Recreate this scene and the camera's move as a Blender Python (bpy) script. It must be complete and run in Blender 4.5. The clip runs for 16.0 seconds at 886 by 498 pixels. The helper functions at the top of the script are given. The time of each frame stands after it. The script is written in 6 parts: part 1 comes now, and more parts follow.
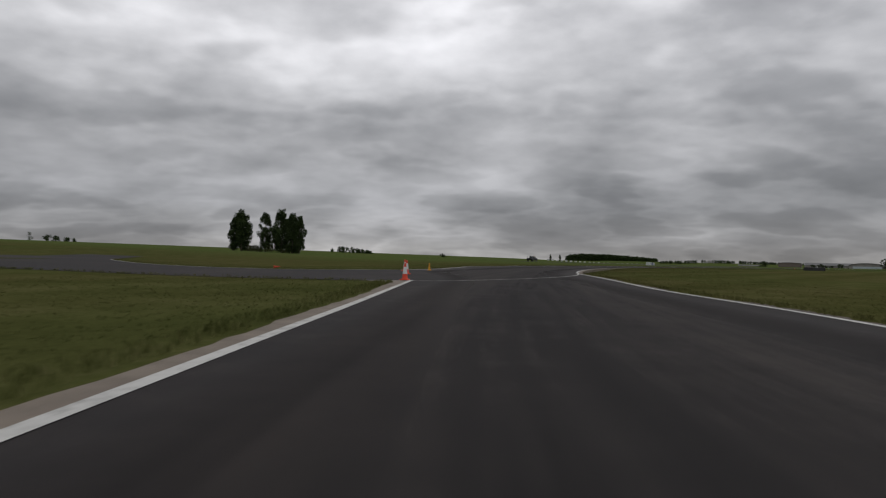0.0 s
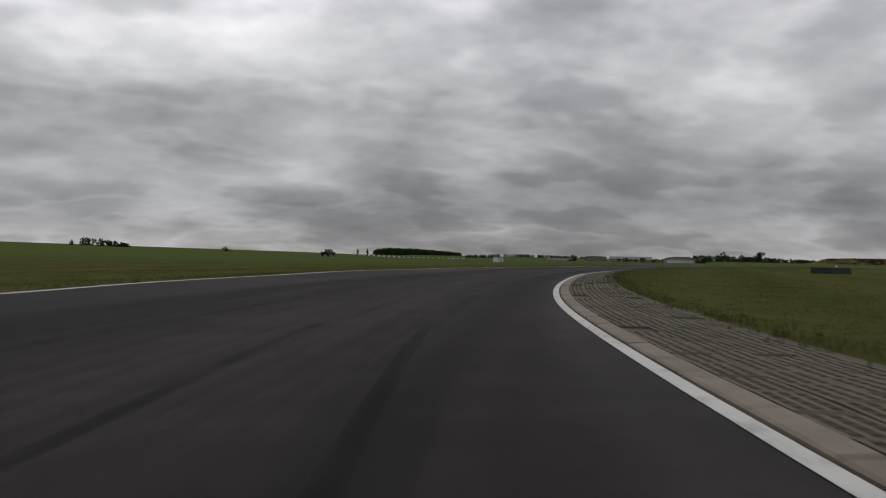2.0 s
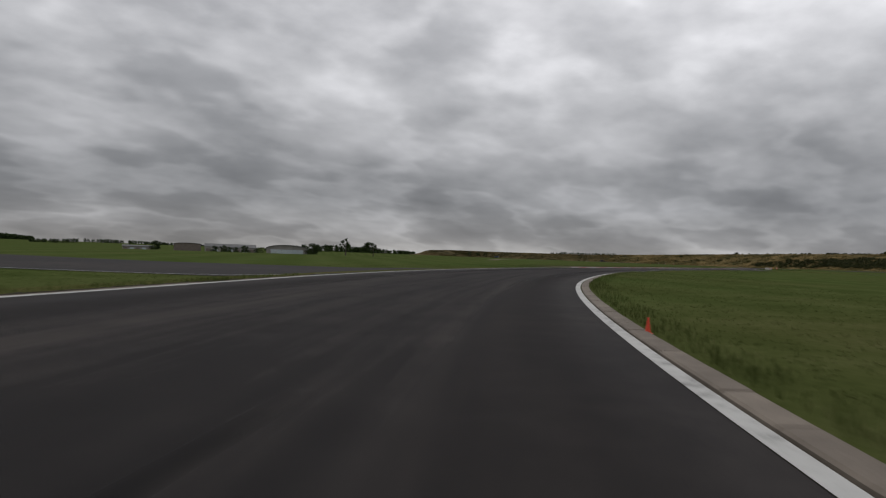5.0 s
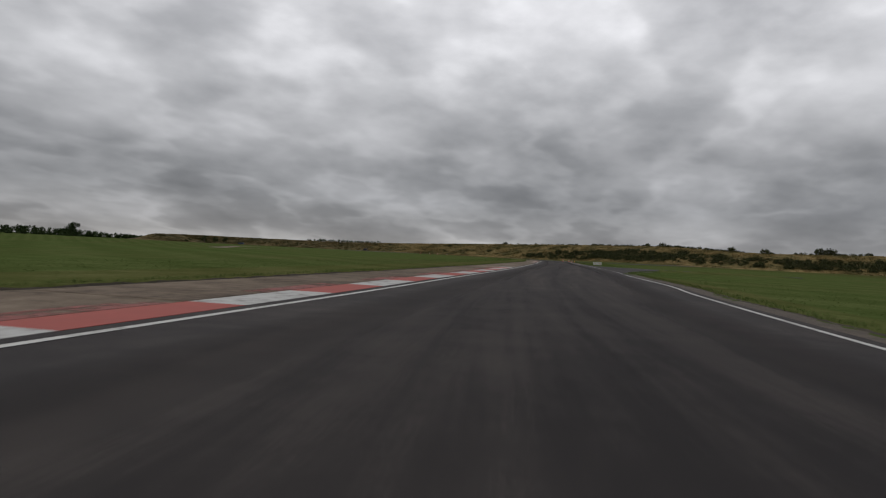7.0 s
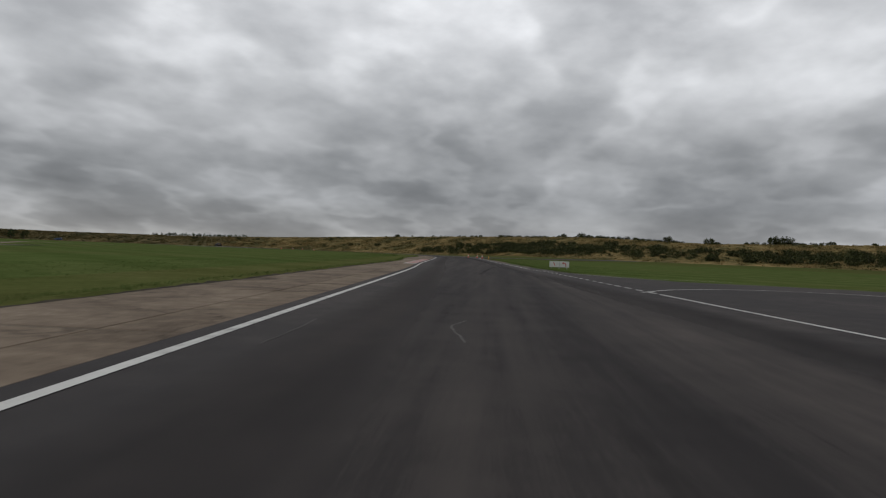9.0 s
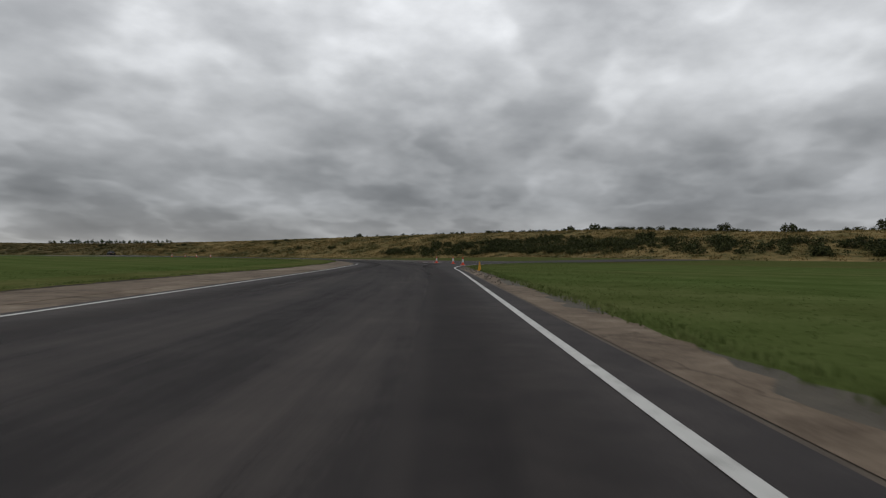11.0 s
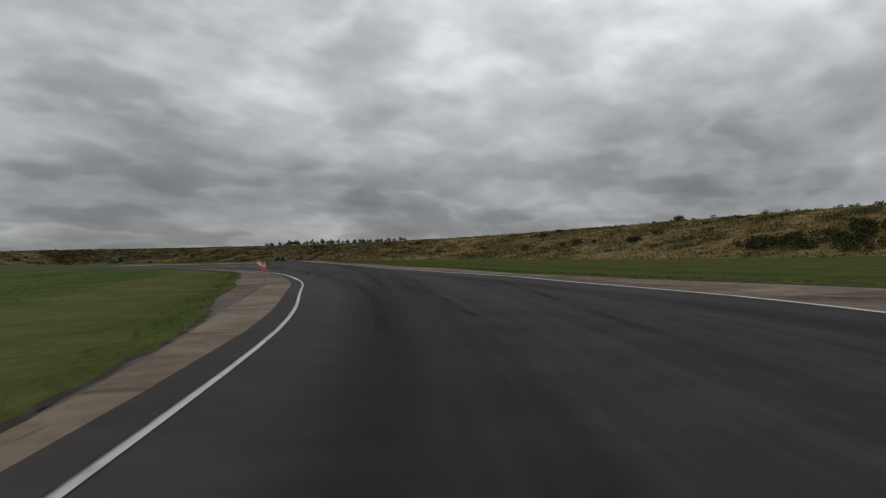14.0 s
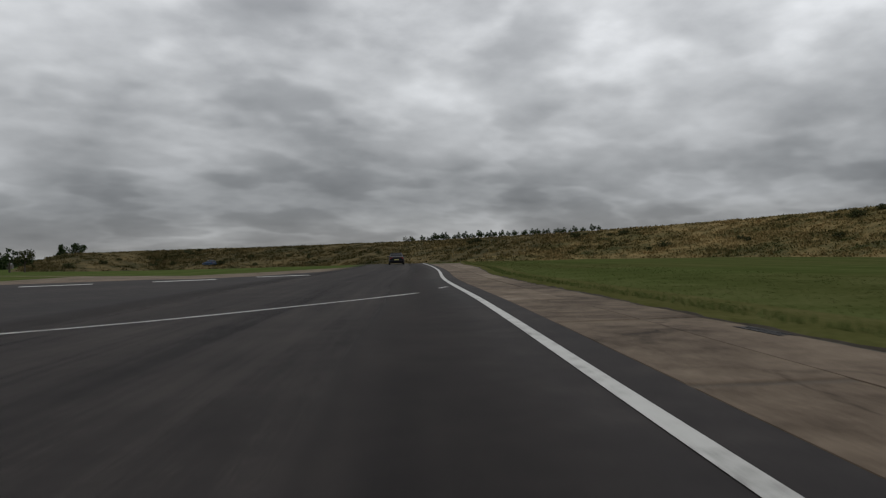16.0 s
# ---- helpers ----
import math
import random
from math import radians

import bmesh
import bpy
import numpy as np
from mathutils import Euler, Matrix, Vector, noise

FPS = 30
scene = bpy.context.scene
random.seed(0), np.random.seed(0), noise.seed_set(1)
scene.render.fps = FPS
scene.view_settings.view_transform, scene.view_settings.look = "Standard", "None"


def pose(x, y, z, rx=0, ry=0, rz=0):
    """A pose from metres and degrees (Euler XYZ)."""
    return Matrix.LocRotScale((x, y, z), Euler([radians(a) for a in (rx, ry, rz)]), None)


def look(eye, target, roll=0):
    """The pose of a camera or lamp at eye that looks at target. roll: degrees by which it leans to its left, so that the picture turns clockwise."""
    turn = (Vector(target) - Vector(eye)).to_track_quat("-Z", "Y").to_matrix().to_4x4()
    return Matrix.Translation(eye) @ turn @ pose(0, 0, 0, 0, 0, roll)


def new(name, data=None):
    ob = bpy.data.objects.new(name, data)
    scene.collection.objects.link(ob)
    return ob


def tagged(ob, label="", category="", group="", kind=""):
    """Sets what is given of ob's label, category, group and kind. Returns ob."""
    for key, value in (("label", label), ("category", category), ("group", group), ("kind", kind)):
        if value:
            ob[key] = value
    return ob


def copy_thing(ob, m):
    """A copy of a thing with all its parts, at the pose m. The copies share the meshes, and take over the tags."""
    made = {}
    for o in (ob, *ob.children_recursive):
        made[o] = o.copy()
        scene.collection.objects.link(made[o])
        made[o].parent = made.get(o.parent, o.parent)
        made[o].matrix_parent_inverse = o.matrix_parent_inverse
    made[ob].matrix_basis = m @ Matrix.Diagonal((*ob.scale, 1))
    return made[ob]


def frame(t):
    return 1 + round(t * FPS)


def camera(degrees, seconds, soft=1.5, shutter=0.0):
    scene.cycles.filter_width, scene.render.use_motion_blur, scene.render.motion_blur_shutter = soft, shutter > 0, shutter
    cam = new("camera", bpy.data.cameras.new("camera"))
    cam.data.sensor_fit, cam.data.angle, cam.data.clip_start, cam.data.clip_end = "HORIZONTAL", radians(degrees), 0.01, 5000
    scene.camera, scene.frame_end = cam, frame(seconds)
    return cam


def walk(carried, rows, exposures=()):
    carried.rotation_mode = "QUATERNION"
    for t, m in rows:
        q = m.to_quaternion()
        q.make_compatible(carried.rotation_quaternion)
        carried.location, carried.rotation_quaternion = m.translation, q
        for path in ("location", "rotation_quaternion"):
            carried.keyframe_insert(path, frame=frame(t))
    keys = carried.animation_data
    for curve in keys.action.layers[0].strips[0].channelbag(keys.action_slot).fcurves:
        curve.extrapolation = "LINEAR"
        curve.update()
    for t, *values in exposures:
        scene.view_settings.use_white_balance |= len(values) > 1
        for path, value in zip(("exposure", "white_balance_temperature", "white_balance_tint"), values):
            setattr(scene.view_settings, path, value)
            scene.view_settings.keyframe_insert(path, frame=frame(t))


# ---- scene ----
import mathutils

# ---------------------------------------------------------------- camera
cam = camera(68.2, 16.0, soft=1.2, shutter=0.1)
PATH = [
    (0.0, (0.00, 0.00, 0.95), (-2.865, 19.792, 1.195), 1.25),
    (0.2, (-0.48, 6.01, 0.95), (-3.009, 25.848, 1.183), 1.30),
    (0.4, (-0.83, 12.19, 0.95), (-2.993, 32.074, 1.170), 1.35),
    (0.6, (-1.04, 18.55, 0.95), (-2.760, 38.472, 1.153), 1.39),
    (0.8, (-1.09, 25.06, 0.95), (-2.287, 45.028, 1.136), 1.42),
    (1.0, (-0.96, 31.69, 0.95), (-1.555, 51.685, 1.130), 1.40),
    (1.2, (-0.62, 38.34, 0.95), (-0.554, 58.343, 1.140), 1.32),
    (1.4, (-0.05, 44.91, 0.95), (0.708, 64.897, 1.155), 1.23),
    (1.6, (0.74, 51.33, 0.95), (2.210, 71.274, 1.160), 1.16),
    (1.8, (1.73, 57.55, 0.95), (3.933, 77.430, 1.153), 1.13),
    (2.0, (2.92, 63.55, 0.95), (5.863, 83.335, 1.144), 1.12),
    (2.2, (4.28, 69.30, 0.95), (7.970, 88.961, 1.142), 1.10),
    (2.4, (5.79, 74.80, 0.95), (10.237, 94.296, 1.141), 1.09),
    (2.6, (7.43, 80.04, 0.95), (12.664, 99.347, 1.138), 1.08),
    (2.8, (9.21, 85.08, 0.95), (15.248, 104.143, 1.130), 1.09),
    (3.0, (11.15, 89.93, 0.95), (17.975, 108.730, 1.122), 1.12),
    (3.2, (13.24, 94.66, 0.95), (20.843, 113.162, 1.116), 1.18),
    (3.4, (15.52, 99.32, 0.95), (23.885, 117.486, 1.106), 1.26),
    (3.6, (18.01, 103.96, 0.95), (27.156, 121.746, 1.083), 1.38),
    (3.8, (20.76, 108.63, 0.95), (30.663, 126.007, 1.055), 1.51),
    (4.0, (23.80, 113.39, 0.95), (34.358, 130.376, 1.042), 1.59),
    (4.2, (27.18, 118.27, 0.95), (38.244, 134.931, 1.058), 1.62),
    (4.4, (30.94, 123.29, 0.95), (42.455, 139.634, 1.086), 1.63),
    (4.6, (35.09, 128.41, 0.95), (47.127, 144.378, 1.103), 1.70),
    (4.8, (39.63, 133.58, 0.95), (52.279, 149.073, 1.107), 1.85),
    (5.0, (44.56, 138.72, 0.95), (57.844, 153.673, 1.122), 2.09),
    (5.2, (49.84, 143.77, 0.95), (63.727, 158.158, 1.163), 2.39),
    (5.4, (55.40, 148.67, 0.95), (69.849, 162.502, 1.208), 2.68),
    (5.6, (61.20, 153.39, 0.95), (76.146, 166.678, 1.227), 2.86),
    (5.8, (67.17, 157.90, 0.95), (82.565, 170.659, 1.213), 2.92),
    (6.0, (73.26, 162.16, 0.95), (89.077, 174.399, 1.188), 2.91),
    (6.2, (79.42, 166.17, 0.95), (95.654, 177.852, 1.167), 2.89),
    (6.4, (85.63, 169.89, 0.95), (102.262, 180.996, 1.146), 2.88),
    (6.6, (91.85, 173.32, 0.95), (108.865, 183.827, 1.116), 2.91),
    (6.8, (98.06, 176.45, 0.95), (115.426, 186.376, 1.083), 2.93),
    (7.0, (104.26, 179.33, 0.95), (121.911, 188.726, 1.067), 2.81),
    (7.2, (110.45, 181.99, 0.95), (128.322, 190.972, 1.082), 2.50),
    (7.4, (116.68, 184.51, 0.95), (134.720, 193.140, 1.107), 2.17),
    (7.6, (123.01, 186.92, 0.95), (141.204, 195.228, 1.113), 2.05),
    (7.8, (129.52, 189.27, 0.95), (147.860, 197.246, 1.096), 2.15),
    (8.0, (136.24, 191.56, 0.95), (154.717, 199.225, 1.075), 2.33),
    (8.2, (143.16, 193.79, 0.95), (161.744, 201.184, 1.065), 2.43),
    (8.4, (150.22, 195.96, 0.95), (168.895, 203.120, 1.063), 2.45),
    (8.6, (157.38, 198.08, 0.95), (176.136, 205.034, 1.062), 2.38),
    (8.8, (164.62, 200.16, 0.95), (183.438, 206.938, 1.059), 2.25),
    (9.0, (171.90, 202.20, 0.95), (190.773, 208.825, 1.054), 2.10),
    (9.2, (179.18, 204.22, 0.95), (198.103, 210.693, 1.048), 1.95),
    (9.4, (186.43, 206.21, 0.95), (205.393, 212.555, 1.047), 1.77),
    (9.6, (193.63, 208.18, 0.95), (212.629, 214.431, 1.054), 1.52),
    (9.8, (200.80, 210.14, 0.95), (219.825, 216.326, 1.069), 1.22),
    (10.0, (207.96, 212.11, 0.95), (226.999, 218.236, 1.086), 0.94),
    (10.2, (215.11, 214.09, 0.95), (234.166, 220.149, 1.100), 0.75),
    (10.4, (222.25, 216.09, 0.95), (241.328, 222.090, 1.111), 0.63),
    (10.6, (229.40, 218.10, 0.95), (248.477, 224.099, 1.121), 0.55),
    (10.8, (236.54, 220.17, 0.95), (255.606, 226.212, 1.128), 0.48),
    (11.0, (243.68, 222.30, 0.95), (262.710, 228.462, 1.134), 0.43),
    (11.2, (250.82, 224.53, 0.95), (269.781, 230.879, 1.138), 0.41),
    (11.4, (257.93, 226.88, 0.95), (276.809, 233.493, 1.139), 0.41),
    (11.6, (265.02, 229.39, 0.95), (283.778, 236.333, 1.138), 0.43),
    (11.8, (272.07, 232.08, 0.95), (290.674, 239.415, 1.137), 0.46),
    (12.0, (279.05, 234.99, 0.95), (297.478, 242.761, 1.137), 0.47),
    (12.2, (285.95, 238.14, 0.95), (304.175, 246.388, 1.139), 0.42),
    (12.4, (292.79, 241.53, 0.95), (310.768, 250.279, 1.135), 0.31),
    (12.6, (299.55, 245.14, 0.95), (317.254, 254.436, 1.120), 0.11),
    (12.8, (306.23, 248.99, 0.95), (323.613, 258.882, 1.094), -0.14),
    (13.0, (312.80, 253.11, 0.95), (329.815, 263.622, 1.072), -0.37),
    (13.2, (319.22, 257.47, 0.95), (335.818, 268.634, 1.062), -0.55),
    (13.4, (325.45, 262.06, 0.95), (341.583, 273.877, 1.064), -0.67),
    (13.6, (331.44, 266.84, 0.95), (347.082, 279.305, 1.076), -0.79),
    (13.8, (337.17, 271.79, 0.95), (352.302, 284.866, 1.092), -0.89),
    (14.0, (342.60, 276.89, 0.95), (357.241, 290.513, 1.109), -0.96),
    (14.2, (347.74, 282.09, 0.95), (361.920, 296.194, 1.121), -1.01),
    (14.4, (352.62, 287.36, 0.95), (366.354, 301.896, 1.119), -1.06),
    (14.6, (357.27, 292.69, 0.95), (370.554, 307.645, 1.097), -1.16),
    (14.8, (361.72, 298.14, 0.95), (374.550, 313.476, 1.058), -1.27),
    (15.0, (365.99, 303.70, 0.95), (378.397, 319.390, 1.022), -1.31),
    (15.2, (370.12, 309.39, 0.95), (382.146, 325.366, 1.006), -1.22),
    (15.4, (374.12, 315.18, 0.95), (385.818, 331.397, 1.013), -1.16),
    (15.6, (378.01, 321.05, 0.95), (389.421, 337.472, 1.043), -1.31),
    (15.8, (381.82, 326.97, 0.95), (392.974, 343.569, 1.091), -1.43),
    (16.0, (385.56, 332.92, 0.95), (396.471, 349.683, 1.148), -1.55),
]
walk(cam, [(t, look(eye, target, roll)) for t, eye, target, roll in PATH], [(0.0, 0.0, 6480, 10.0), (8.2, 0.0, 6470, 9.5), (9.2, 0.0, 6420, 7.5), (16.0, 0.0, 6420, 7.0)])

# ---------------------------------------------------------------- light
SKY_STRENGTH = 0.1
SUN_STRENGTH = 0.5
SUN_AZIMUTH, SUN_HEIGHT = 35.0, 48.0
SKY_SHIFT = (3.1, 1.7, 0.0)
THIN_PLACES = [(14, 17, 16, 0.07), (-19, 15, 22, 0.06), (36, 15, 17, 0.06), (16, 7, 20, -0.05)]


def nodes_of(tree):
    """Clears a node tree; returns a function that adds a node (in_X sets the input X) and one that links."""
    tree.nodes.clear()

    def add(kind, operation="", use_clamp=False, blend="", sky=None, **values):
        n = tree.nodes.new(kind)
        if operation:
            n.operation = operation
        if use_clamp:
            n.use_clamp = True
        if blend:
            n.data_type, n.blend_type = "RGBA", blend
        if sky:
            n.sky_type, n.sun_disc = "NISHITA", False
            n.sun_elevation, n.sun_rotation = sky
        for k, v in values.items():
            n.inputs[k[3:].replace("_", " ")].default_value = v
        return n

    return add, tree.links.new


def ramp(add, stops, interpolation="LINEAR"):
    n = add("ShaderNodeValToRGB")
    n.color_ramp.interpolation = interpolation
    while len(n.color_ramp.elements) < len(stops):
        n.color_ramp.elements.new(0.5)
    for e, (at, c) in zip(n.color_ramp.elements, stops):
        e.position = at
        e.color = (*c, 1) if len(c) == 3 else c
    return n


def math_node(add, link, op, a, b=None, clamp=False):
    n = add("ShaderNodeMath", operation=op, use_clamp=clamp)
    for i, v in enumerate((a, b)):
        if v is None:
            continue
        if isinstance(v, (int, float)):
            n.inputs[i].default_value = v
        else:
            link(v, n.inputs[i])
    return n.outputs[0]


def overcast_world():
    """Overcast sky: a clear-sky texture under a layer of stratocumulus, laid out on a plane overhead."""
    world = bpy.data.worlds.new("overcast")
    scene.world = world
    world.use_nodes = True
    add, link = nodes_of(world.node_tree)
    out = add("ShaderNodeOutputWorld")
    coord = add("ShaderNodeTexCoord")
    sep = add("ShaderNodeSeparateXYZ")
    link(coord.outputs["Generated"], sep.inputs[0])
    up = math_node(add, link, "MAXIMUM", sep.outputs["Z"], 0.0)
    lift = math_node(add, link, "ADD", up, 0.25)
    px = math_node(add, link, "DIVIDE", sep.outputs["X"], lift)
    py = math_node(add, link, "DIVIDE", sep.outputs["Y"], lift)
    flat = add("ShaderNodeCombineXYZ")
    link(px, flat.inputs[0]), link(py, flat.inputs[1])
    turn = add("ShaderNodeMapping")
    turn.inputs["Rotation"].default_value = (0, 0, radians(-34))
    turn.inputs["Scale"].default_value = (0.8, 1.0, 1.0)
    turn.inputs["Location"].default_value = SKY_SHIFT
    link(flat.outputs[0], turn.inputs[0])
    squeeze = add("ShaderNodeMapping")
    squeeze.inputs["Scale"].default_value = (1.0, 1.0, 2.1)
    link(coord.outputs["Generated"], squeeze.inputs[0])
    rolls = add("ShaderNodeTexNoise", in_Scale=1.25, in_Detail=4.0, in_Roughness=0.45)
    bellies = add("ShaderNodeTexNoise", in_Scale=2.3, in_Detail=3.0, in_Roughness=0.5)
    wisps = add("ShaderNodeTexNoise", in_Scale=5.0, in_Detail=6.0, in_Roughness=0.55)
    for n in (rolls, bellies, wisps):
        link(turn.outputs[0], n.inputs["Vector"])
    lumps = add("ShaderNodeTexNoise", in_Scale=7.0, in_Detail=6.0, in_Roughness=0.5)
    link(squeeze.outputs[0], lumps.inputs["Vector"])
    mix = math_node(add, link, "MULTIPLY", rolls.outputs["Fac"], 0.58)
    for n, share in ((bellies, 0.22), (lumps, 0.31), (wisps, 0.03)):
        mix = math_node(add, link, "ADD", mix, math_node(add, link, "MULTIPLY", n.outputs["Fac"], share))
    # pale seams where the bellies meet
    seam = add("ShaderNodeMapRange")
    seam.interpolation_type = "SMOOTHSTEP"
    seam.inputs["From Min"].default_value, seam.inputs["From Max"].default_value = 0.09, 0.0
    link(math_node(add, link, "ABSOLUTE", math_node(add, link, "SUBTRACT", bellies.outputs["Fac"], 0.5)), seam.inputs[0])
    seam_share = math_node(add, link, "MULTIPLY", math_node(add, link, "MULTIPLY", seam.outputs[0], lumps.outputs["Fac"]), 0.09)
    mix = math_node(add, link, "ADD", math_node(add, link, "SUBTRACT", mix, 0.005), seam_share)
    # broad thin and thick places of the cover: azimuth, elevation, reach and share
    for az, el, reach, share in THIN_PLACES:
        a_, e_ = radians(az), radians(el)
        near = add("ShaderNodeVectorMath", operation="DOT_PRODUCT")
        link(coord.outputs["Generated"], near.inputs[0])
        near.inputs[1].default_value = (math.sin(a_) * math.cos(e_), math.cos(a_) * math.cos(e_), math.sin(e_))
        lobe = add("ShaderNodeMapRange")
        lobe.interpolation_type = "SMOOTHERSTEP"
        lobe.inputs["From Min"].default_value, lobe.inputs["From Max"].default_value = math.cos(radians(reach)), 1.0
        link(near.outputs["Value"], lobe.inputs[0])
        mix = math_node(add, link, "ADD", mix, math_node(add, link, "MULTIPLY", lobe.outputs[0], share))
    tone = ramp(add, [(0.40, (0.209, 0.212, 0.222)), (0.52, (0.306, 0.308, 0.319)), (0.62, (0.447, 0.447, 0.459)), (0.80, (0.73, 0.727, 0.745))])
    link(mix, tone.inputs[0])
    # the layer thins towards the zenith and lets a pale strip through at the horizon
    height = ramp(add, [(0.0, (0.95, 0.935, 0.9)), (0.03, (0.84, 0.84, 0.845)), (0.075, (0.72, 0.728, 0.745)), (0.16, (0.92, 0.925, 0.935)), (0.25, (1.36, 1.365, 1.375)), (0.34, (1.7, 1.7, 1.715)), (1.0, (1.5, 1.5, 1.52))])
    link(up, height.inputs[0])
    # the cover is thinner towards the east
    east = add("ShaderNodeVectorMath", operation="DOT_PRODUCT")
    link(coord.outputs["Generated"], east.inputs[0])
    east.inputs[1].default_value = (0.985, 0.174, 0.0)
    side = math_node(add, link, "ADD", math_node(add, link, "MULTIPLY", east.outputs["Value"], 0.17), 0.86)
    side = math_node(add, link, "MAXIMUM", side, 0.95)
    cloud = add("ShaderNodeMix", blend="MULTIPLY")
    cloud.inputs["Factor"].default_value = 1.0
    link(tone.outputs[0], cloud.inputs["A"]), link(height.outputs[0], cloud.inputs["B"])
    clear = add("ShaderNodeTexSky", sky=(radians(SUN_HEIGHT), radians(SUN_AZIMUTH)))
    sky_bg = add("ShaderNodeBackground", in_Strength=SKY_STRENGTH * 0.25)
    link(clear.outputs[0], sky_bg.inputs[0])
    cloud_bg = add("ShaderNodeBackground")
    link(side, cloud_bg.inputs["Strength"])
    link(cloud.outputs["Result"], cloud_bg.inputs[0])
    both = add("ShaderNodeMixShader", in_Fac=0.9)
    link(sky_bg.outputs[0], both.inputs[1]), link(cloud_bg.outputs[0], both.inputs[2])
    link(both.outputs[0], out.inputs[0])


overcast_world()
sun = new("sun", bpy.data.lights.new("sun", "SUN"))
sun.data.energy, sun.data.angle, sun.data.color = SUN_STRENGTH, radians(40), (1.0, 0.97, 0.93)
a, h = radians(SUN_AZIMUTH), radians(SUN_HEIGHT)
sun.matrix_world = look((math.sin(a) * math.cos(h) * 50, math.cos(a) * math.cos(h) * 50, math.sin(h) * 50), (0, 0, 0))


# ---------------------------------------------------------------- materials
def surface(name, low, high, scale=6.0, rough=(0.8, 0.95), bump=0.15, fine=60.0, broad=0.0, metal=0.0, vary=0.0, specular=0.3, island=False, stretch=(1, 1, 1), world=True, stops=(0.3, 0.7)):
    """A matt two-scale material: base colours low to high, grain, stains and relief, in metres."""
    m = bpy.data.materials.new(name)
    m.use_nodes = True
    add, link = nodes_of(m.node_tree)
    out = add("ShaderNodeOutputMaterial")
    b = add("ShaderNodeBsdfPrincipled", in_Metallic=metal)
    b.inputs["Specular IOR Level"].default_value = specular
    link(b.outputs[0], out.inputs[0])
    if world:
        where = add("ShaderNodeNewGeometry").outputs["Position"]
    else:
        where = add("ShaderNodeTexCoord").outputs["Object"]
    mp = add("ShaderNodeMapping")
    mp.inputs["Scale"].default_value = stretch
    link(where, mp.inputs[0])
    n1 = add("ShaderNodeTexNoise", in_Scale=scale, in_Detail=5.0, in_Roughness=0.6)
    n2 = add("ShaderNodeTexNoise", in_Scale=fine, in_Detail=3.0, in_Roughness=0.7)
    link(mp.outputs[0], n1.inputs["Vector"]), link(where, n2.inputs["Vector"])
    f = math_node(add, link, "ADD", math_node(add, link, "MULTIPLY", n1.outputs["Fac"], 0.6), math_node(add, link, "MULTIPLY", n2.outputs["Fac"], 0.4))
    if broad:
        n3 = add("ShaderNodeTexNoise", in_Scale=broad, in_Detail=3.0)
        link(mp.outputs[0], n3.inputs["Vector"])
        f = math_node(add, link, "ADD", math_node(add, link, "MULTIPLY", f, 0.6), math_node(add, link, "MULTIPLY", n3.outputs["Fac"], 0.4))
    if vary:
        if island:
            r = add("ShaderNodeNewGeometry").outputs["Random Per Island"]
        else:
            r = add("ShaderNodeObjectInfo").outputs["Random"]
        f = math_node(add, link, "ADD", f, math_node(add, link, "MULTIPLY", math_node(add, link, "SUBTRACT", r, 0.5), vary))
    c = ramp(add, [(stops[0], low), (stops[1], high)])
    link(f, c.inputs[0])
    link(c.outputs[0], b.inputs["Base Color"])
    rr = add("ShaderNodeMapRange")
    rr.inputs["To Min"].default_value, rr.inputs["To Max"].default_value = rough
    link(f, rr.inputs[0])
    link(rr.outputs[0], b.inputs["Roughness"])
    if bump:
        bm_ = add("ShaderNodeBump", in_Strength=bump, in_Distance=0.02)
        link(n2.outputs["Fac"], bm_.inputs["Height"])
        link(bm_.outputs[0], b.inputs["Normal"])
    return m


def plain(name, colour, rough=0.5, metal=0.0, specular=0.5, emit=0.0, coat=0.0):
    m = bpy.data.materials.new(name)
    m.use_nodes = True
    add, link = nodes_of(m.node_tree)
    out = add("ShaderNodeOutputMaterial")
    b = add("ShaderNodeBsdfPrincipled", in_Roughness=rough, in_Metallic=metal)
    b.inputs["Base Color"].default_value = (*colour, 1)
    b.inputs["Specular IOR Level"].default_value = specular
    b.inputs["Coat Weight"].default_value = coat
    if emit:
        b.inputs["Emission Color"].default_value = (*colour, 1)
        b.inputs["Emission Strength"].default_value = emit
    n = add("ShaderNodeTexNoise", in_Scale=9.0, in_Detail=4.0)
    link(add("ShaderNodeTexCoord").outputs["Object"], n.inputs["Vector"])
    rr = add("ShaderNodeMapRange")
    rr.inputs["To Min"].default_value, rr.inputs["To Max"].default_value = max(rough - 0.08, 0.02), min(rough + 0.12, 1)
    link(n.outputs["Fac"], rr.inputs[0]), link(rr.outputs[0], b.inputs["Roughness"])
    link(b.outputs[0], out.inputs[0])
    return m


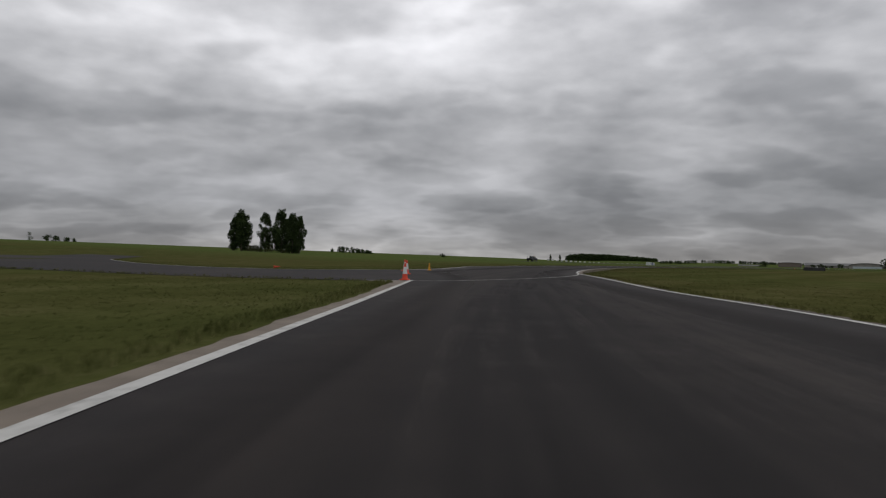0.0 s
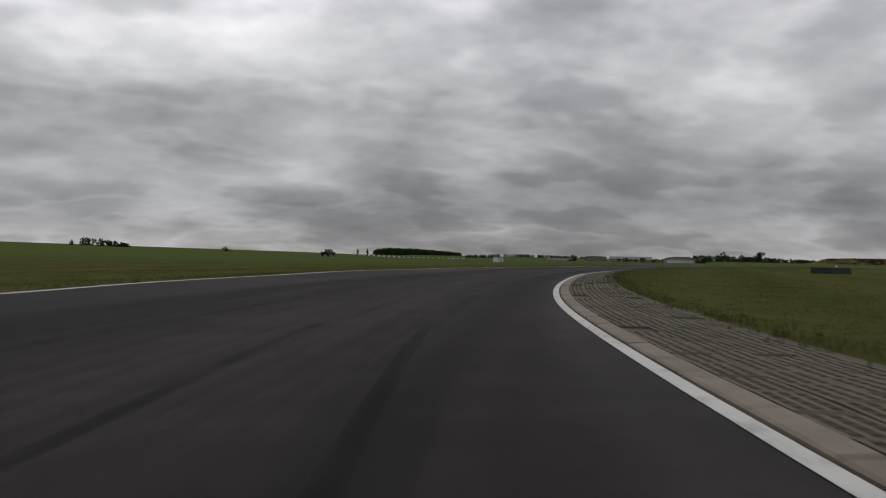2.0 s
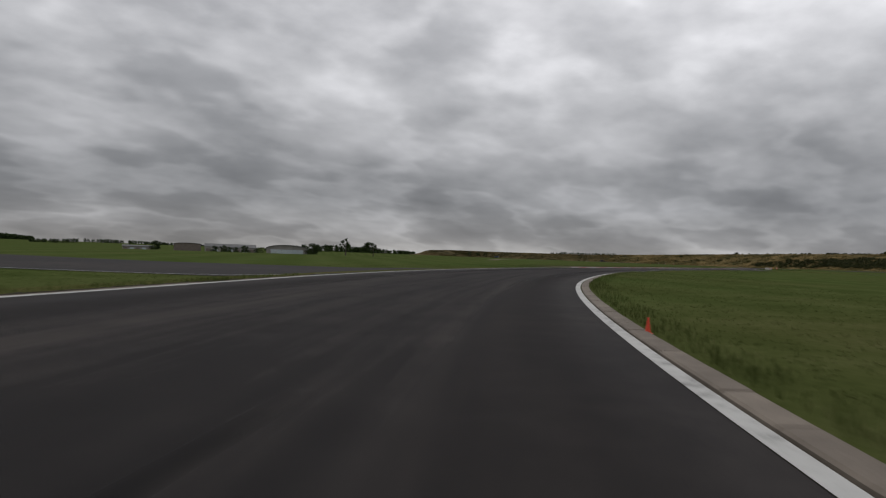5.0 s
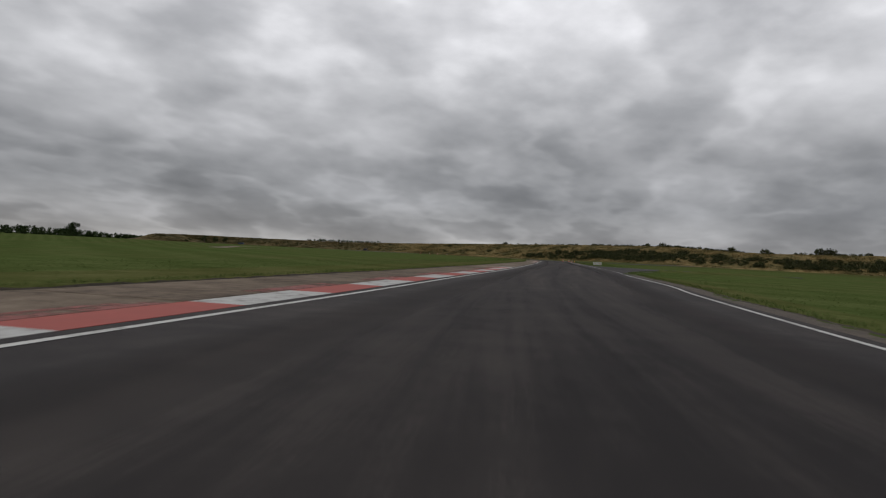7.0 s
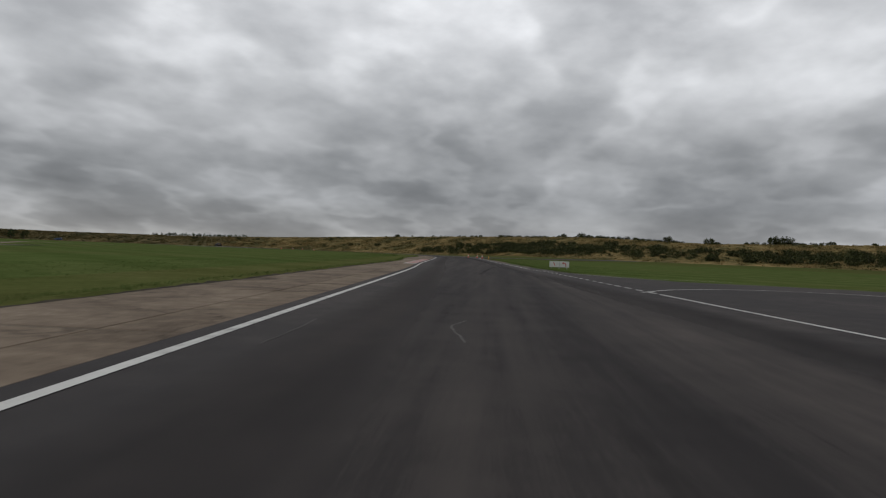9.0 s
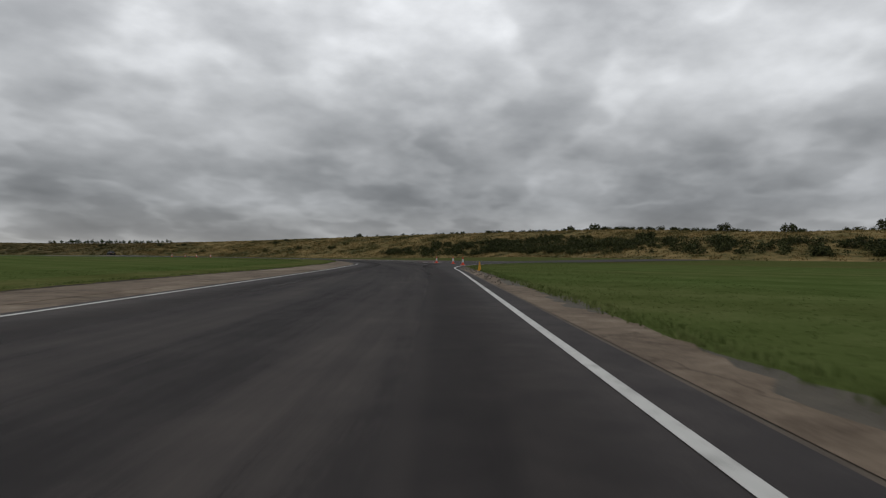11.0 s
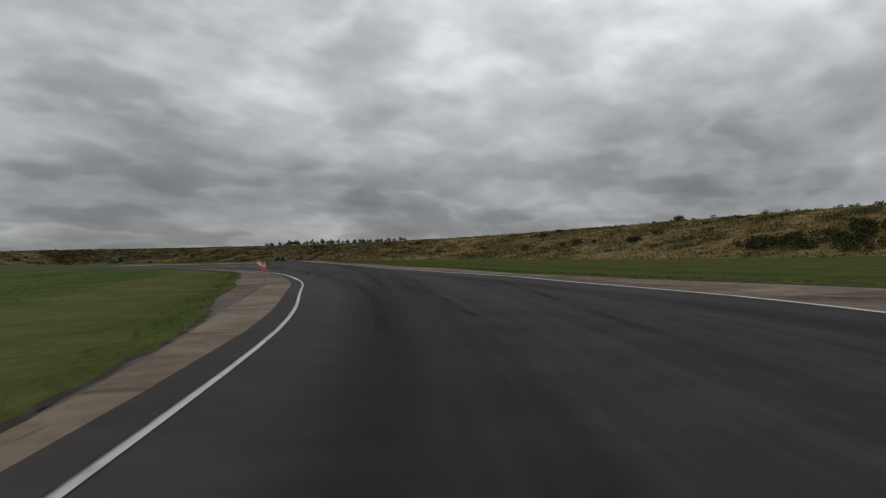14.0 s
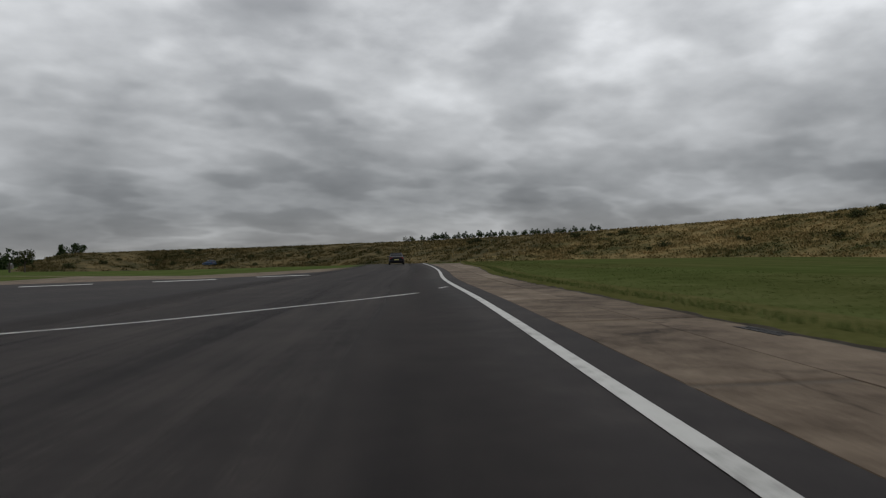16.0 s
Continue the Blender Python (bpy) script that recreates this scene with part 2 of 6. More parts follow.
def worn_paint(name, paint, under, wear=0.45, scale=5.0, bare=False):
    """Road paint that has flaked off in patches and shows the surface under it."""
    m = bpy.data.materials.new(name)
    m.use_nodes = True
    add, link = nodes_of(m.node_tree)
    out = add("ShaderNodeOutputMaterial")
    b = add("ShaderNodeBsdfPrincipled", in_Roughness=0.75)
    b.inputs["Specular IOR Level"].default_value = 0.3
    where = add("ShaderNodeNewGeometry").outputs["Position"]
    n = add("ShaderNodeTexNoise", in_Scale=scale, in_Detail=8.0, in_Roughness=0.75)
    big = add("ShaderNodeTexNoise", in_Scale=0.6, in_Detail=3.0)
    link(where, n.inputs["Vector"]), link(where, big.inputs["Vector"])
    f = math_node(add, link, "ADD", math_node(add, link, "MULTIPLY", n.outputs["Fac"], 0.7), math_node(add, link, "MULTIPLY", big.outputs["Fac"], 0.3))
    c = ramp(add, [(wear - 0.10, under), (wear, tuple(0.6 * p + 0.4 * u for p, u in zip(paint, under))), (wear + 0.06, tuple(0.85 * p for p in paint)), (0.75, paint)])
    link(f, c.inputs[0]), link(c.outputs[0], b.inputs["Base Color"])
    if bare:
        left = add("ShaderNodeMapRange")
        left.inputs["From Min"].default_value, left.inputs["From Max"].default_value = wear - 0.05, wear + 0.05
        link(f, left.inputs[0]), link(left.outputs[0], b.inputs["Alpha"])
    link(b.outputs[0], out.inputs[0])
    return m


def weathered(add, link, colour, where):
    """Scales an asphalt colour by the age of the surface: the long straight is the oldest and palest."""
    sep = add("ShaderNodeSeparateXYZ")
    link(where, sep.inputs[0])
    shares = []
    for a_, b_ in ((88.0, 130.0), (245.0, 300.0)):
        n = add("ShaderNodeMapRange")
        n.interpolation_type = "SMOOTHSTEP"
        n.inputs["From Min"].default_value, n.inputs["From Max"].default_value = a_, b_
        link(sep.outputs["X"], n.inputs[0])
        shares.append(n.outputs[0])
    gain = math_node(add, link, "ADD", math_node(add, link, "MULTIPLY", shares[0], 0.5), 1.0)
    gain = math_node(add, link, "SUBTRACT", gain, math_node(add, link, "MULTIPLY", shares[1], 0.3))
    scaled = add("ShaderNodeVectorMath", operation="SCALE")
    link(colour, scaled.inputs[0]), link(gain, scaled.inputs["Scale"])
    return scaled.outputs[0]


def asphalt_material():
    """Dark racing asphalt: fine aggregate, broad tonal patches and darker rubbered streaks."""
    m = bpy.data.materials.new("asphalt")
    m.use_nodes = True
    add, link = nodes_of(m.node_tree)
    out = add("ShaderNodeOutputMaterial")
    b = add("ShaderNodeBsdfPrincipled")
    b.inputs["Specular IOR Level"].default_value = 0.1
    where = add("ShaderNodeNewGeometry").outputs["Position"]
    grain = add("ShaderNodeTexNoise", in_Scale=55.0, in_Detail=4.0, in_Roughness=0.8)
    patch = add("ShaderNodeTexNoise", in_Scale=0.11, in_Detail=6.0, in_Roughness=0.55, in_Distortion=0.6)
    mid = add("ShaderNodeTexNoise", in_Scale=1.7, in_Detail=5.0, in_Roughness=0.6)
    for n in (grain, patch, mid):
        link(where, n.inputs["Vector"])
    f = math_node(add, link, "MULTIPLY", grain.outputs["Fac"], 0.3)
    f = math_node(add, link, "ADD", f, math_node(add, link, "MULTIPLY", patch.outputs["Fac"], 0.45))
    f = math_node(add, link, "ADD", f, math_node(add, link, "MULTIPLY", mid.outputs["Fac"], 0.25))
    c = ramp(add, [(0.34, (0.0150, 0.0137, 0.0143)), (0.5, (0.0295, 0.0262, 0.0258)), (0.66, (0.058, 0.0510, 0.047))])
    link(f, c.inputs[0]), link(weathered(add, link, c.outputs[0], where), b.inputs["Base Color"])
    rr = add("ShaderNodeMapRange")
    rr.inputs["To Min"].default_value, rr.inputs["To Max"].default_value = 0.75, 1.0
    link(patch.outputs["Fac"], rr.inputs[0]), link(rr.outputs[0], b.inputs["Roughness"])
    bp = add("ShaderNodeBump", in_Strength=0.25, in_Distance=0.01)
    link(grain.outputs["Fac"], bp.inputs["Height"]), link(bp.outputs[0], b.inputs["Normal"])
    link(b.outputs[0], out.inputs[0])
    return m


def concrete_material():
    """Old cast concrete: brown stains, pale worn patches, fine pitting and meandering cracks."""
    m = bpy.data.materials.new("old_concrete")
    m.use_nodes = True
    add, link = nodes_of(m.node_tree)
    out = add("ShaderNodeOutputMaterial")
    b = add("ShaderNodeBsdfPrincipled", in_Roughness=0.92)
    b.inputs["Specular IOR Level"].default_value = 0.1
    where = add("ShaderNodeNewGeometry").outputs["Position"]
    stain = add("ShaderNodeTexNoise", in_Scale=0.35, in_Detail=6.0, in_Roughness=0.65, in_Distortion=0.8)
    pit = add("ShaderNodeTexNoise", in_Scale=28.0, in_Detail=4.0, in_Roughness=0.75)
    mid = add("ShaderNodeTexNoise", in_Scale=2.2, in_Detail=5.0, in_Roughness=0.65)
    bend_ = add("ShaderNodeTexNoise", in_Scale=0.9, in_Detail=4.0)
    for n in (stain, pit, mid, bend_):
        link(where, n.inputs["Vector"])
    push = add("ShaderNodeVectorMath", operation="SCALE")
    link(bend_.outputs["Color"], push.inputs[0])
    push.inputs["Scale"].default_value = 1.3
    moved = add("ShaderNodeVectorMath", operation="ADD")
    link(where, moved.inputs[0]), link(push.outputs[0], moved.inputs[1])
    cells = add("ShaderNodeTexVoronoi", in_Scale=0.22)
    cells.feature = "DISTANCE_TO_EDGE"
    link(moved.outputs[0], cells.inputs["Vector"])
    crack = ramp(add, [(0.0, (0.5, 0.5, 0.5)), (0.002, (0.75, 0.75, 0.75)), (0.005, (1, 1, 1))])
    link(cells.outputs["Distance"], crack.inputs[0])
    f = math_node(add, link, "MULTIPLY", stain.outputs["Fac"], 0.45)
    f = math_node(add, link, "ADD", f, math_node(add, link, "MULTIPLY", mid.outputs["Fac"], 0.3))
    f = math_node(add, link, "ADD", f, math_node(add, link, "MULTIPLY", pit.outputs["Fac"], 0.25))
    r = add("ShaderNodeObjectInfo").outputs["Random"]
    f = math_node(add, link, "ADD", f, math_node(add, link, "MULTIPLY", math_node(add, link, "SUBTRACT", r, 0.5), 0.09))
    c = ramp(add, [(0.36, (0.034, 0.026, 0.019)), (0.45, (0.114, 0.086, 0.062)), (0.55, (0.182, 0.141, 0.103)), (0.68, (0.31, 0.259, 0.197))])
    link(f, c.inputs[0])
    both = add("ShaderNodeMix", blend="MULTIPLY")
    both.inputs["Factor"].default_value = 1.0
    link(c.outputs[0], both.inputs["A"]), link(crack.outputs[0], both.inputs["B"])
    link(both.outputs["Result"], b.inputs["Base Color"])
    bp = add("ShaderNodeBump", in_Strength=0.3, in_Distance=0.02)
    link(pit.outputs["Fac"], bp.inputs["Height"]), link(bp.outputs[0], b.inputs["Normal"])
    link(b.outputs[0], out.inputs[0])
    return m


def grass_material(name, gain, island=0.0, olive=0.0):
    """Mown grass: green in the infield, drier and olive round the first bend, with faint mowing stripes and bare tufts."""
    m = bpy.data.materials.new(name)
    m.use_nodes = True
    add, link = nodes_of(m.node_tree)
    out = add("ShaderNodeOutputMaterial")
    b = add("ShaderNodeBsdfPrincipled", in_Roughness=0.95)
    b.inputs["Specular IOR Level"].default_value = 0.0
    where = add("ShaderNodeNewGeometry").outputs["Position"]
    sep = add("ShaderNodeSeparateXYZ")
    link(where, sep.inputs[0])
    fine = add("ShaderNodeTexNoise", in_Scale=7.0, in_Detail=5.0, in_Roughness=0.7)
    mid = add("ShaderNodeTexNoise", in_Scale=0.55, in_Detail=5.0, in_Roughness=0.6, in_Distortion=0.4)
    broad = add("ShaderNodeTexNoise", in_Scale=0.045, in_Detail=4.0, in_Roughness=0.55)
    for n in (fine, mid, broad):
        link(where, n.inputs["Vector"])
    # mowing passes run along the last straight
    across = math_node(add, link, "ADD", math_node(add, link, "MULTIPLY", sep.outputs["X"], 1.72), math_node(add, link, "MULTIPLY", sep.outputs["Y"], -1.0))
    stripe = math_node(add, link, "MULTIPLY", math_node(add, link, "SINE", math_node(add, link, "MULTIPLY", across, 0.5)), 0.03)
    f = math_node(add, link, "MULTIPLY", fine.outputs["Fac"], 0.4)
    f = math_node(add, link, "ADD", f, math_node(add, link, "MULTIPLY", mid.outputs["Fac"], 0.35))
    f = math_node(add, link, "ADD", f, math_node(add, link, "MULTIPLY", broad.outputs["Fac"], 0.25))
    f = math_node(add, link, "ADD", f, stripe)
    if island:
        r = add("ShaderNodeNewGeometry").outputs["Random Per Island"]
        f = math_node(add, link, "ADD", f, math_node(add, link, "MULTIPLY", math_node(add, link, "SUBTRACT", r, 0.5), island))
    green = ramp(add, [(0.33, tuple(gain * c for c in (0.043, 0.064, 0.016))), (0.5, tuple(gain * c for c in (0.074, 0.102, 0.031))), (0.68, tuple(gain * c for c in (0.118, 0.144, 0.052)))])
    dry = ramp(add, [(0.33, tuple(gain * c for c in (0.034, 0.036, 0.012))), (0.5, tuple(gain * c for c in (0.066, 0.066, 0.023))), (0.68, tuple(gain * c for c in (0.115, 0.103, 0.048)))])
    link(f, green.inputs[0]), link(f, dry.inputs[0])
    south = add("ShaderNodeMapRange")
    south.inputs["From Min"].default_value, south.inputs["From Max"].default_value = 170.0, 95.0
    link(sep.outputs["Y"], south.inputs[0])
    share = math_node(add, link, "ADD", math_node(add, link, "MULTIPLY", south.outputs[0], 0.72), math_node(add, link, "MULTIPLY", math_node(add, link, "SUBTRACT", broad.outputs["Fac"], 0.38 - olive), 1.6), clamp=True)
    east = add("ShaderNodeMapRange")
    east.inputs["From Min"].default_value, east.inputs["From Max"].default_value = 318.0, 350.0
    east.inputs["To Max"].default_value = 0.42
    link(across, east.inputs[0])
    share = math_node(add, link, "ADD", share, east.outputs[0], clamp=True)
    both = add("ShaderNodeMix", blend="MIX")
    link(share, both.inputs["Factor"]), link(green.outputs[0], both.inputs["A"]), link(dry.outputs[0], both.inputs["B"])
    link(both.outputs["Result"], b.inputs["Base Color"])
    if not island:
        bp = add("ShaderNodeBump", in_Strength=0.25, in_Distance=0.02)
        link(fine.outputs["Fac"], bp.inputs["Height"]), link(bp.outputs[0], b.inputs["Normal"])
    link(b.outputs[0], out.inputs[0])
    return m


def trace_material(name, low, high, strength):
    """A film on the asphalt that fades out to both sides of its band and wears through in patches."""
    m = bpy.data.materials.new(name)
    m.use_nodes = True
    add, link = nodes_of(m.node_tree)
    out = add("ShaderNodeOutputMaterial")
    b = add("ShaderNodeBsdfPrincipled", in_Roughness=0.9)
    b.inputs["Specular IOR Level"].default_value = 0.1
    where = add("ShaderNodeNewGeometry").outputs["Position"]
    n = add("ShaderNodeTexNoise", in_Scale=0.7, in_Detail=6.0, in_Roughness=0.65)
    g = add("ShaderNodeTexNoise", in_Scale=40.0, in_Detail=3.0, in_Roughness=0.7)
    link(where, n.inputs["Vector"]), link(where, g.inputs["Vector"])
    c = ramp(add, [(0.3, low), (0.7, high)])
    link(g.outputs["Fac"], c.inputs[0]), link(c.outputs[0], b.inputs["Base Color"])
    band = add("ShaderNodeUVMap")
    band.uv_map = "band"
    sep = add("ShaderNodeSeparateXYZ")
    link(band.outputs[0], sep.inputs[0])
    v = sep.outputs["X"]
    bow = math_node(add, link, "MULTIPLY", math_node(add, link, "MULTIPLY", v, math_node(add, link, "SUBTRACT", 1.0, v)), 4.0)
    u = sep.outputs["Y"]
    ends = math_node(add, link, "MULTIPLY", math_node(add, link, "MULTIPLY", u, math_node(add, link, "SUBTRACT", 1.0, u)), 8.0, clamp=True)
    worn = add("ShaderNodeMapRange")
    worn.inputs["From Min"].default_value, worn.inputs["From Max"].default_value = 0.32, 0.62
    link(n.outputs["Fac"], worn.inputs[0])
    alpha = math_node(add, link, "MULTIPLY", math_node(add, link, "MULTIPLY", bow, ends), math_node(add, link, "MULTIPLY", worn.outputs[0], strength))
    link(alpha, b.inputs["Alpha"])
    link(b.outputs[0], out.inputs[0])
    return m


def lane_material():
    """Worn and rubbered streaks that run with the traffic; across and along in metres, fading out at both sides."""
    m = bpy.data.materials.new("lane_wear")
    m.use_nodes = True
    add, link = nodes_of(m.node_tree)
    out = add("ShaderNodeOutputMaterial")
    b = add("ShaderNodeBsdfPrincipled", in_Roughness=0.9)
    b.inputs["Specular IOR Level"].default_value = 0.1
    metres, band = add("ShaderNodeUVMap"), add("ShaderNodeUVMap")
    metres.uv_map, band.uv_map = "metres", "band"
    where = add("ShaderNodeNewGeometry").outputs["Position"]
    layers = []
    for scale, stretch, detail in ((0.55, 0.02, 3.0), (2.4, 0.045, 5.0)):
        mp = add("ShaderNodeMapping")
        mp.inputs["Scale"].default_value = (1.0, stretch, 1.0)
        link(metres.outputs[0], mp.inputs[0])
        n = add("ShaderNodeTexNoise", in_Scale=scale, in_Detail=detail, in_Roughness=0.6, in_Distortion=0.3)
        link(mp.outputs[0], n.inputs["Vector"])
        layers.append(n.outputs["Fac"])
    grain = add("ShaderNodeTexNoise", in_Scale=42.0, in_Detail=4.0, in_Roughness=0.8)
    patch = add("ShaderNodeTexNoise", in_Scale=0.8, in_Detail=5.0, in_Roughness=0.65)
    link(where, grain.inputs["Vector"]), link(where, patch.inputs["Vector"])
    f = math_node(add, link, "MULTIPLY", layers[0], 0.42)
    for v, share in ((layers[1], 0.26), (grain.outputs["Fac"], 0.16), (patch.outputs["Fac"], 0.16)):
        f = math_node(add, link, "ADD", f, math_node(add, link, "MULTIPLY", v, share))
    c = ramp(add, [(0.36, (0.0135, 0.0122, 0.0126)), (0.46, (0.0245, 0.0220, 0.0218)), (0.54, (0.039, 0.0344, 0.0326)), (0.64, (0.066, 0.0570, 0.052))])
    link(f, c.inputs[0]), link(weathered(add, link, c.outputs[0], where), b.inputs["Base Color"])
    sep = add("ShaderNodeSeparateXYZ")
    link(band.outputs[0], sep.inputs[0])
    v = sep.outputs["X"]
    bow = math_node(add, link, "MULTIPLY", math_node(add, link, "MULTIPLY", v, math_node(add, link, "SUBTRACT", 1.0, v)), 6.0, clamp=True)
    link(math_node(add, link, "MULTIPLY", bow, 0.85), b.inputs["Alpha"])
    bp = add("ShaderNodeBump", in_Strength=0.25, in_Distance=0.01)
    link(grain.outputs["Fac"], bp.inputs["Height"]), link(bp.outputs[0], b.inputs["Normal"])
    link(b.outputs[0], out.inputs[0])
    return m


ASPHALT = asphalt_material()
RUBBER_TRACE = trace_material("rubber_trace", (0.008, 0.008, 0.0085), (0.017, 0.0165, 0.017), 0.5)
LANE_WEAR = lane_material()
SEALER = surface("pale_crack", (0.045, 0.043, 0.041), (0.15, 0.145, 0.135), scale=3.0, fine=30, rough=(0.8, 0.95), specular=0.1)
GRASS = grass_material("mown_grass", 1.0)
BLADE = grass_material("grass_blades", 1.6, 0.25)
VERGE_GRASS = grass_material("verge_grass", 1.2, olive=0.32)
STRAW = surface("dry_grass", (0.05, 0.051, 0.016), (0.255, 0.182, 0.078), scale=0.42, fine=2.2, broad=0.1, bump=0.4, rough=(0.9, 1.0), specular=0.05, stops=(0.4, 0.62))
OLIVE_STRAW = surface("olive_dry_grass", (0.034, 0.034, 0.012), (0.165, 0.122, 0.055), scale=0.42, fine=2.2, broad=0.1, bump=0.4, rough=(0.9, 1.0), specular=0.05, stops=(0.4, 0.64))
OLIVE_STRAW_BLADE = surface("olive_dry_grass_blades", (0.034, 0.036, 0.012), (0.18, 0.135, 0.06), scale=0.42, fine=2.2, broad=0.1, bump=0, rough=(0.9, 1.0), specular=0.05, vary=0.1, island=True, stops=(0.4, 0.64))
STRAW_BLADE = surface("dry_grass_blades", (0.05, 0.054, 0.017), (0.325, 0.234, 0.104), scale=0.42, fine=2.2, broad=0.1, bump=0, rough=(0.9, 1.0), specular=0.05, vary=0.1, island=True, stops=(0.4, 0.62))
EARTH = surface("bare_earth", (0.035, 0.028, 0.021), (0.12, 0.094, 0.07), scale=2.0, fine=30, bump=0.5)
# broken earth, and the dark shade painted along the inner turf edge
SPOIL_SHADE = surface("broken_edge_shade", (0.038, 0.034, 0.026), (0.115, 0.097, 0.072), scale=1.6, fine=22, bump=0.9)
CONCRETE = concrete_material()
KERB = surface("kerb_concrete", (0.12, 0.098, 0.078), (0.25, 0.21, 0.168), scale=2.0, fine=50, bump=0.2, vary=0.15)
PAVER = surface("paver_concrete", (0.058, 0.049, 0.034), (0.13, 0.11, 0.076), scale=3.0, fine=50, bump=0.3, vary=0.2)
LINE = worn_paint("white_line_paint", (0.58, 0.575, 0.545), (0.11, 0.104, 0.096), wear=0.44)
WHITE_KERB = worn_paint("white_kerb_paint", (0.5, 0.5, 0.48), (0.14, 0.125, 0.11), wear=0.48, scale=2.5)
RED_KERB = worn_paint("red_kerb_paint", (0.33, 0.05, 0.034), (0.12, 0.07, 0.053), wear=0.38, scale=2.5)
LEAF = surface("leaves", (0.014, 0.026, 0.008), (0.05, 0.075, 0.022), scale=0.5, fine=3.0, bump=0, rough=(0.7, 0.95), specular=0.15, vary=0.5, island=True)
SHRUB = surface("shrub_leaves", (0.018, 0.024, 0.009), (0.085, 0.09, 0.034), scale=0.5, fine=3.0, bump=0, rough=(0.75, 0.95), specular=0.1, vary=0.5, island=True)
BARK = surface("bark", (0.05, 0.042, 0.032), (0.13, 0.11, 0.085), scale=3.0, fine=20, bump=0.5)
CONE = surface("cone_orange", (0.6, 0.05, 0.022), (0.78, 0.09, 0.04), scale=8, fine=40, rough=(0.5, 0.7), bump=0.03, specular=0.4, world=False)
SLEEVE = surface("cone_sleeve", (0.55, 0.55, 0.55), (0.74, 0.74, 0.73), scale=9, fine=40, rough=(0.4, 0.6), bump=0.02, world=False)
YELLOW = surface("cone_yellow", (0.55, 0.25, 0.02), (0.68, 0.34, 0.035), scale=8, fine=40, rough=(0.5, 0.7), bump=0.03, world=False)
RUBBER = surface("tyre_rubber", (0.018, 0.018, 0.018), (0.05, 0.05, 0.05), scale=5, fine=40, rough=(0.6, 0.85), bump=0.2, vary=0.3)


# ---------------------------------------------------------------- mesh helpers
def mesh_object(name, verts, faces, mats, parent=None, index=None):
    me = bpy.data.meshes.new(name)
    me.from_pydata([tuple(v) for v in verts], [], [tuple(f) for f in faces])
    for m in mats if isinstance(mats, (list, tuple)) else [mats]:
        me.materials.append(m)
    if index is not None:
        me.polygons.foreach_set("material_index", index)
    me.update()
    ob = new(name, me)
    if parent:
        ob.parent = parent
    return ob


def part(name, bm, material, parent, label="", smooth=False):
    """Links a bmesh as one mesh object under a thing or a part."""
    me = bpy.data.meshes.new(name)
    bmesh.ops.recalc_face_normals(bm, faces=bm.faces)
    if smooth:
        for f in bm.faces:
            f.smooth = True
    bm.to_mesh(me)
    bm.free()
    me.materials.append(material)
    ob = new(name, me)
    ob.parent = parent
    if label:
        ob["label"] = label
    return ob


def box(bm, size, at, turn=0.0, bevel=0.0):
    made = bmesh.ops.create_cube(bm, size=1.0, matrix=pose(*at, 0, 0, turn) @ Matrix.Diagonal((*size, 1)))
    if bevel:
        edges = {e for v in made["verts"] for e in v.link_edges}
        bmesh.ops.bevel(bm, geom=list(edges), offset=bevel, segments=2, affect="EDGES", profile=0.6)


def ring_loft(bm, rings, cap=True):
    """Skins a list of closed rings of points."""
    rows = [[bm.verts.new(p) for p in r] for r in rings]
    n = len(rows[0])
    for a_, b_ in zip(rows, rows[1:]):
        for i in range(n):
            bm.faces.new((a_[i], a_[(i + 1) % n], b_[(i + 1) % n], b_[i]))
    if cap:
        bm.faces.new(rows[0][::-1])
        bm.faces.new(rows[-1])
    return rows


def circle(r, z, n=16, cx=0.0, cy=0.0):
    return [(cx + r * math.cos(2 * math.pi * i / n), cy + r * math.sin(2 * math.pi * i / n), z) for i in range(n)]


def curve_points(points, step=1.5):
    """A smooth line through the points (Catmull-Rom), about step metres apart."""
    p = np.array(points, float)
    ext = np.vstack([2 * p[0] - p[1], p, 2 * p[-1] - p[-2]])
    out = []
    for i in range(1, len(ext) - 2):
        a_, b_, c_, d_ = ext[i - 1 : i + 3]
        n = max(1, int(round(np.linalg.norm(c_ - b_) / step)))
        for u in np.arange(n) / n:
            out.append(0.5 * (2 * b_ + (c_ - a_) * u + (2 * a_ - 5 * b_ + 4 * c_ - d_) * u**2 + (3 * b_ - a_ - 3 * c_ + d_) * u**3))
    out.append(p[-1])
    return np.array(out)


def offset_line(line, d):
    """The line moved by d metres to its left (d may be one number a point)."""
    t = np.gradient(line[:, :2], axis=0)
    t /= np.linalg.norm(t, axis=1)[:, None] + 1e-9
    return line[:, :2] + np.stack([-t[:, 1], t[:, 0]], 1) * (np.ones(len(line)) * d)[:, None]


def lengths(line):
    return np.r_[0, np.cumsum(np.linalg.norm(np.diff(line[:, :2], axis=0), axis=1))]


def at_lengths(line, s):
    ls = lengths(line)
    return np.stack([np.interp(s, ls, line[:, 0]), np.interp(s, ls, line[:, 1])], 1)


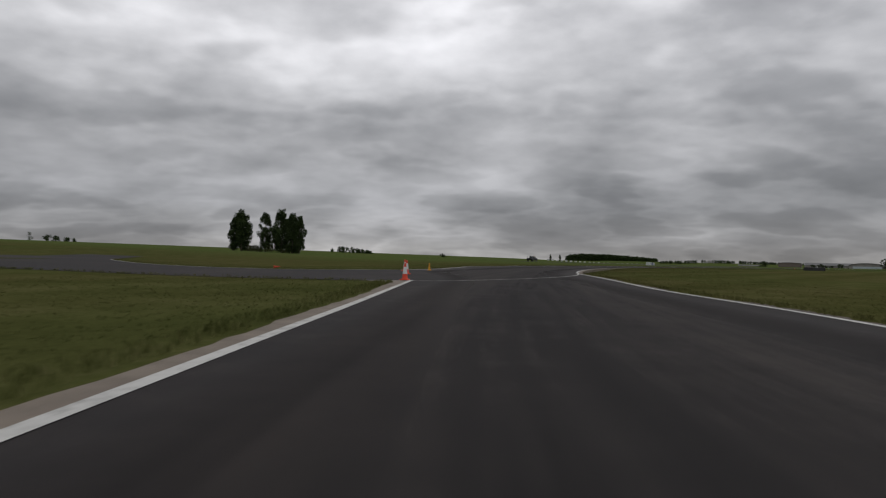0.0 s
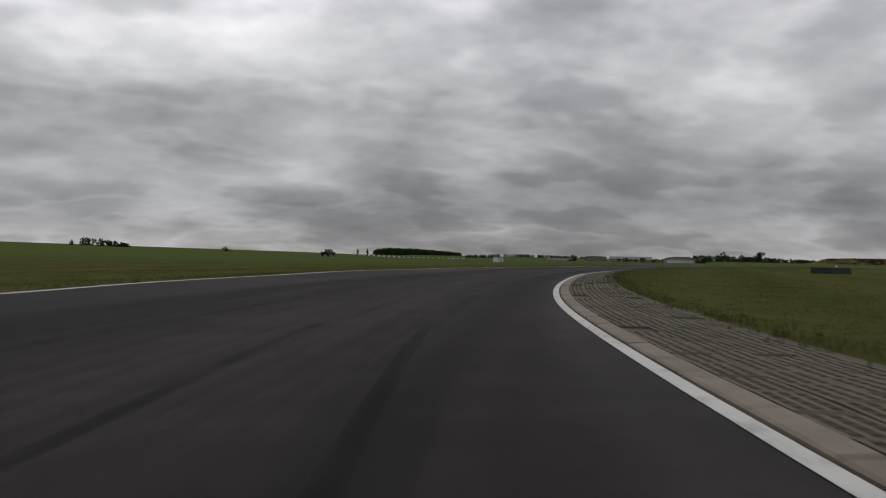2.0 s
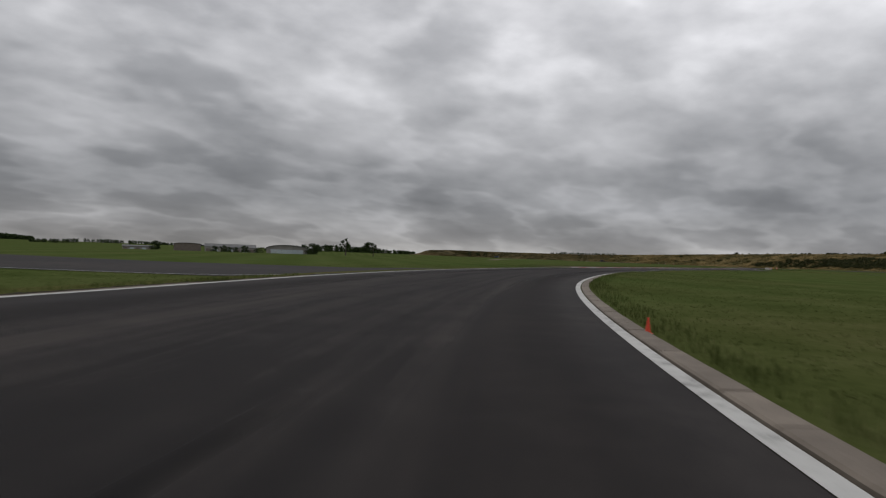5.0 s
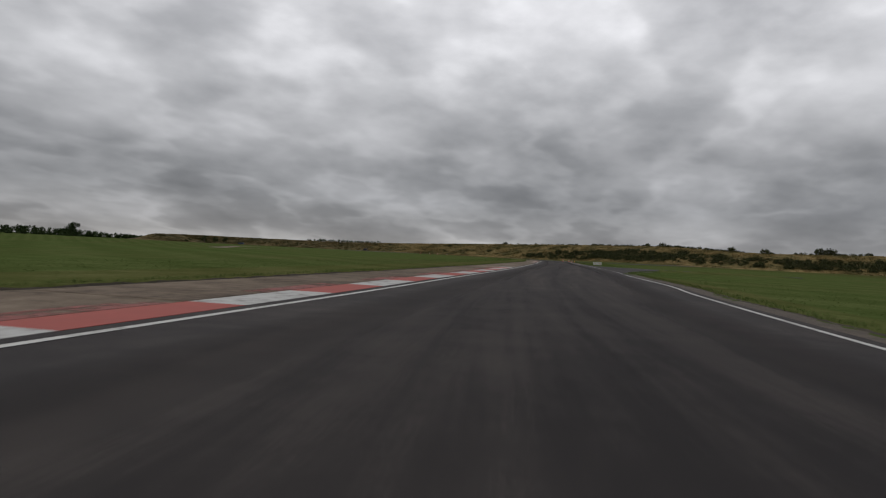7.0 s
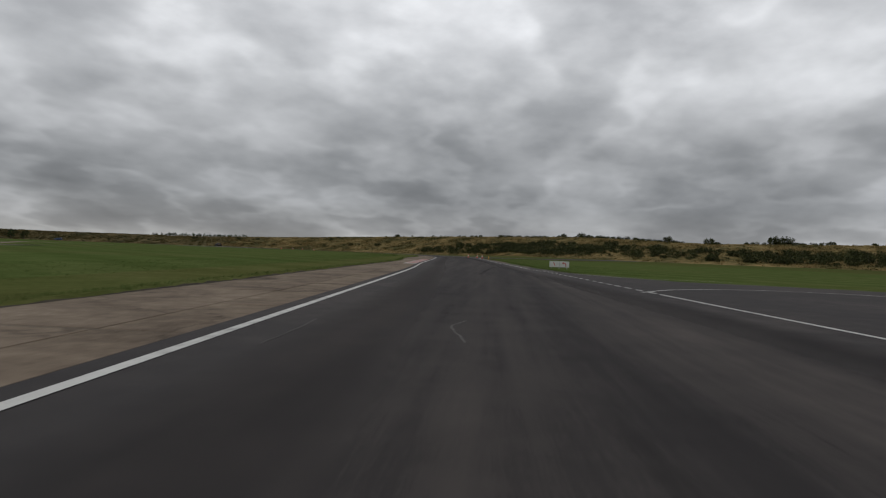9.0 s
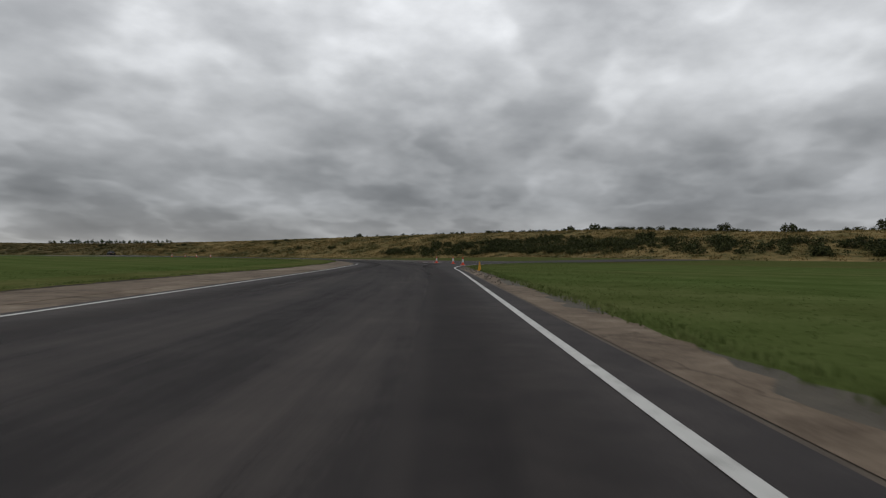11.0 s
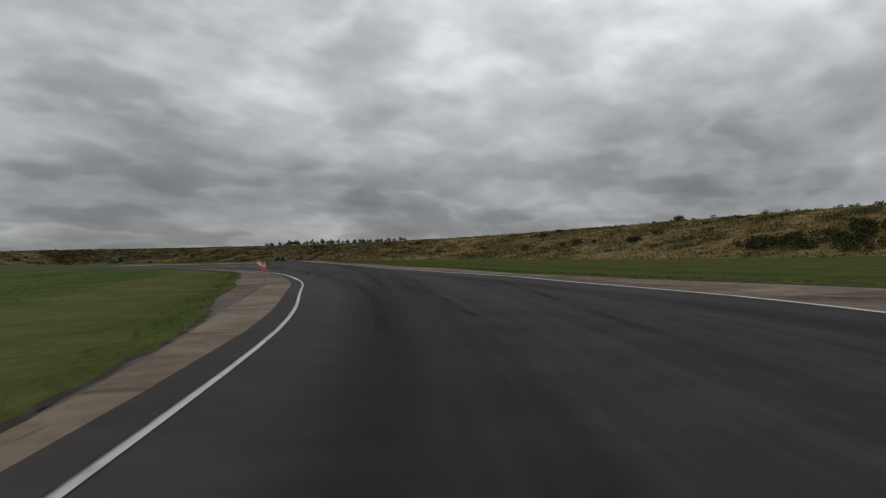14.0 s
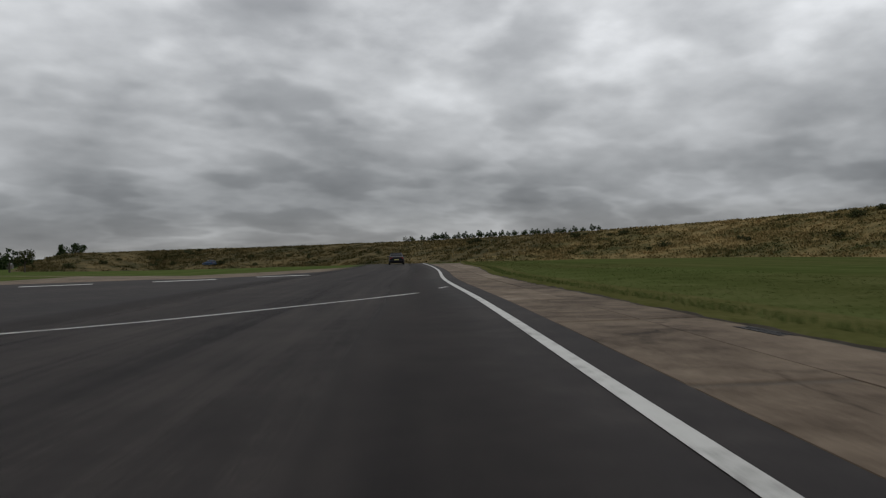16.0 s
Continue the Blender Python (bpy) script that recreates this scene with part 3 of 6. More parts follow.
def rise(x, y):
    """Height of the land: level round the track, swelling gently to the north-west, falling a little to the north and dipping before the embankment."""
    x, y = np.asarray(x, float), np.asarray(y, float)
    d = np.maximum(0, -x - 38 + 0.0 * y)
    fade = np.clip((y - 30) / 80, 0, 1)
    far = np.clip((y - 240) / 260, 0, 1) * np.clip((x + 10) / 80, 0, 1) * np.clip((365 - x) / 60, 0, 1)
    # the last straight: metres to the right of it and along it
    right, along = (x - 380) * 0.865 - (y - 320) * 0.5, (x - 380) * 0.5 + (y - 320) * 0.865
    beside = np.clip((right - 8) / 42, 0, 1) * np.clip((along + 20) / 50, 0, 1)
    beyond = np.clip((along - 102) / 75, 0, 1) * np.clip((x - 380) / 40, 0, 1) * 1.25
    dip = np.maximum(0.9 * beside * beside * (3 - 2 * beside), beyond) * np.clip((520 - x) / 60, 0, 1) * np.clip((760 - y) / 150, 0, 1)
    swell = np.minimum(0.0088 * np.maximum(0, (x - 350) - 1.2 * np.maximum(0, y - 235)), 0.7) * np.clip((y + 60) / 120, 0, 1)
    return swell - dip + 0.031 * d / (1 + d / 620) * fade * fade * (3 - 2 * fade) - 3.0 * far * far * (3 - 2 * far)


def slab(name, outline, z, mat, parent=None, thick=0.0):
    """A flat paved area with a given outline, at height z above the ground."""
    bm = bmesh.new()
    f = bm.faces.new([bm.verts.new((x, y, z + float(rise(x, y)))) for x, y in outline])
    if f.normal.z < 0:
        f.normal_flip()
    if thick:
        side = bmesh.ops.extrude_face_region(bm, geom=[f])
        for v in side["geom"]:
            if isinstance(v, bmesh.types.BMVert):
                v.co.z -= thick
    bmesh.ops.triangulate(bm, faces=[g for g in bm.faces if len(g.verts) > 4])
    ob = part(name, bm, mat, parent)
    return ob


def ribbon(name, line, width, z, mat, parent=None, height=0.0):
    """A band along a line; with a height it is a solid strip."""
    a_, b_ = offset_line(line, width / 2), offset_line(line, -width / 2)
    n = len(a_)
    if not height:
        v = [(*p, z + float(rise(*p))) for p in a_] + [(*p, z + float(rise(*p))) for p in b_]
        return mesh_object(name, v, [(i, n + i, n + i + 1, i + 1) for i in range(n - 1)], mat, parent)
    a2, b2 = offset_line(line, width / 2 - 0.02), offset_line(line, -width / 2 + 0.02)
    v = [(*p, z - 0.1) for p in a_] + [(*p, z + height - 0.015) for p in a_] + [(*p, z + height) for p in a2]
    v += [(*p, z + height) for p in b2] + [(*p, z + height - 0.015) for p in b_] + [(*p, z - 0.1) for p in b_]
    f = [(k * n + i, (k + 1) * n + i, (k + 1) * n + i + 1, k * n + i + 1) for k in range(5) for i in range(n - 1)]
    f += [tuple(k * n for k in range(6)), tuple(k * n + n - 1 for k in range(5, -1, -1))]
    return mesh_object(name, v, f, mat, parent)


# ---------------------------------------------------------------- plan of the track
EDGE_LEFT = [(0.60, -29.98), (-2.76, 4.61), (-3.57, 13.01), (-4.83, 24.99), (-10.72, 35.20), (-9.17, 43.49), (-7.87, 48.46), (-7.46, 54.00), (-7.11, 61.01), (-6.93, 68.05), (-4.07, 76.71), (-2.54, 83.40), (0.44, 91.56), (3.25, 99.13), (7.25, 105.36), (10.42, 110.89), (14.63, 116.48), (18.42, 121.49), (24.97, 128.89), (33.61, 139.59), (42.45, 148.05), (48.57, 153.03), (52.91, 156.52), (57.80, 160.29), (64.83, 165.07), (75.96, 171.57), (92.00, 179.30), (105.00, 184.30)]
EDGE_LEFT_2 = [(105.01, 184.25), (116.52, 187.63), (126.65, 190.74), (142.01, 195.29), (159.53, 200.81), (178.25, 206.84), (195.58, 212.48), (207.58, 216.48), (222.75, 221.86), (250.06, 231.01), (278.17, 240.71), (286.54, 243.88), (292.35, 246.04), (299.77, 249.00), (304.52, 251.25), (309.07, 253.77), (315.72, 257.52), (322.85, 262.03), (330.77, 267.89), (336.86, 273.13), (341.03, 277.27), (346.17, 282.93), (349.21, 286.69), (352.31, 290.99), (355.71, 295.73), (358.41, 299.98), (360.75, 304.06), (363.30, 309.10), (365.50, 314.60), (367.50, 321.00), (368.90, 328.40), (369.80, 337.00), (369.50, 348.00)]
EDGE_RIGHT = [(8.40, -30.02), (5.95, -0.02), (5.22, 12.48), (4.04, 21.95), (3.64, 29.88), (3.22, 38.00), (2.66, 44.39)]
EDGE_BEND = [(2.66, 44.40), (2.91, 50.00), (3.63, 55.98), (4.37, 62.02), (6.02, 71.04), (7.94, 79.08), (10.50, 85.64), (13.86, 94.26), (18.49, 103.42), (22.44, 109.80), (26.24, 115.44), (30.61, 121.10), (35.15, 126.65), (41.33, 133.37), (47.63, 139.58), (54.05, 145.26), (61.83, 151.56), (69.15, 156.67), (79.18, 162.67), (88.20, 167.60), (97.00, 171.75)]
EDGE_RIGHT_2 = [(96.98, 171.80), (109.98, 176.90), (125.06, 181.65), (133.53, 183.94), (149.01, 188.97), (166.53, 194.19), (186.38, 201.05), (206.04, 207.67), (219.05, 212.45), (249.98, 222.85), (278.49, 232.52), (287.16, 235.62), (292.45, 237.18), (298.99, 238.39), (306.90, 238.93), (314.90, 238.66), (322.61, 237.83), (336.00, 234.00)]
EDGE_RIGHT_3 = [(316.99, 247.82), (324.33, 252.71), (330.94, 257.22), (341.73, 266.18), (346.09, 270.40), (351.59, 276.38), (356.08, 281.44), (360.36, 288.02), (363.47, 292.62), (367.02, 299.25), (370.49, 305.19), (374.72, 312.84), (381.31, 323.19), (387.38, 333.39), (393.27, 343.36), (399.69, 354.60), (408.00, 368.00), (418.00, 385.00), (431.00, 408.00)]
VERGE_LEFT = [(100.00, 187.50), (119.00, 192.71), (131.89, 196.29), (142.04, 199.35), (160.09, 204.72), (178.52, 210.62), (205.13, 219.10), (231.38, 227.50), (258.04, 237.88), (282.13, 245.53), (292.03, 249.45), (300.02, 252.32), (309.83, 256.98), (318.06, 260.50), (326.53, 265.57), (333.55, 270.54)]
VERGE_RIGHT = [(345.96, 251.73), (349.50, 259.00), (352.00, 265.00), (354.50, 270.20), (358.20, 275.80), (361.50, 282.50), (363.00, 286.70), (364.80, 290.30), (366.90, 295.00), (370.20, 300.20), (374.50, 306.40), (376.30, 309.60), (378.40, 314.20), (382.60, 320.60), (388.60, 330.00), (391.00, 334.20), (393.20, 338.10), (398.10, 347.00), (404.25, 357.55), (414.00, 372.00), (425.00, 390.00), (440.00, 412.00)]
TARMAC_Z, LINE_Z = 0.02, 0.026

left_1, left_2 = curve_points(EDGE_LEFT), curve_points(EDGE_LEFT_2)
right_1, bend, right_2, right_3 = (curve_points(p) for p in (EDGE_RIGHT, EDGE_BEND, EDGE_RIGHT_2, EDGE_RIGHT_3))


def eased(line, reach, shift):
    """The line with small kinks averaged out over a number of points, moved to its left."""
    out = line.copy()
    for i in range(len(line)):
        k = min(reach, i, len(line) - 1 - i)
        out[i] = line[i - k : i + k + 1].mean(0)
    return offset_line(out, shift * np.minimum(1, np.minimum(np.arange(len(line)), np.arange(len(line))[::-1]) / 6))


bend = eased(bend, 5, 0.15)
verge_left, verge_right = curve_points(VERGE_LEFT), curve_points(VERGE_RIGHT)
verge_left = verge_left[verge_left[:, 0] < 332.0]


# ---------------------------------------------------------------- ground and paving
def build_ground():
    near = np.arange(-160, 560, 8.0)
    xs = np.r_[-4000, -2600, -1600, -1000, -700, -500, -350, -250, near, 600, 700, 850, 1100, 1600, 2600, 4000]
    ys = np.r_[-4000, -2600, -1600, -1000, -600, -350, -200, -120, np.arange(-60, 640, 8.0), 700, 800, 1000, 1400, 2200, 4000]
    gx, gy = np.meshgrid(xs, ys)
    z = rise(gx, gy)
    nx, ny = len(xs), len(ys)
    v = np.stack([gx.ravel(), gy.ravel(), z.ravel()], 1)
    f = [(j * nx + i, j * nx + i + 1, (j + 1) * nx + i + 1, (j + 1) * nx + i) for j in range(ny - 1) for i in range(nx - 1)]
    ob = mesh_object("ground", v, f, GRASS)
    return tagged(ob, "flat mown green airfield grass reaching the horizon", "ground", kind="structure")


def build_track():
    track = tagged(new("road"), "dark grey asphalt racing circuit with white edge lines", "road", kind="structure")
    outline = list(map(tuple, left_1)) + list(map(tuple, right_2[:1])) + list(map(tuple, bend[::-1][1:])) + list(map(tuple, right_1[::-1][1:]))
    slab("asphalt", outline, TARMAC_Z, ASPHALT, track)
    outline = list(map(tuple, left_2)) + [(368, 356), (371, 366), (378, 371), (390, 370.2), (397, 371.4), (404, 377), (412, 386), (431, 408)] + list(map(tuple, right_3[::-1][1:])) + list(map(tuple, right_2[:-2][::-1]))
    slab("asphalt", outline, TARMAC_Z, ASPHALT, track)
    # access roads that meet the circuit
    slab("asphalt", [(-4.75, 25), (-6.1, 23.95), (-10, 23.4), (-14, 23.6), (-21, 25.6), (-28, 27.6), (-60, 33), (-120, 42), (-122, 56), (-80, 56), (-52, 62), (-56, 75), (-49, 76), (-40.2, 57), (-31.7, 47.3), (-25.6, 41.4), (-21.1, 38.5), (-17.7, 37.6), (-15.3, 37.7), (-13.1, 39.1), (-10.7, 42.1), (-8.9, 44.6), (-3, 40), (-2, 30)], TARMAC_Z - 0.006, ASPHALT, track)
    slab("asphalt", [(62, 163.5), (58.4, 160.3), (53, 159.1), (46.2, 165), (35, 178), (21, 194), (-20, 240), (-12, 252), (36, 210), (57, 176), (66, 170.5), (78, 173.5), (90, 179), (84, 176)], TARMAC_Z - 0.008, ASPHALT, track)
    slab("asphalt", [(160, 191.5), (168, 192.3), (177, 192.5), (182.5, 192.2), (186.0, 191.0), (188.3, 188.5), (189.8, 184.5), (191.6, 178), (199.6, 178), (201.6, 190), (202.6, 197.8), (203.0, 201.6), (206.4, 205.6), (212, 208.8), (224, 213.2), (206, 209), (186, 202.5), (166, 196)], TARMAC_Z - 0.006, ASPHALT, track)
    slab("asphalt", [(304, 240.5), (306.9, 238.9), (322.6, 237.8), (340, 233), (370, 220), (420, 190), (428, 198), (380, 232), (354, 244), (346, 248.6), (343.0, 252), (342.0, 257.2), (341.8, 261.4), (343.9, 264.6), (347, 270.5), (338, 264), (332, 259), (317, 249)], TARMAC_Z - 0.006, ASPHALT, track)
    slab("asphalt", [(369.5, 340), (366, 350), (340, 366), (300, 380), (250, 390), (254, 402), (310, 394), (360, 380), (392, 374), (396, 367)], TARMAC_Z - 0.008, ASPHALT, track)
    slab("concrete", [(346, 269.4), (343.5, 264.8), (341.65, 261.5), (341.75, 257.2), (342.8, 252), (345.8, 248.3), (349.5, 250), (350, 256), (351.5, 262), (353.6, 268.5), (354.6, 272), (350, 273)], TARMAC_Z - 0.009, EARTH, track)
    slab("concrete", [(372, 362), (340, 376), (300, 392), (303, 408), (340, 420), (370, 446), (377, 450), (379.2, 440), (381.6, 430), (390.4, 396), (395.6, 381), (402, 384), (411, 391), (431, 408), (412, 384), (396, 366)], TARMAC_Z - 0.012, CONCRETE, track)
    return track


ground = build_ground()
track = build_track()


def paint(name, line, width=0.16):
    return ribbon(name, line, width, LINE_Z, LINE, track)


approach = curve_points(EDGE_LEFT[:4])
rim = offset_line(approach, -1.8)
slab("asphalt", [tuple(p) for p in approach] + [tuple(p) for p in rim[::-1]], TARMAC_Z - 0.002, ASPHALT, track)
paint("white_line", approach, 0.16)
cut = lengths(left_1) > 74.5
paint("white_line", offset_line(left_1[cut], -0.08), 0.2)
paint("white_line", right_1, 0.16)
paint("white_line", offset_line(bend, -0.075), 0.155)
paint("white_line", left_2, 0.125)
island = curve_points([(-40.2, 57.2), (-31.7, 47.3), (-25.6, 41.4), (-21.1, 38.5), (-17.7, 37.6), (-15.3, 37.7), (-13.1, 39.1), (-10.7, 42.1), (-9.0, 44.6)], 0.7)
paint("white_line", offset_line(island, -0.08), 0.13)
paint("white_line", right_3, 0.15)
paint("white_line", curve_points([(-4.5, 24.7), (-3.5, 25.3), (-2.4, 27.1), (-0.9, 30), (0.6, 33.6), (1.7, 37), (2.4, 40.6), (2.7, 44.4)], 0.7), 0.1)
paint("white_line", np.array([(-6.34, 23.93), (-5.6, 24.2), (-4.6, 24.78)]), 0.1)
paint("white_line", curve_points([(322.6, 237.8), (314.9, 238.7), (306.9, 238.9), (299, 238.3), (292.5, 237), (287.2, 235.5), (278.5, 232.5), (262, 227), (236, 218.4)], 1.0), 0.12)
paint("white_line", curve_points([(345.6, 268.6), (343.4, 264.8), (341.5, 261.5), (341.65, 257.2), (342.7, 251.9), (345.7, 248.2)], 0.7), 0.1)
paint("white_line", curve_points([(317, 247.8), (329, 247.2), (340, 245), (352, 241)], 1.0), 0.13)


def length_at(line, x):
    return float(np.interp(x, line[:, 0], lengths(line)))


def dashes(line, s0, s1, pitch, mark, width):
    for k in range(int((s1 - s0) / pitch)):
        paint("white_line", at_lengths(line, np.array([s0 + k * pitch, s0 + k * pitch + mark])), width)


lr = lengths(right_2)
marks = [length_at(right_2, x) for x in (152.9, 180.0, 190.6, 216.0, 226.0)]
paint("white_line", right_2[lr < marks[0]], 0.12)
paint("white_line", at_lengths(right_2, np.arange(marks[1], marks[2], 0.8)), 0.11)
paint("white_line", at_lengths(right_2, np.arange(marks[3], length_at(right_2, 237.5), 0.8)), 0.12)
dashes(right_2, marks[0], marks[1], 1.28, 0.62, 0.11)
dashes(right_2, marks[2] + 0.4, marks[3], 1.28, 0.66, 0.11)
paint("white_line", curve_points([(213.6, 210.0), (210.4, 208.75), (207.9, 206.9), (206.3, 204.9), (205.6, 202.5), (205.7, 199.5)], 0.7), 0.08)
# the edge line of the lane that joins here
paint("white_line", curve_points([(191.2, 203.0), (194.5, 201.9), (197.0, 199.6), (197.6, 197.0), (196.8, 193.5)], 0.6), 0.09)
paint("white_line", curve_points([(58.3, 160.85), (55.2, 160.0), (53.2, 159.7), (50.6, 161.2), (47.0, 164.9), (41, 171.8), (35.5, 178.3)], 0.8), 0.1)
# junction paint left over from older layouts
paint("white_line", curve_points([(372, 349.4), (376.7, 347.2), (379.6, 345.1), (382.6, 343.8), (385.3, 343.95), (387.2, 344.25), (389.8, 345.2), (392.4, 346.3), (394.0, 347.1)], 1.0), 0.14)
paint("white_line", np.array([(395.6, 348.6), (396.2, 349.1)]), 0.12)
paint("white_line", np.array([(383.15, 340.75), (383.55, 340.45)]), 0.24)
paint("white_line", curve_points([(377.6, 333.4), (379, 335.9), (380.4, 338.4), (381.8, 340.9), (382.9, 342.6), (383.7, 343.6)], 0.8), 0.13)
paint("white_line", curve_points([(377.6, 333.4), (377.75, 335), (377.9, 337)], 0.5), 0.28)
for x0, y0 in ((379.6, 369.6), (385.6, 369.0), (391.2, 368.2), (396.8, 369.4)):
    x1, y1 = x0 + 3.0, y0 - 0.3
    paint("white_line", np.array([(x0, y0), (x1, y1)]), 1.1)


def paint_patch(outline, mat, name="faded_paint", z=0.0254):
    slab(name, outline, z, mat, track)


FADED_RED = worn_paint("faded_red_paint", (0.13, 0.035, 0.032), (0.06, 0.035, 0.034), wear=0.47, scale=2.0, bare=True)
FADED_WHITE = worn_paint("faded_white_paint", (0.4, 0.4, 0.39), (0.06, 0.058, 0.056), wear=0.5, scale=3.0, bare=True)
paint_patch([(375.4, 345.6), (378.0, 344.4), (377.5, 340.2), (375.2, 341)], FADED_RED)
paint_patch([(379.3, 343.8), (380.6, 343.1), (380.1, 340.0), (379.1, 340.5)], FADED_RED)
paint_patch([(377.6, 344.2), (379.3, 343.3), (379.0, 339.8), (377.6, 339.9)], FADED_WHITE, z=0.0257)
paint_patch([(380.9, 342.7), (382.9, 342.4), (382.3, 340.8), (380.9, 339.6)], FADED_WHITE, z=0.0257)
paint_patch([(319.5, 248.5), (325.5, 248.1), (331, 251), (329, 254), (324, 251.5)], FADED_RED)
paint_patch([(320.2, 248.9), (322.6, 248.6), (323.6, 250.3), (321.6, 250.2)], FADED_WHITE, z=0.0257)
paint_patch([(326.6, 249.3), (328.8, 249.5), (329.6, 251.2), (327.4, 251)], FADED_WHITE, z=0.0257)


def hairline(points, width=0.05):
    """A pale weathered crack in the asphalt, wandering a little about its course."""
    rng = np.random.default_rng(int(abs(points[0][0]) * 10))
    fine = curve_points(points, 0.25)
    fine = fine + rng.normal(0, 0.01, fine.shape)
    ribbon("crack", fine, width, 0.0255, SEALER, track)


hairline([(368.1, 309.1), (369.0, 310.5), (369.9, 311.95), (370.9, 313.6), (373.4, 318.0), (375.5, 321.7)], 0.032)
hairline([(377.2, 324.6), (378.1, 326.3), (379.4, 328.5), (380.3, 329.9)], 0.035)
hairline([(177.2, 205.85), (178.4, 206.2), (179.4, 206.55)], 0.018)
hairline([(180.5, 204.85), (179.6, 204.75), (178.4, 204.2)], 0.03)
hairline([(-1.05, 55.5), (-1.2, 54.2), (-1.3, 53.0)], 0.04)


def inside(poly, x, y):
    """Which of the points lie inside a polygon."""
    hit = np.zeros(len(x), bool)
    for (x1, y1), (x2, y2) in zip(poly, poly[1:] + poly[:1]):
        if y1 != y2:
            hit ^= ((y1 > y) != (y2 > y)) & (x < (x2 - x1) * (y - y1) / (y2 - y1) + x1)
    return hit


CARRIAGEWAY = [
    list(map(tuple, left_1)) + [(97, 171.8)] + list(map(tuple, bend[::-1])) + list(map(tuple, right_1[::-1])),
    list(map(tuple, left_2)) + [(368, 356), (396, 367), (431, 408)] + list(map(tuple, right_3[::-1])) + list(map(tuple, right_2[:-2][::-1])),
]


def on_asphalt(p):
    return inside(CARRIAGEWAY[0], p[:, 0], p[:, 1]) | inside(CARRIAGEWAY[1], p[:, 0], p[:, 1])


def trace(line, width, z, mat, name="skid_mark"):
    """A long soft-edged band on the asphalt."""
    a_, b_ = offset_line(line, width / 2), offset_line(line, -width / 2)
    m = len(line)
    ob = mesh_object(name, [(*q, z) for q in a_] + [(*q, z) for q in b_], [(i, m + i, m + i + 1, i + 1) for i in range(m - 1)], mat, track)
    uv = ob.data.uv_layers.new(name="band")
    for i in range(m - 1):
        u0, u1 = i / (m - 1), (i + 1) / (m - 1)
        for k, c in enumerate(((0, u0), (1, u0), (1, u1), (0, u1))):
            uv.data[i * 4 + k].uv = c


def lane_wear():
    """A streaked band over the whole driven width of the circuit, kept clear of the painted edges."""
    way = np.array([eye[:2] for t, eye, target, roll in PATH])
    way = np.vstack([way, offset_line(right_3, 1.5)[right_3[:, 1] > 336]])
    way = at_lengths(way, np.arange(0, lengths(way)[-1], 1.5))
    lefts, rights = np.vstack([left_1, left_2]), np.vstack([right_1, bend, right_2[right_2[:, 0] < 300], right_3])
    room = []
    for edge in (lefts, rights):
        d = np.array([np.sqrt(((edge - p) ** 2).sum(1).min()) for p in way]) - 0.35
        d = np.array([d[max(0, i - 4) : i + 5].min() for i in range(len(d))])
        room.append(np.clip(np.convolve(np.pad(d, 4, "edge"), np.ones(9) / 9, "valid"), 0.8, 7.0))
    n = len(way)
    cols = np.linspace(0, 1, 7)
    rows = [offset_line(way, room[0] * (1 - u) - room[1] * u) for u in cols]
    ob = mesh_object("lane_wear", [(*p, 0.0212) for r in rows for p in r], [(k * n + i, (k + 1) * n + i, (k + 1) * n + i + 1, k * n + i + 1) for k in range(6) for i in range(n - 1)], LANE_WEAR, track)
    metres, band = ob.data.uv_layers.new(name="metres"), ob.data.uv_layers.new(name="band")
    for loop in ob.data.loops:
        k, i = divmod(loop.vertex_index, n)
        metres.data[loop.index].uv = (room[1][i] * cols[k] - room[0][i] * (1 - cols[k]), i * 1.5)
        band.data[loop.index].uv = (cols[k], i / n)


def skids():
    """Pairs of narrow rubber marks left by braking and sliding cars."""
    rng = random.Random(17)
    way = np.array([eye[:2] for t, eye, target, roll in PATH])
    ls = lengths(way)
    z = 0.0216
    for k in range(30):
        s0 = rng.uniform(0, ls[-1] - 20) if k < 14 else rng.uniform(405, ls[-1] - 20)
        s = np.arange(s0, min(s0 + rng.uniform(10, 32), ls[-1]), 0.8)
        side, drift, width = rng.uniform(-3.2, 3.2), rng.uniform(-1.3, 1.3), rng.uniform(0.16, 0.3)
        for gauge in (0.0, 1.42) if k % 3 == 0 else (0.0,):
            line = offset_line(at_lengths(way, s), side + gauge + drift * np.linspace(0, 1, len(s)) ** 1.5)
            fits = on_asphalt(offset_line(line, width / 2 + 0.2)) & on_asphalt(offset_line(line, -width / 2 - 0.2))
            start = int(np.argmax(fits))
            run = int(np.argmin(fits[start:])) if not fits[start:].all() else len(fits) - start
            if run < 8:
                continue
            z += 0.00006
            trace(line[start : start + run], width, z, RUBBER_TRACE)


lane_wear()
skids()


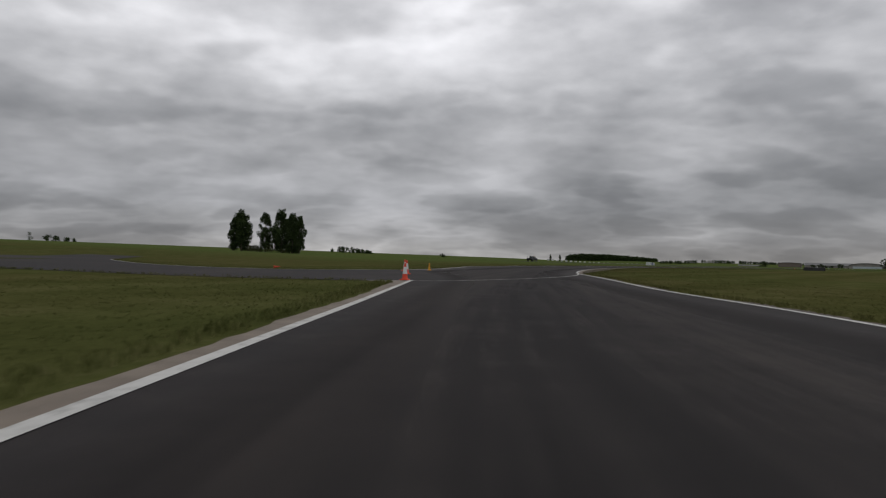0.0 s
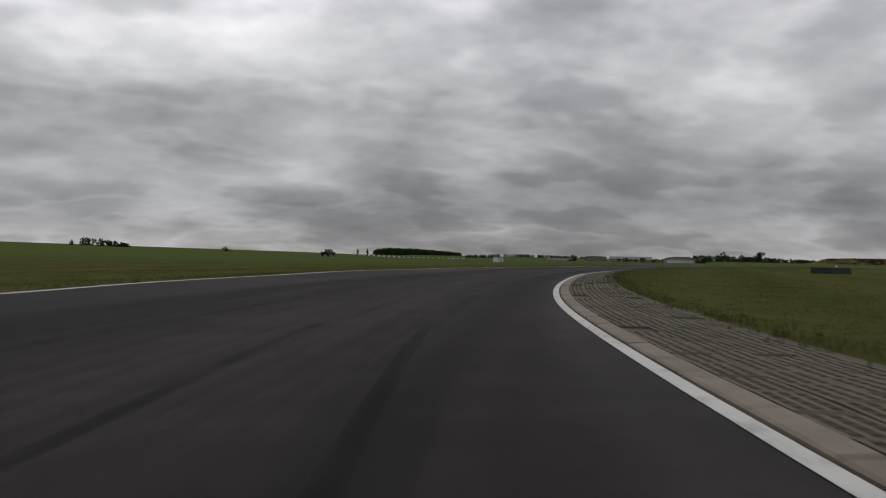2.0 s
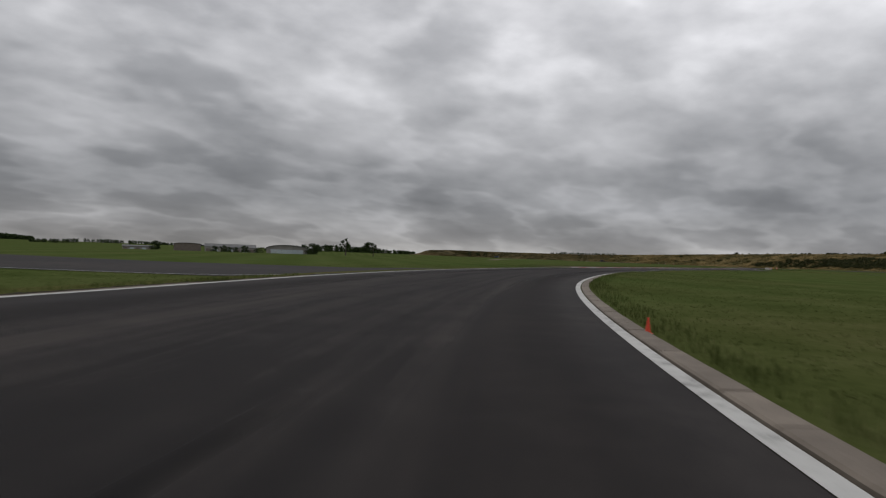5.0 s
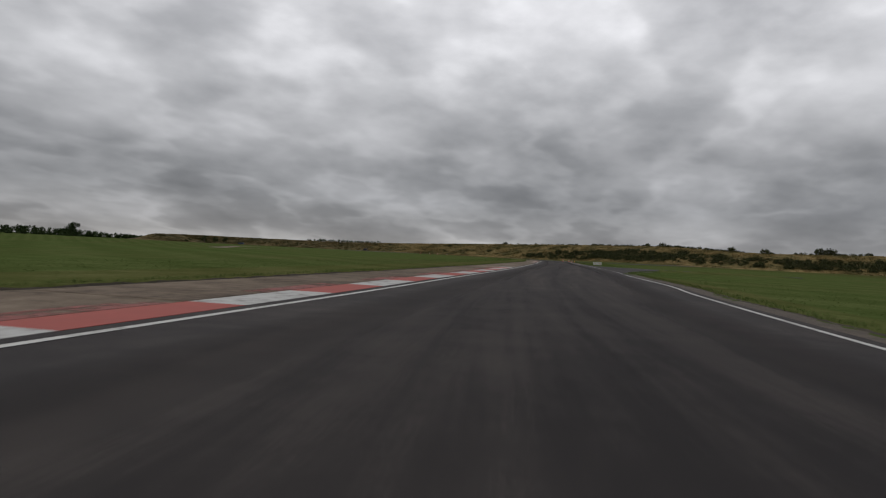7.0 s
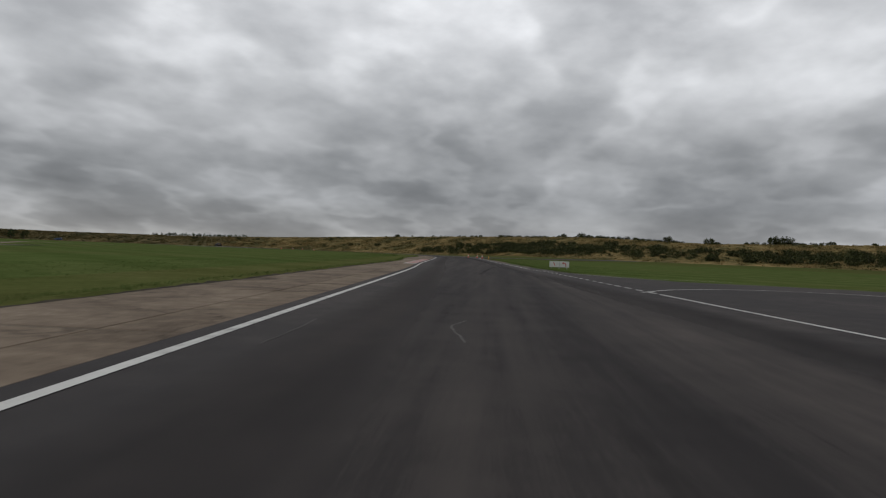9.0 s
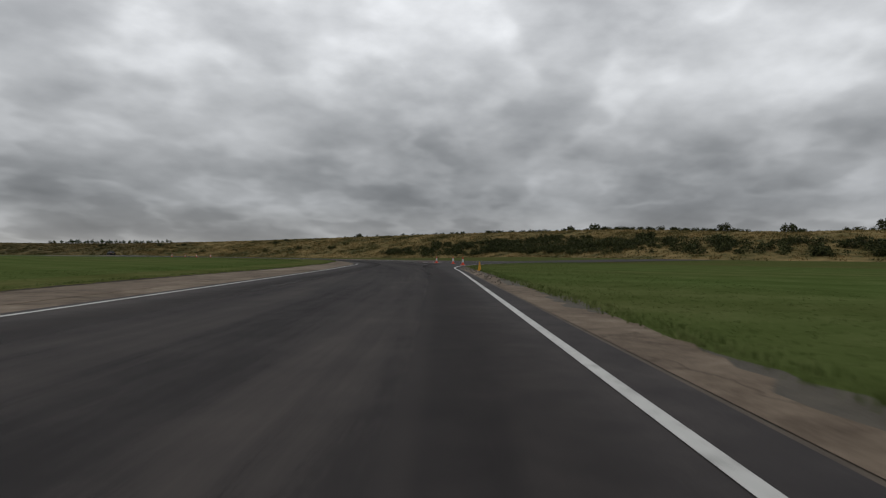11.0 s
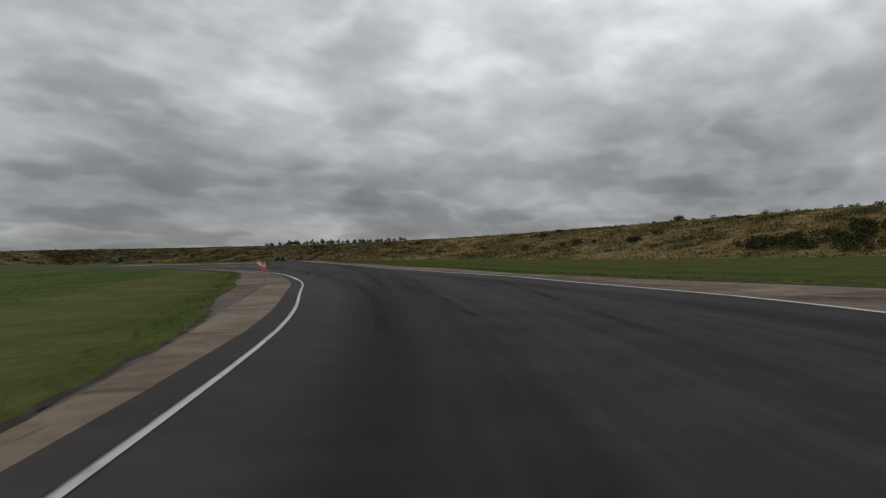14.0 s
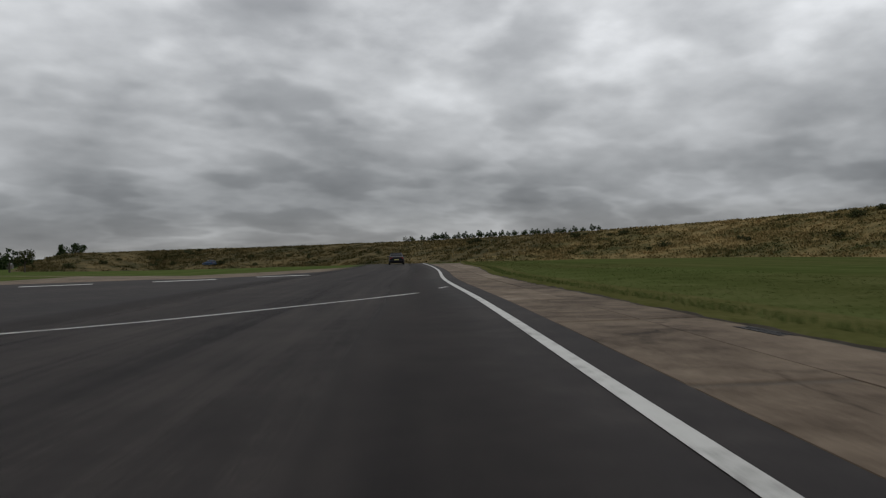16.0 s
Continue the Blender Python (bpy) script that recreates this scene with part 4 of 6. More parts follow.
# ---------------------------------------------------------------- verges, kerbs and slabs
def slab_piece(name, quad, z, mat, parent, rng, thick=0.14):
    """One cast slab: four corners in plan, a small chamfer, and a trace of settling."""
    q = np.array(quad, float)
    c = q.mean(0)
    q = c + (q - c) * (1 - 0.055 / np.maximum(np.linalg.norm(q - c, axis=1), 0.2))[:, None]
    inner = c + (q - c) * (1 - 0.02 / np.maximum(np.linalg.norm(q - c, axis=1), 0.2))[:, None]
    lift = [z + rng.uniform(-0.004, 0.004) for _ in range(4)]
    v = [(*p, -thick) for p in q] + [(*p, h_ - 0.012) for p, h_ in zip(q, lift)] + [(*p, h_) for p, h_ in zip(inner, lift)]
    f = [(k * 4 + i, k * 4 + (i + 1) % 4, k * 4 + 4 + (i + 1) % 4, k * 4 + 4 + i) for k in range(2) for i in range(4)] + [(8, 9, 10, 11)]
    f += [(3, 2, 1, 0)]
    if np.cross(q[1] - q[0], q[2] - q[1]) < 0:
        f = [t[::-1] for t in f]
    return mesh_object(name, v, f, mat, parent)


def slab_rows(name, label, inner, outer, split, length, z=0.016):
    """A concrete verge between two lines: a narrow row of slabs beside the track and a wide row behind it."""
    rng = random.Random(len(name) + len(inner))
    verge = tagged(new(name), label, "pavement", kind="structure")
    ls = lengths(inner)
    n = int(ls[-1] / length)
    cuts = np.linspace(0, ls[-1], n + 1)
    a_ = at_lengths(inner, cuts)
    # nearest places on the outer line keep the joints square
    dense = at_lengths(outer, np.linspace(0, lengths(outer)[-1], 900))
    far = np.array([dense[np.argmin(((dense - p) ** 2).sum(1))] for p in a_])
    gap = np.linalg.norm(far - a_, axis=1)
    mid = a_ + (far - a_) * np.minimum(split / np.maximum(gap, 0.01), 0.95)[:, None]
    for i in range(n):
        slab_piece("slab", (a_[i], a_[i + 1], mid[i + 1], mid[i]), z, CONCRETE, verge, rng)
        if i % 2 == 0 and gap[i] > split * 1.2:
            j = min(i + 2, n)
            slab_piece("slab", (mid[i], mid[j], far[j], far[i]), z, CONCRETE, verge, rng)
    # a bed of earth under the joints
    k = len(a_)
    v = [(*q, 0.004) for q in a_] + [(*q, 0.004) for q in far]
    mesh_object("joint_bed", v, [(i, i + 1, k + i + 1, k + i) for i in range(k - 1)], EARTH, verge)
    return verge


def edge_strip(line, d0, d1, mat, name="edge_strip", z=0.012, ragged_by=1.0):
    """A strip of bare ground, old concrete or painted grass-edge shade between two offsets of a line, with a ragged
    outer side.
    """
    rng = np.random.default_rng(5)
    fine = at_lengths(line, np.arange(0, lengths(line)[-1], 0.5))
    if not isinstance(d1, float):
        d1 = np.interp(fine[:, 0], *d1)
    ragged = d1 + ragged_by * (rng.normal(0, 0.10, len(fine)) + 0.15 * np.sin(np.arange(len(fine)) * 0.33))
    a_, b_ = offset_line(fine, d0), offset_line(fine, ragged)
    n = len(a_)
    v = [(*p, z) for p in a_] + [(*p, z - 0.006) for p in b_]
    ob = mesh_object(name, v, [(i, n + i, n + i + 1, i + 1) for i in range(n - 1)], mat)
    return tagged(ob, "worn strip of bare earth, old concrete and painted grass-edge shade beside the track", "verge", kind="structure")


cut_1 = approach[:-1]
edge_strip(cut_1, 0.07, ([-6, -4.9, -4.55, -4.2, -3.7, 0.6], [0.62, 0.6, 0.55, 0.45, 0.42, 0.42]), KERB, "concrete_edging", 0.012, 0.3)
edge_strip(right_1, -0.08, -0.35, EARTH, "dirt_strip")
edge_strip(left_1[lengths(left_1) > 76], 0.08, 0.42, KERB, "dirt_strip")
ls2 = lengths(right_2)
edge_strip(right_2[ls2 < 60], -0.08, -0.95, EARTH, "dirt_strip")
edge_strip(right_2[(ls2 > 118) & (right_2[:, 0] < 262)], -0.08, -1.0, EARTH, "dirt_strip")
lane_corner = curve_points([(155, 190.1), (160, 191.3), (168, 192.1), (177, 192.3), (182.5, 192.0), (185.8, 190.8), (188.1, 188.3), (189.6, 184.3), (191.4, 178)], 0.8)
edge_strip(lane_corner, 0.05, -0.4, EARTH, "dirt_strip", 0.013)
edge_strip(curve_points([(201.9, 190), (202.9, 197.8), (203.3, 201.4), (206.6, 205.3), (212, 208.5), (219, 211.3)], 0.8), 0.05, -0.35, EARTH, "dirt_strip", 0.013)
edge_strip(right_2[(right_2[:, 0] > 240) & (right_2[:, 0] < 300)], -0.06, ([240, 262, 287, 292, 298], [-1.0, -1.5, -1.4, -1.1, -0.3]), SPOIL_SHADE, "dirt_strip", 0.011)
edge_strip(right_2[(right_2[:, 0] > 236) & (right_2[:, 0] < 284.5)], -0.42, ([236, 250, 280, 285], [-0.6, -1.15, -1.0, -0.55]), CONCRETE, "concrete_edging", 0.016)
slab("concrete_corner", [(-4.6, 24.9), (-6.34, 23.93), (-5.76, 23.56), (-4.93, 22.62), (-4.82, 21.96), (-4.9, 20.6), (-4.46, 20.4)], 0.017, KERB)
tagged(bpy.data.objects["concrete_corner"], "old concrete corner beside the access road", "pavement", kind="structure")

verge_a = slab_rows("concrete_verge", "old weathered concrete slab verge with dark joints beside the track", offset_line(left_2, 0.33)[left_2[:, 0] < 332.0], verge_left, 1.0, 3.45)
part_l = left_2[(left_2[:, 0] > 331.0) & (left_2[:, 1] < 337)]
tail = offset_line(part_l, np.interp(part_l[:, 1], [268, 274, 279, 283.5, 286.5, 290, 300, 305, 309, 313, 318, 330, 337], [0.47, 0.55, 0.6, 1.0, 1.4, 1.8, 2.45, 2.2, 1.9, 1.8, 1.95, 1.6, 0.9]))
slab_rows("concrete_verge", "old weathered concrete verge narrowing round the inside of the bend", offset_line(part_l, 0.33), tail, 0.9, 3.45)
part_r = right_3[(right_3[:, 1] > 268) & (right_3[:, 1] < 400)]
slab_rows("concrete_verge", "stained brown concrete slab verge along the track edge", offset_line(part_r, np.interp(part_r[:, 1], [304, 316], [-0.07, -0.5])), verge_right[(verge_right[:, 1] > 266)], 1.2, 4.2)

inner_edge = np.vstack([verge_left, tail])
edge_strip(left_2[(left_2[:, 0] > 324) & (left_2[:, 0] < 342)], 0.3, 0.62, CONCRETE, "concrete_edging", 0.013, 0.2)
# dark strip on the inner side: shade of overhanging grass, put in as colour
edge_strip(inner_edge, -0.05, 0.14, SPOIL_SHADE, "dirt_strip", 0.010, 0.5)
edge_strip(verge_right[verge_right[:, 1] > 268], 0.05, -0.3, SPOIL_SHADE, "dirt_strip", 0.010)



def turf_edge(line, side, width, height=0.06):
    """The lip of turf that stands a little proud of the paving: a bare earth face and a rougher, paler band of grass behind it."""
    rng = np.random.default_rng(int(width * 10) + len(line))
    fine = at_lengths(line, np.arange(0, lengths(line)[-1], 0.35))
    n = len(fine)
    wander = 0.05 * np.sin(np.arange(n) * 0.21) + rng.normal(0, 0.03, n)
    ends = np.clip(np.minimum(np.arange(n), np.arange(n)[::-1]) / 10.0, 0, 1)
    rows = []
    for d, z, loose in ((0.0, -0.01, 1.0), (0.02, height * 0.75, 1.0), (0.09, height, 1.0), (0.45, height * 0.75, 0.5), (width * 0.6, 0.02, 0.3), (width, 0.003, 0.0)):
        lift = z * (1 + 0.35 * loose * rng.normal(0, 1, n).clip(-1.2, 1.2)) if z > 0 else np.full(n, z)
        lift = lift * ends - 0.012 * (1 - ends)
        rows.append(np.column_stack([offset_line(fine, side * (d + wander * loose)), lift]))
    faces = [(k * n + i, (k + 1) * n + i, (k + 1) * n + i + 1, k * n + i + 1)[:: -side] for k in range(5) for i in range(n - 1)]
    ob = mesh_object("turf_edge", np.vstack(rows), faces, [SPOIL_SHADE, VERGE_GRASS], None, [0 if k < 1 else 1 for k in range(5) for i in range(n - 1)])
    tagged(ob, "rough olive grass lip with a bare earth face beside the paving", "verge", kind="structure")


turf_edge(inner_edge, 1, 4.2)
turf_edge(lane_corner[lane_corner[:, 0] > 176], -1, 3.6, 0.17)
turf_edge(verge_right[verge_right[:, 1] > 268], -1, 1.8, 0.05)
turf_edge(offset_line(right_2[ls2 < 60], -0.95), -1, 1.6, 0.04)
turf_edge(offset_line(left_1[lengths(left_1) > 78], 0.4), 1, 1.2, 0.04)

TAR = surface("tar_patch", (0.04, 0.034, 0.03), (0.085, 0.073, 0.062), scale=2.0, fine=40, rough=(0.8, 0.95), specular=0.1)
slab("repair_patch", [(163.7, 205.1), (164.05, 204.7), (163.9, 204.2), (163.3, 203.75), (162.7, 203.5), (162.35, 203.7), (162.4, 204.2), (162.9, 204.75)], 0.0213, TAR)
tagged(bpy.data.objects["repair_patch"], "dark repair patch in the old concrete", "pavement", kind="structure")

# asphalt shoulder outside the white lines
for line, d0, d1 in ((left_2, 0.0, 0.335), (right_3[right_3[:, 1] > 300], np.interp(right_3[right_3[:, 1] > 300][:, 1], [304, 316], [-0.07, -0.5]), 0.0), (right_2, np.interp(right_2[:, 0], [284, 289, 293.5, 299, 304], [-0.35, -0.5, -0.9, -0.25, -0.1]), 0.0)):
    a_, b_ = offset_line(line, d1), offset_line(line, d0)
    n_ = len(a_)
    mesh_object("shoulder", [(*p, TARMAC_Z - 0.001) for p in a_] + [(*p, TARMAC_Z - 0.001) for p in b_], [(i, i + 1, n_ + i + 1, n_ + i) for i in range(n_ - 1)], ASPHALT, track)


def painted_kerb(s0, s1, step, first_white, line, d0=0.335, d1=1.28):
    """Flat kerb of alternating red and white painted bays on the concrete edge of the track."""
    kerb = tagged(new("painted_kerb"), "flat kerb with flaking red and white painted bays", "kerb", kind="structure")
    n = int(round((s1 - s0) / step))
    inner, outer = offset_line(line, d0), offset_line(line, d1)
    ls = lengths(line)
    for i in range(n):
        s = np.linspace(s0 + i * step, s0 + (i + 1) * step, 4)
        a_ = np.stack([np.interp(s, ls, inner[:, k]) for k in (0, 1)], 1)
        b_ = np.stack([np.interp(s, ls, outer[:, k]) for k in (0, 1)], 1)
        v = [(*p, 0.024) for p in a_] + [(*p, 0.024) for p in b_] + [(*p, -0.02) for p in a_] + [(*p, -0.02) for p in b_]
        f = [(k, k + 1, 4 + k + 1, 4 + k) for k in range(3)] + [(k + 8, k + 9, k + 1, k) for k in range(3)] + [(4 + k, 5 + k, 13 + k, 12 + k) for k in range(3)] + [(0, 4, 12, 8), (3, 11, 15, 7)]
        white = (i % 2 == 0) == first_white
        mesh_object("painted_bay", v, f, WHITE_KERB if white else RED_KERB, kerb)
    return kerb


def scuffed_band(line, s0, s1, d, width):
    """Thin remains of red paint behind the kerb."""
    ls = lengths(line)
    pts = at_lengths(offset_line(line, d), np.arange(s0, s1, 0.7))
    ob = ribbon("old_paint", pts, width, 0.0245, OLD_RED)
    tagged(ob, "worn streaks of old red paint on the concrete", "road paint", kind="structure")


OLD_RED = worn_paint("old_red_paint", (0.22, 0.045, 0.033), (0.15, 0.09, 0.07), wear=0.46, scale=1.6, bare=True)
end_s = length_at(left_2, 156.4)
painted_kerb(end_s - 16 * 3.6, end_s, 3.6, False, left_2)
for k in range(2, 15, 2):
    scuffed_band(left_2, end_s - 57.6 + 3.6 * k - 1.0, end_s - 57.6 + 3.6 * k + 3.3, 1.58, 0.56)
k2 = length_at(left_2, 219.0)
painted_kerb(k2, k2 + 30, 3.0, True, left_2)


def bend_kerb():
    """Low kerb stones behind the white line round the inside of the bend, with open concrete pavers behind."""
    kerb = tagged(new("kerb"), "low weathered tan concrete kerb round the inside of the bend", "kerb", kind="structure")
    line = offset_line(bend, -0.31)
    ls = lengths(line)
    n = int(ls[-1] / 1.0)
    bm = bmesh.new()
    prof = [(-0.125, -0.1), (-0.125, 0.035), (-0.1, 0.05), (0.1, 0.056), (0.125, 0.042), (0.125, -0.1)]
    ring_loft(bm, [[(x, y, z) for y, z in prof] for x in (-0.49, 0.49)])
    stone = part("kerb_stone", bm, KERB, kerb)
    pts = at_lengths(line, (np.arange(n) + 0.5) * ls[-1] / n)
    ahead = at_lengths(line, (np.arange(n) + 0.6) * ls[-1] / n)
    rng = random.Random(3)
    for i, (p, q) in enumerate(zip(pts, ahead)):
        ob = stone if i == 0 else stone.copy()
        if i:
            scene.collection.objects.link(ob)
        ob.matrix_basis = pose(p[0], p[1], rng.uniform(-0.004, 0.004), 0, 0, math.degrees(math.atan2(q[1] - p[1], q[0] - p[0])) + 180)
    return kerb


bend_kerb()


def paver_mesh(bm, m=Matrix()):
    """A hollow concrete grass paver, 0.6 by 0.4 m, with four by three openings."""
    def stops(half, cells, bar):
        pitch = (2 * half - bar) / cells
        return [v for k in range(cells + 1) for v in (-half + k * pitch, -half + k * pitch + bar)]
    xs, ys = stops(0.297, 4, 0.05), stops(0.197, 3, 0.045)
    nx, ny = len(xs), len(ys)
    top = [[bm.verts.new(m @ Vector((x, y, 0.03))) for x in xs] for y in ys]
    low = [[bm.verts.new(m @ Vector((x, y, -0.02))) for x in xs] for y in ys]
    for j in range(ny - 1):
        for i in range(nx - 1):
            if j % 2 and i % 2:
                ring = [(j, i), (j, i + 1), (j + 1, i + 1), (j + 1, i)]
                for (a_, b_), (c_, d_) in zip(ring, ring[1:] + ring[:1]):
                    bm.faces.new((top[a_][b_], top[c_][d_], low[c_][d_], low[a_][b_]))
                continue
            bm.faces.new((top[j][i], top[j][i + 1], top[j + 1][i + 1], top[j + 1][i]))
    rim = [(0, i) for i in range(nx)] + [(j, nx - 1) for j in range(1, ny)] + [(ny - 1, i) for i in range(nx - 2, -1, -1)] + [(j, 0) for j in range(ny - 2, 0, -1)]
    for (a_, b_), (c_, d_) in zip(rim, rim[1:] + rim[:1]):
        bm.faces.new((low[a_][b_], low[c_][d_], top[c_][d_], top[a_][b_]))


def paver_width(y):
    return float(np.interp(y, [45, 52, 60, 75, 90, 95, 104, 110, 117, 128], [0.3, 1.3, 1.9, 1.9, 1.65, 1.55, 1.25, 0.8, 0.12, 0.0]))


def grass_pavers():
    field = tagged(new("paver_field"), "open concrete grass pavers set in earth behind the kerb", "pavement", kind="structure")
    line = bend[(bend[:, 1] > 45) & (bend[:, 1] < 128)]
    widths = np.array([paver_width(y) for y in line[:, 1]])
    a_, b_ = offset_line(line, -0.42), offset_line(line, -0.44 - widths)
    n = len(a_)
    mesh_object("paver_bed", [(*p, 0.012) for p in a_] + [(*p, 0.008) for p in b_], [(i, n + i, n + i + 1, i + 1) for i in range(n - 1)], EARTH, field)
    bm = bmesh.new()
    paver_mesh(bm)
    first = part("paver", bm, PAVER, field)
    ls = lengths(line)
    rng = random.Random(9)
    rest = bmesh.new()
    made = 0
    for k in range(int(ls[-1] / 0.61)):
        s = k * 0.61
        p, q = at_lengths(line, np.array([s, s + 0.2]))
        t = (q - p) / np.linalg.norm(q - p)
        side = np.array([t[1], -t[0]])
        w = paver_width(p[1])
        rows = int((w + 0.12) / 0.405)
        for r in range(rows):
            if rng.random() < 0.04:
                continue
            c = p + side * (0.66 + r * 0.405) + t * (0.3 if r % 2 else 0)
            m = pose(c[0], c[1], 0.012 + rng.uniform(-0.008, 0.006), rng.uniform(-1.2, 1.2), rng.uniform(-1.2, 1.2), math.degrees(math.atan2(t[1], t[0])) + rng.uniform(-1.5, 1.5))
            if 70 < p[1] < 104 and made < 300 and r < 5:
                ob = first if made == 0 else first.copy()
                if made:
                    scene.collection.objects.link(ob)
                ob.matrix_basis = m
                made += 1
            else:
                paver_mesh(rest, m)
    ob = part("paver_rest", rest, PAVER, field)
    tagged(ob, kind="stuff")


grass_pavers()


# ---------------------------------------------------------------- vegetation
PAVED = [
    [(-4.6, 24.9), (-6.34, 23.93), (-5.76, 23.56), (-4.93, 22.62), (-4.82, 21.96), (-4.9, 20.6), (-4.46, 20.4)],
    list(map(tuple, left_1[::2])) + [(97, 171.8)] + list(map(tuple, bend[::-2])) + list(map(tuple, right_1[::-1])),
    [(-4.75, 25), (-6.1, 23.95), (-10, 23.4), (-14, 23.6), (-21, 25.6), (-28, 27.6), (-60, 33), (-60, 60), (-40.2, 57), (-31.7, 47.3), (-25.6, 41.4), (-21.1, 38.5), (-17.7, 37.6), (-15.3, 37.7), (-13.1, 39.1), (-10.7, 42.1), (-8.9, 44.6), (-3, 40)],
    [(62, 163.5), (58.4, 160.3), (53, 159.1), (46.2, 165), (35, 178), (21, 194), (36, 210), (57, 176), (66, 170.5), (90, 179)],
    [(160, 191.5), (168, 192.3), (177, 192.5), (182.5, 192.2), (186.0, 191.0), (188.3, 188.5), (189.8, 184.5), (191.6, 178), (199.6, 178), (203.3, 190), (202.6, 197.8), (203.0, 201.6), (206.4, 205.6), (212, 208.8), (224, 213.2), (206, 209)],
    [(304, 240.5), (306.9, 238.9), (322.6, 237.8), (340, 233), (370, 220), (380, 232), (354, 244), (346, 248.6), (343.0, 252), (342.0, 257.2), (341.8, 261.4), (347, 270.5), (317, 249)],
]


def blades(name, px, py, pz, height, width, mat, seed, per=4, spread=0.05, lean=0.5):
    """Tufts of grass: per blades at each place, every blade one bent triangle pair."""
    rng = np.random.default_rng(seed)
    n = len(px) * per
    x = np.repeat(px, per) + rng.normal(0, spread, n)
    y = np.repeat(py, per) + rng.normal(0, spread, n)
    z = np.repeat(pz, per)
    h = np.repeat(height, per) * rng.uniform(0.55, 1.1, n)
    w = np.repeat(width, per) * rng.uniform(0.7, 1.2, n)
    ang, la = rng.uniform(0, 2 * np.pi, n), rng.uniform(0, 2 * np.pi, n)
    le = h * rng.uniform(0.1, lean, n)
    ux, uy = np.cos(ang) * w / 2, np.sin(ang) * w / 2
    lx, ly = np.cos(la) * le, np.sin(la) * le
    v = np.empty((n, 5, 3))
    v[:, 0] = np.stack([x - ux, y - uy, z - 0.01], 1)
    v[:, 1] = np.stack([x + ux, y + uy, z - 0.01], 1)
    v[:, 2] = np.stack([x + ux * 0.7 + lx * 0.4, y + uy * 0.7 + ly * 0.4, z + h * 0.6], 1)
    v[:, 3] = np.stack([x - ux * 0.7 + lx * 0.4, y - uy * 0.7 + ly * 0.4, z + h * 0.6], 1)
    v[:, 4] = np.stack([x + lx, y + ly, z + h], 1)
    me = bpy.data.meshes.new(name)
    i = np.arange(n) * 5
    me.vertices.add(n * 5)
    me.vertices.foreach_set("co", v.ravel())
    loops = np.stack([i, i + 1, i + 2, i + 3, i + 3, i + 2, i + 4], 1).ravel()
    me.loops.add(len(loops))
    me.loops.foreach_set("vertex_index", loops.astype(np.int32))
    starts = np.stack([np.arange(n) * 7, np.arange(n) * 7 + 4], 1).ravel()
    me.polygons.add(2 * n)
    me.polygons.foreach_set("loop_start", starts.astype(np.int32))
    me.materials.append(mat)
    me.update(calc_edges=True)
    return new(name, me)


def grass_band(seed, line, side, d0, d1, density):
    """Places for tufts beside a line: side 1 is its left, -1 its right; thinning outwards."""
    rng = np.random.default_rng(seed)
    ls = lengths(line)
    n = int(ls[-1] * (d1 - d0) * density)
    d = d0 + (d1 - d0) * rng.random(n) ** 1.7
    s = rng.random(n) * ls[-1]
    p = at_lengths(line, s)
    q = at_lengths(line, np.minimum(s + 0.3, ls[-1])) - at_lengths(line, np.maximum(s - 0.3, 0))
    q /= np.linalg.norm(q, axis=1)[:, None] + 1e-9
    p = p + np.stack([-q[:, 1], q[:, 0]], 1) * (side * d)[:, None]
    keep = np.ones(n, bool)
    for poly in PAVED:
        keep &= ~inside(poly, p[:, 0], p[:, 1])
    return p[keep], d[keep] - d0


def grow_grass():
    ls1, lsb, ls2r = lengths(left_1), lengths(bend), lengths(right_2)
    wide = np.array([paver_width(y) if 45 < y < 128 else 0.1 for y in bend[:, 1]])
    paver_edge = offset_line(bend, -0.46 - wide)
    bands = [
        (cut_1, 1, 0.5, 12, 16), (left_1[ls1 > 76], 1, 0.34, 9, 11), (right_1, -1, 0.3, 10, 12),
        (paver_edge, -1, 0.0, 10, 13), (paver_edge[(paver_edge[:, 1] > 50) & (paver_edge[:, 1] < 112)], 1, 0.0, 1.3, 9), (right_2[ls2r < 60], -1, 0.95, 9, 8), (right_2[(ls2r > 118)], -1, 1.25, 10, 12),
        (inner_edge, 1, 0.15, 11, 10), (lane_corner, -1, 0.05, 6, 10), (verge_right, -1, 0.5, 10, 11),
        (curve_points([(-6.2, 23.6), (-10, 23.2), (-14, 23.4), (-21, 25.4), (-28, 27.4)]), -1, 0.1, 10, 10),
        (island, 1, 0.12, 8, 10),
    ]
    spots, far = [], []
    for k, (line, side, d0, d1, density) in enumerate(bands):
        p, d = grass_band(40 + k, np.asarray(line), side, d0, d1, density)
        spots.append(p), far.append(d)
    p, d = np.vstack(spots), np.concatenate(far)
    rng = np.random.default_rng(8)
    # the unmown fringe at the very edge stands taller
    h = np.where(d < 0.5, rng.uniform(0.04, 0.12, len(d)), rng.uniform(0.018, 0.04, len(d)))
    ob = blades("grass", p[:, 0], p[:, 1], rise(p[:, 0], p[:, 1]) + np.where(d < 0.6, 0.035, 0.0), h, np.full(len(d), 0.02), BLADE, 6)
    tagged(ob, "short green grass tufts with a ragged fringe at the paving", "grass", kind="stuff")


grow_grass()


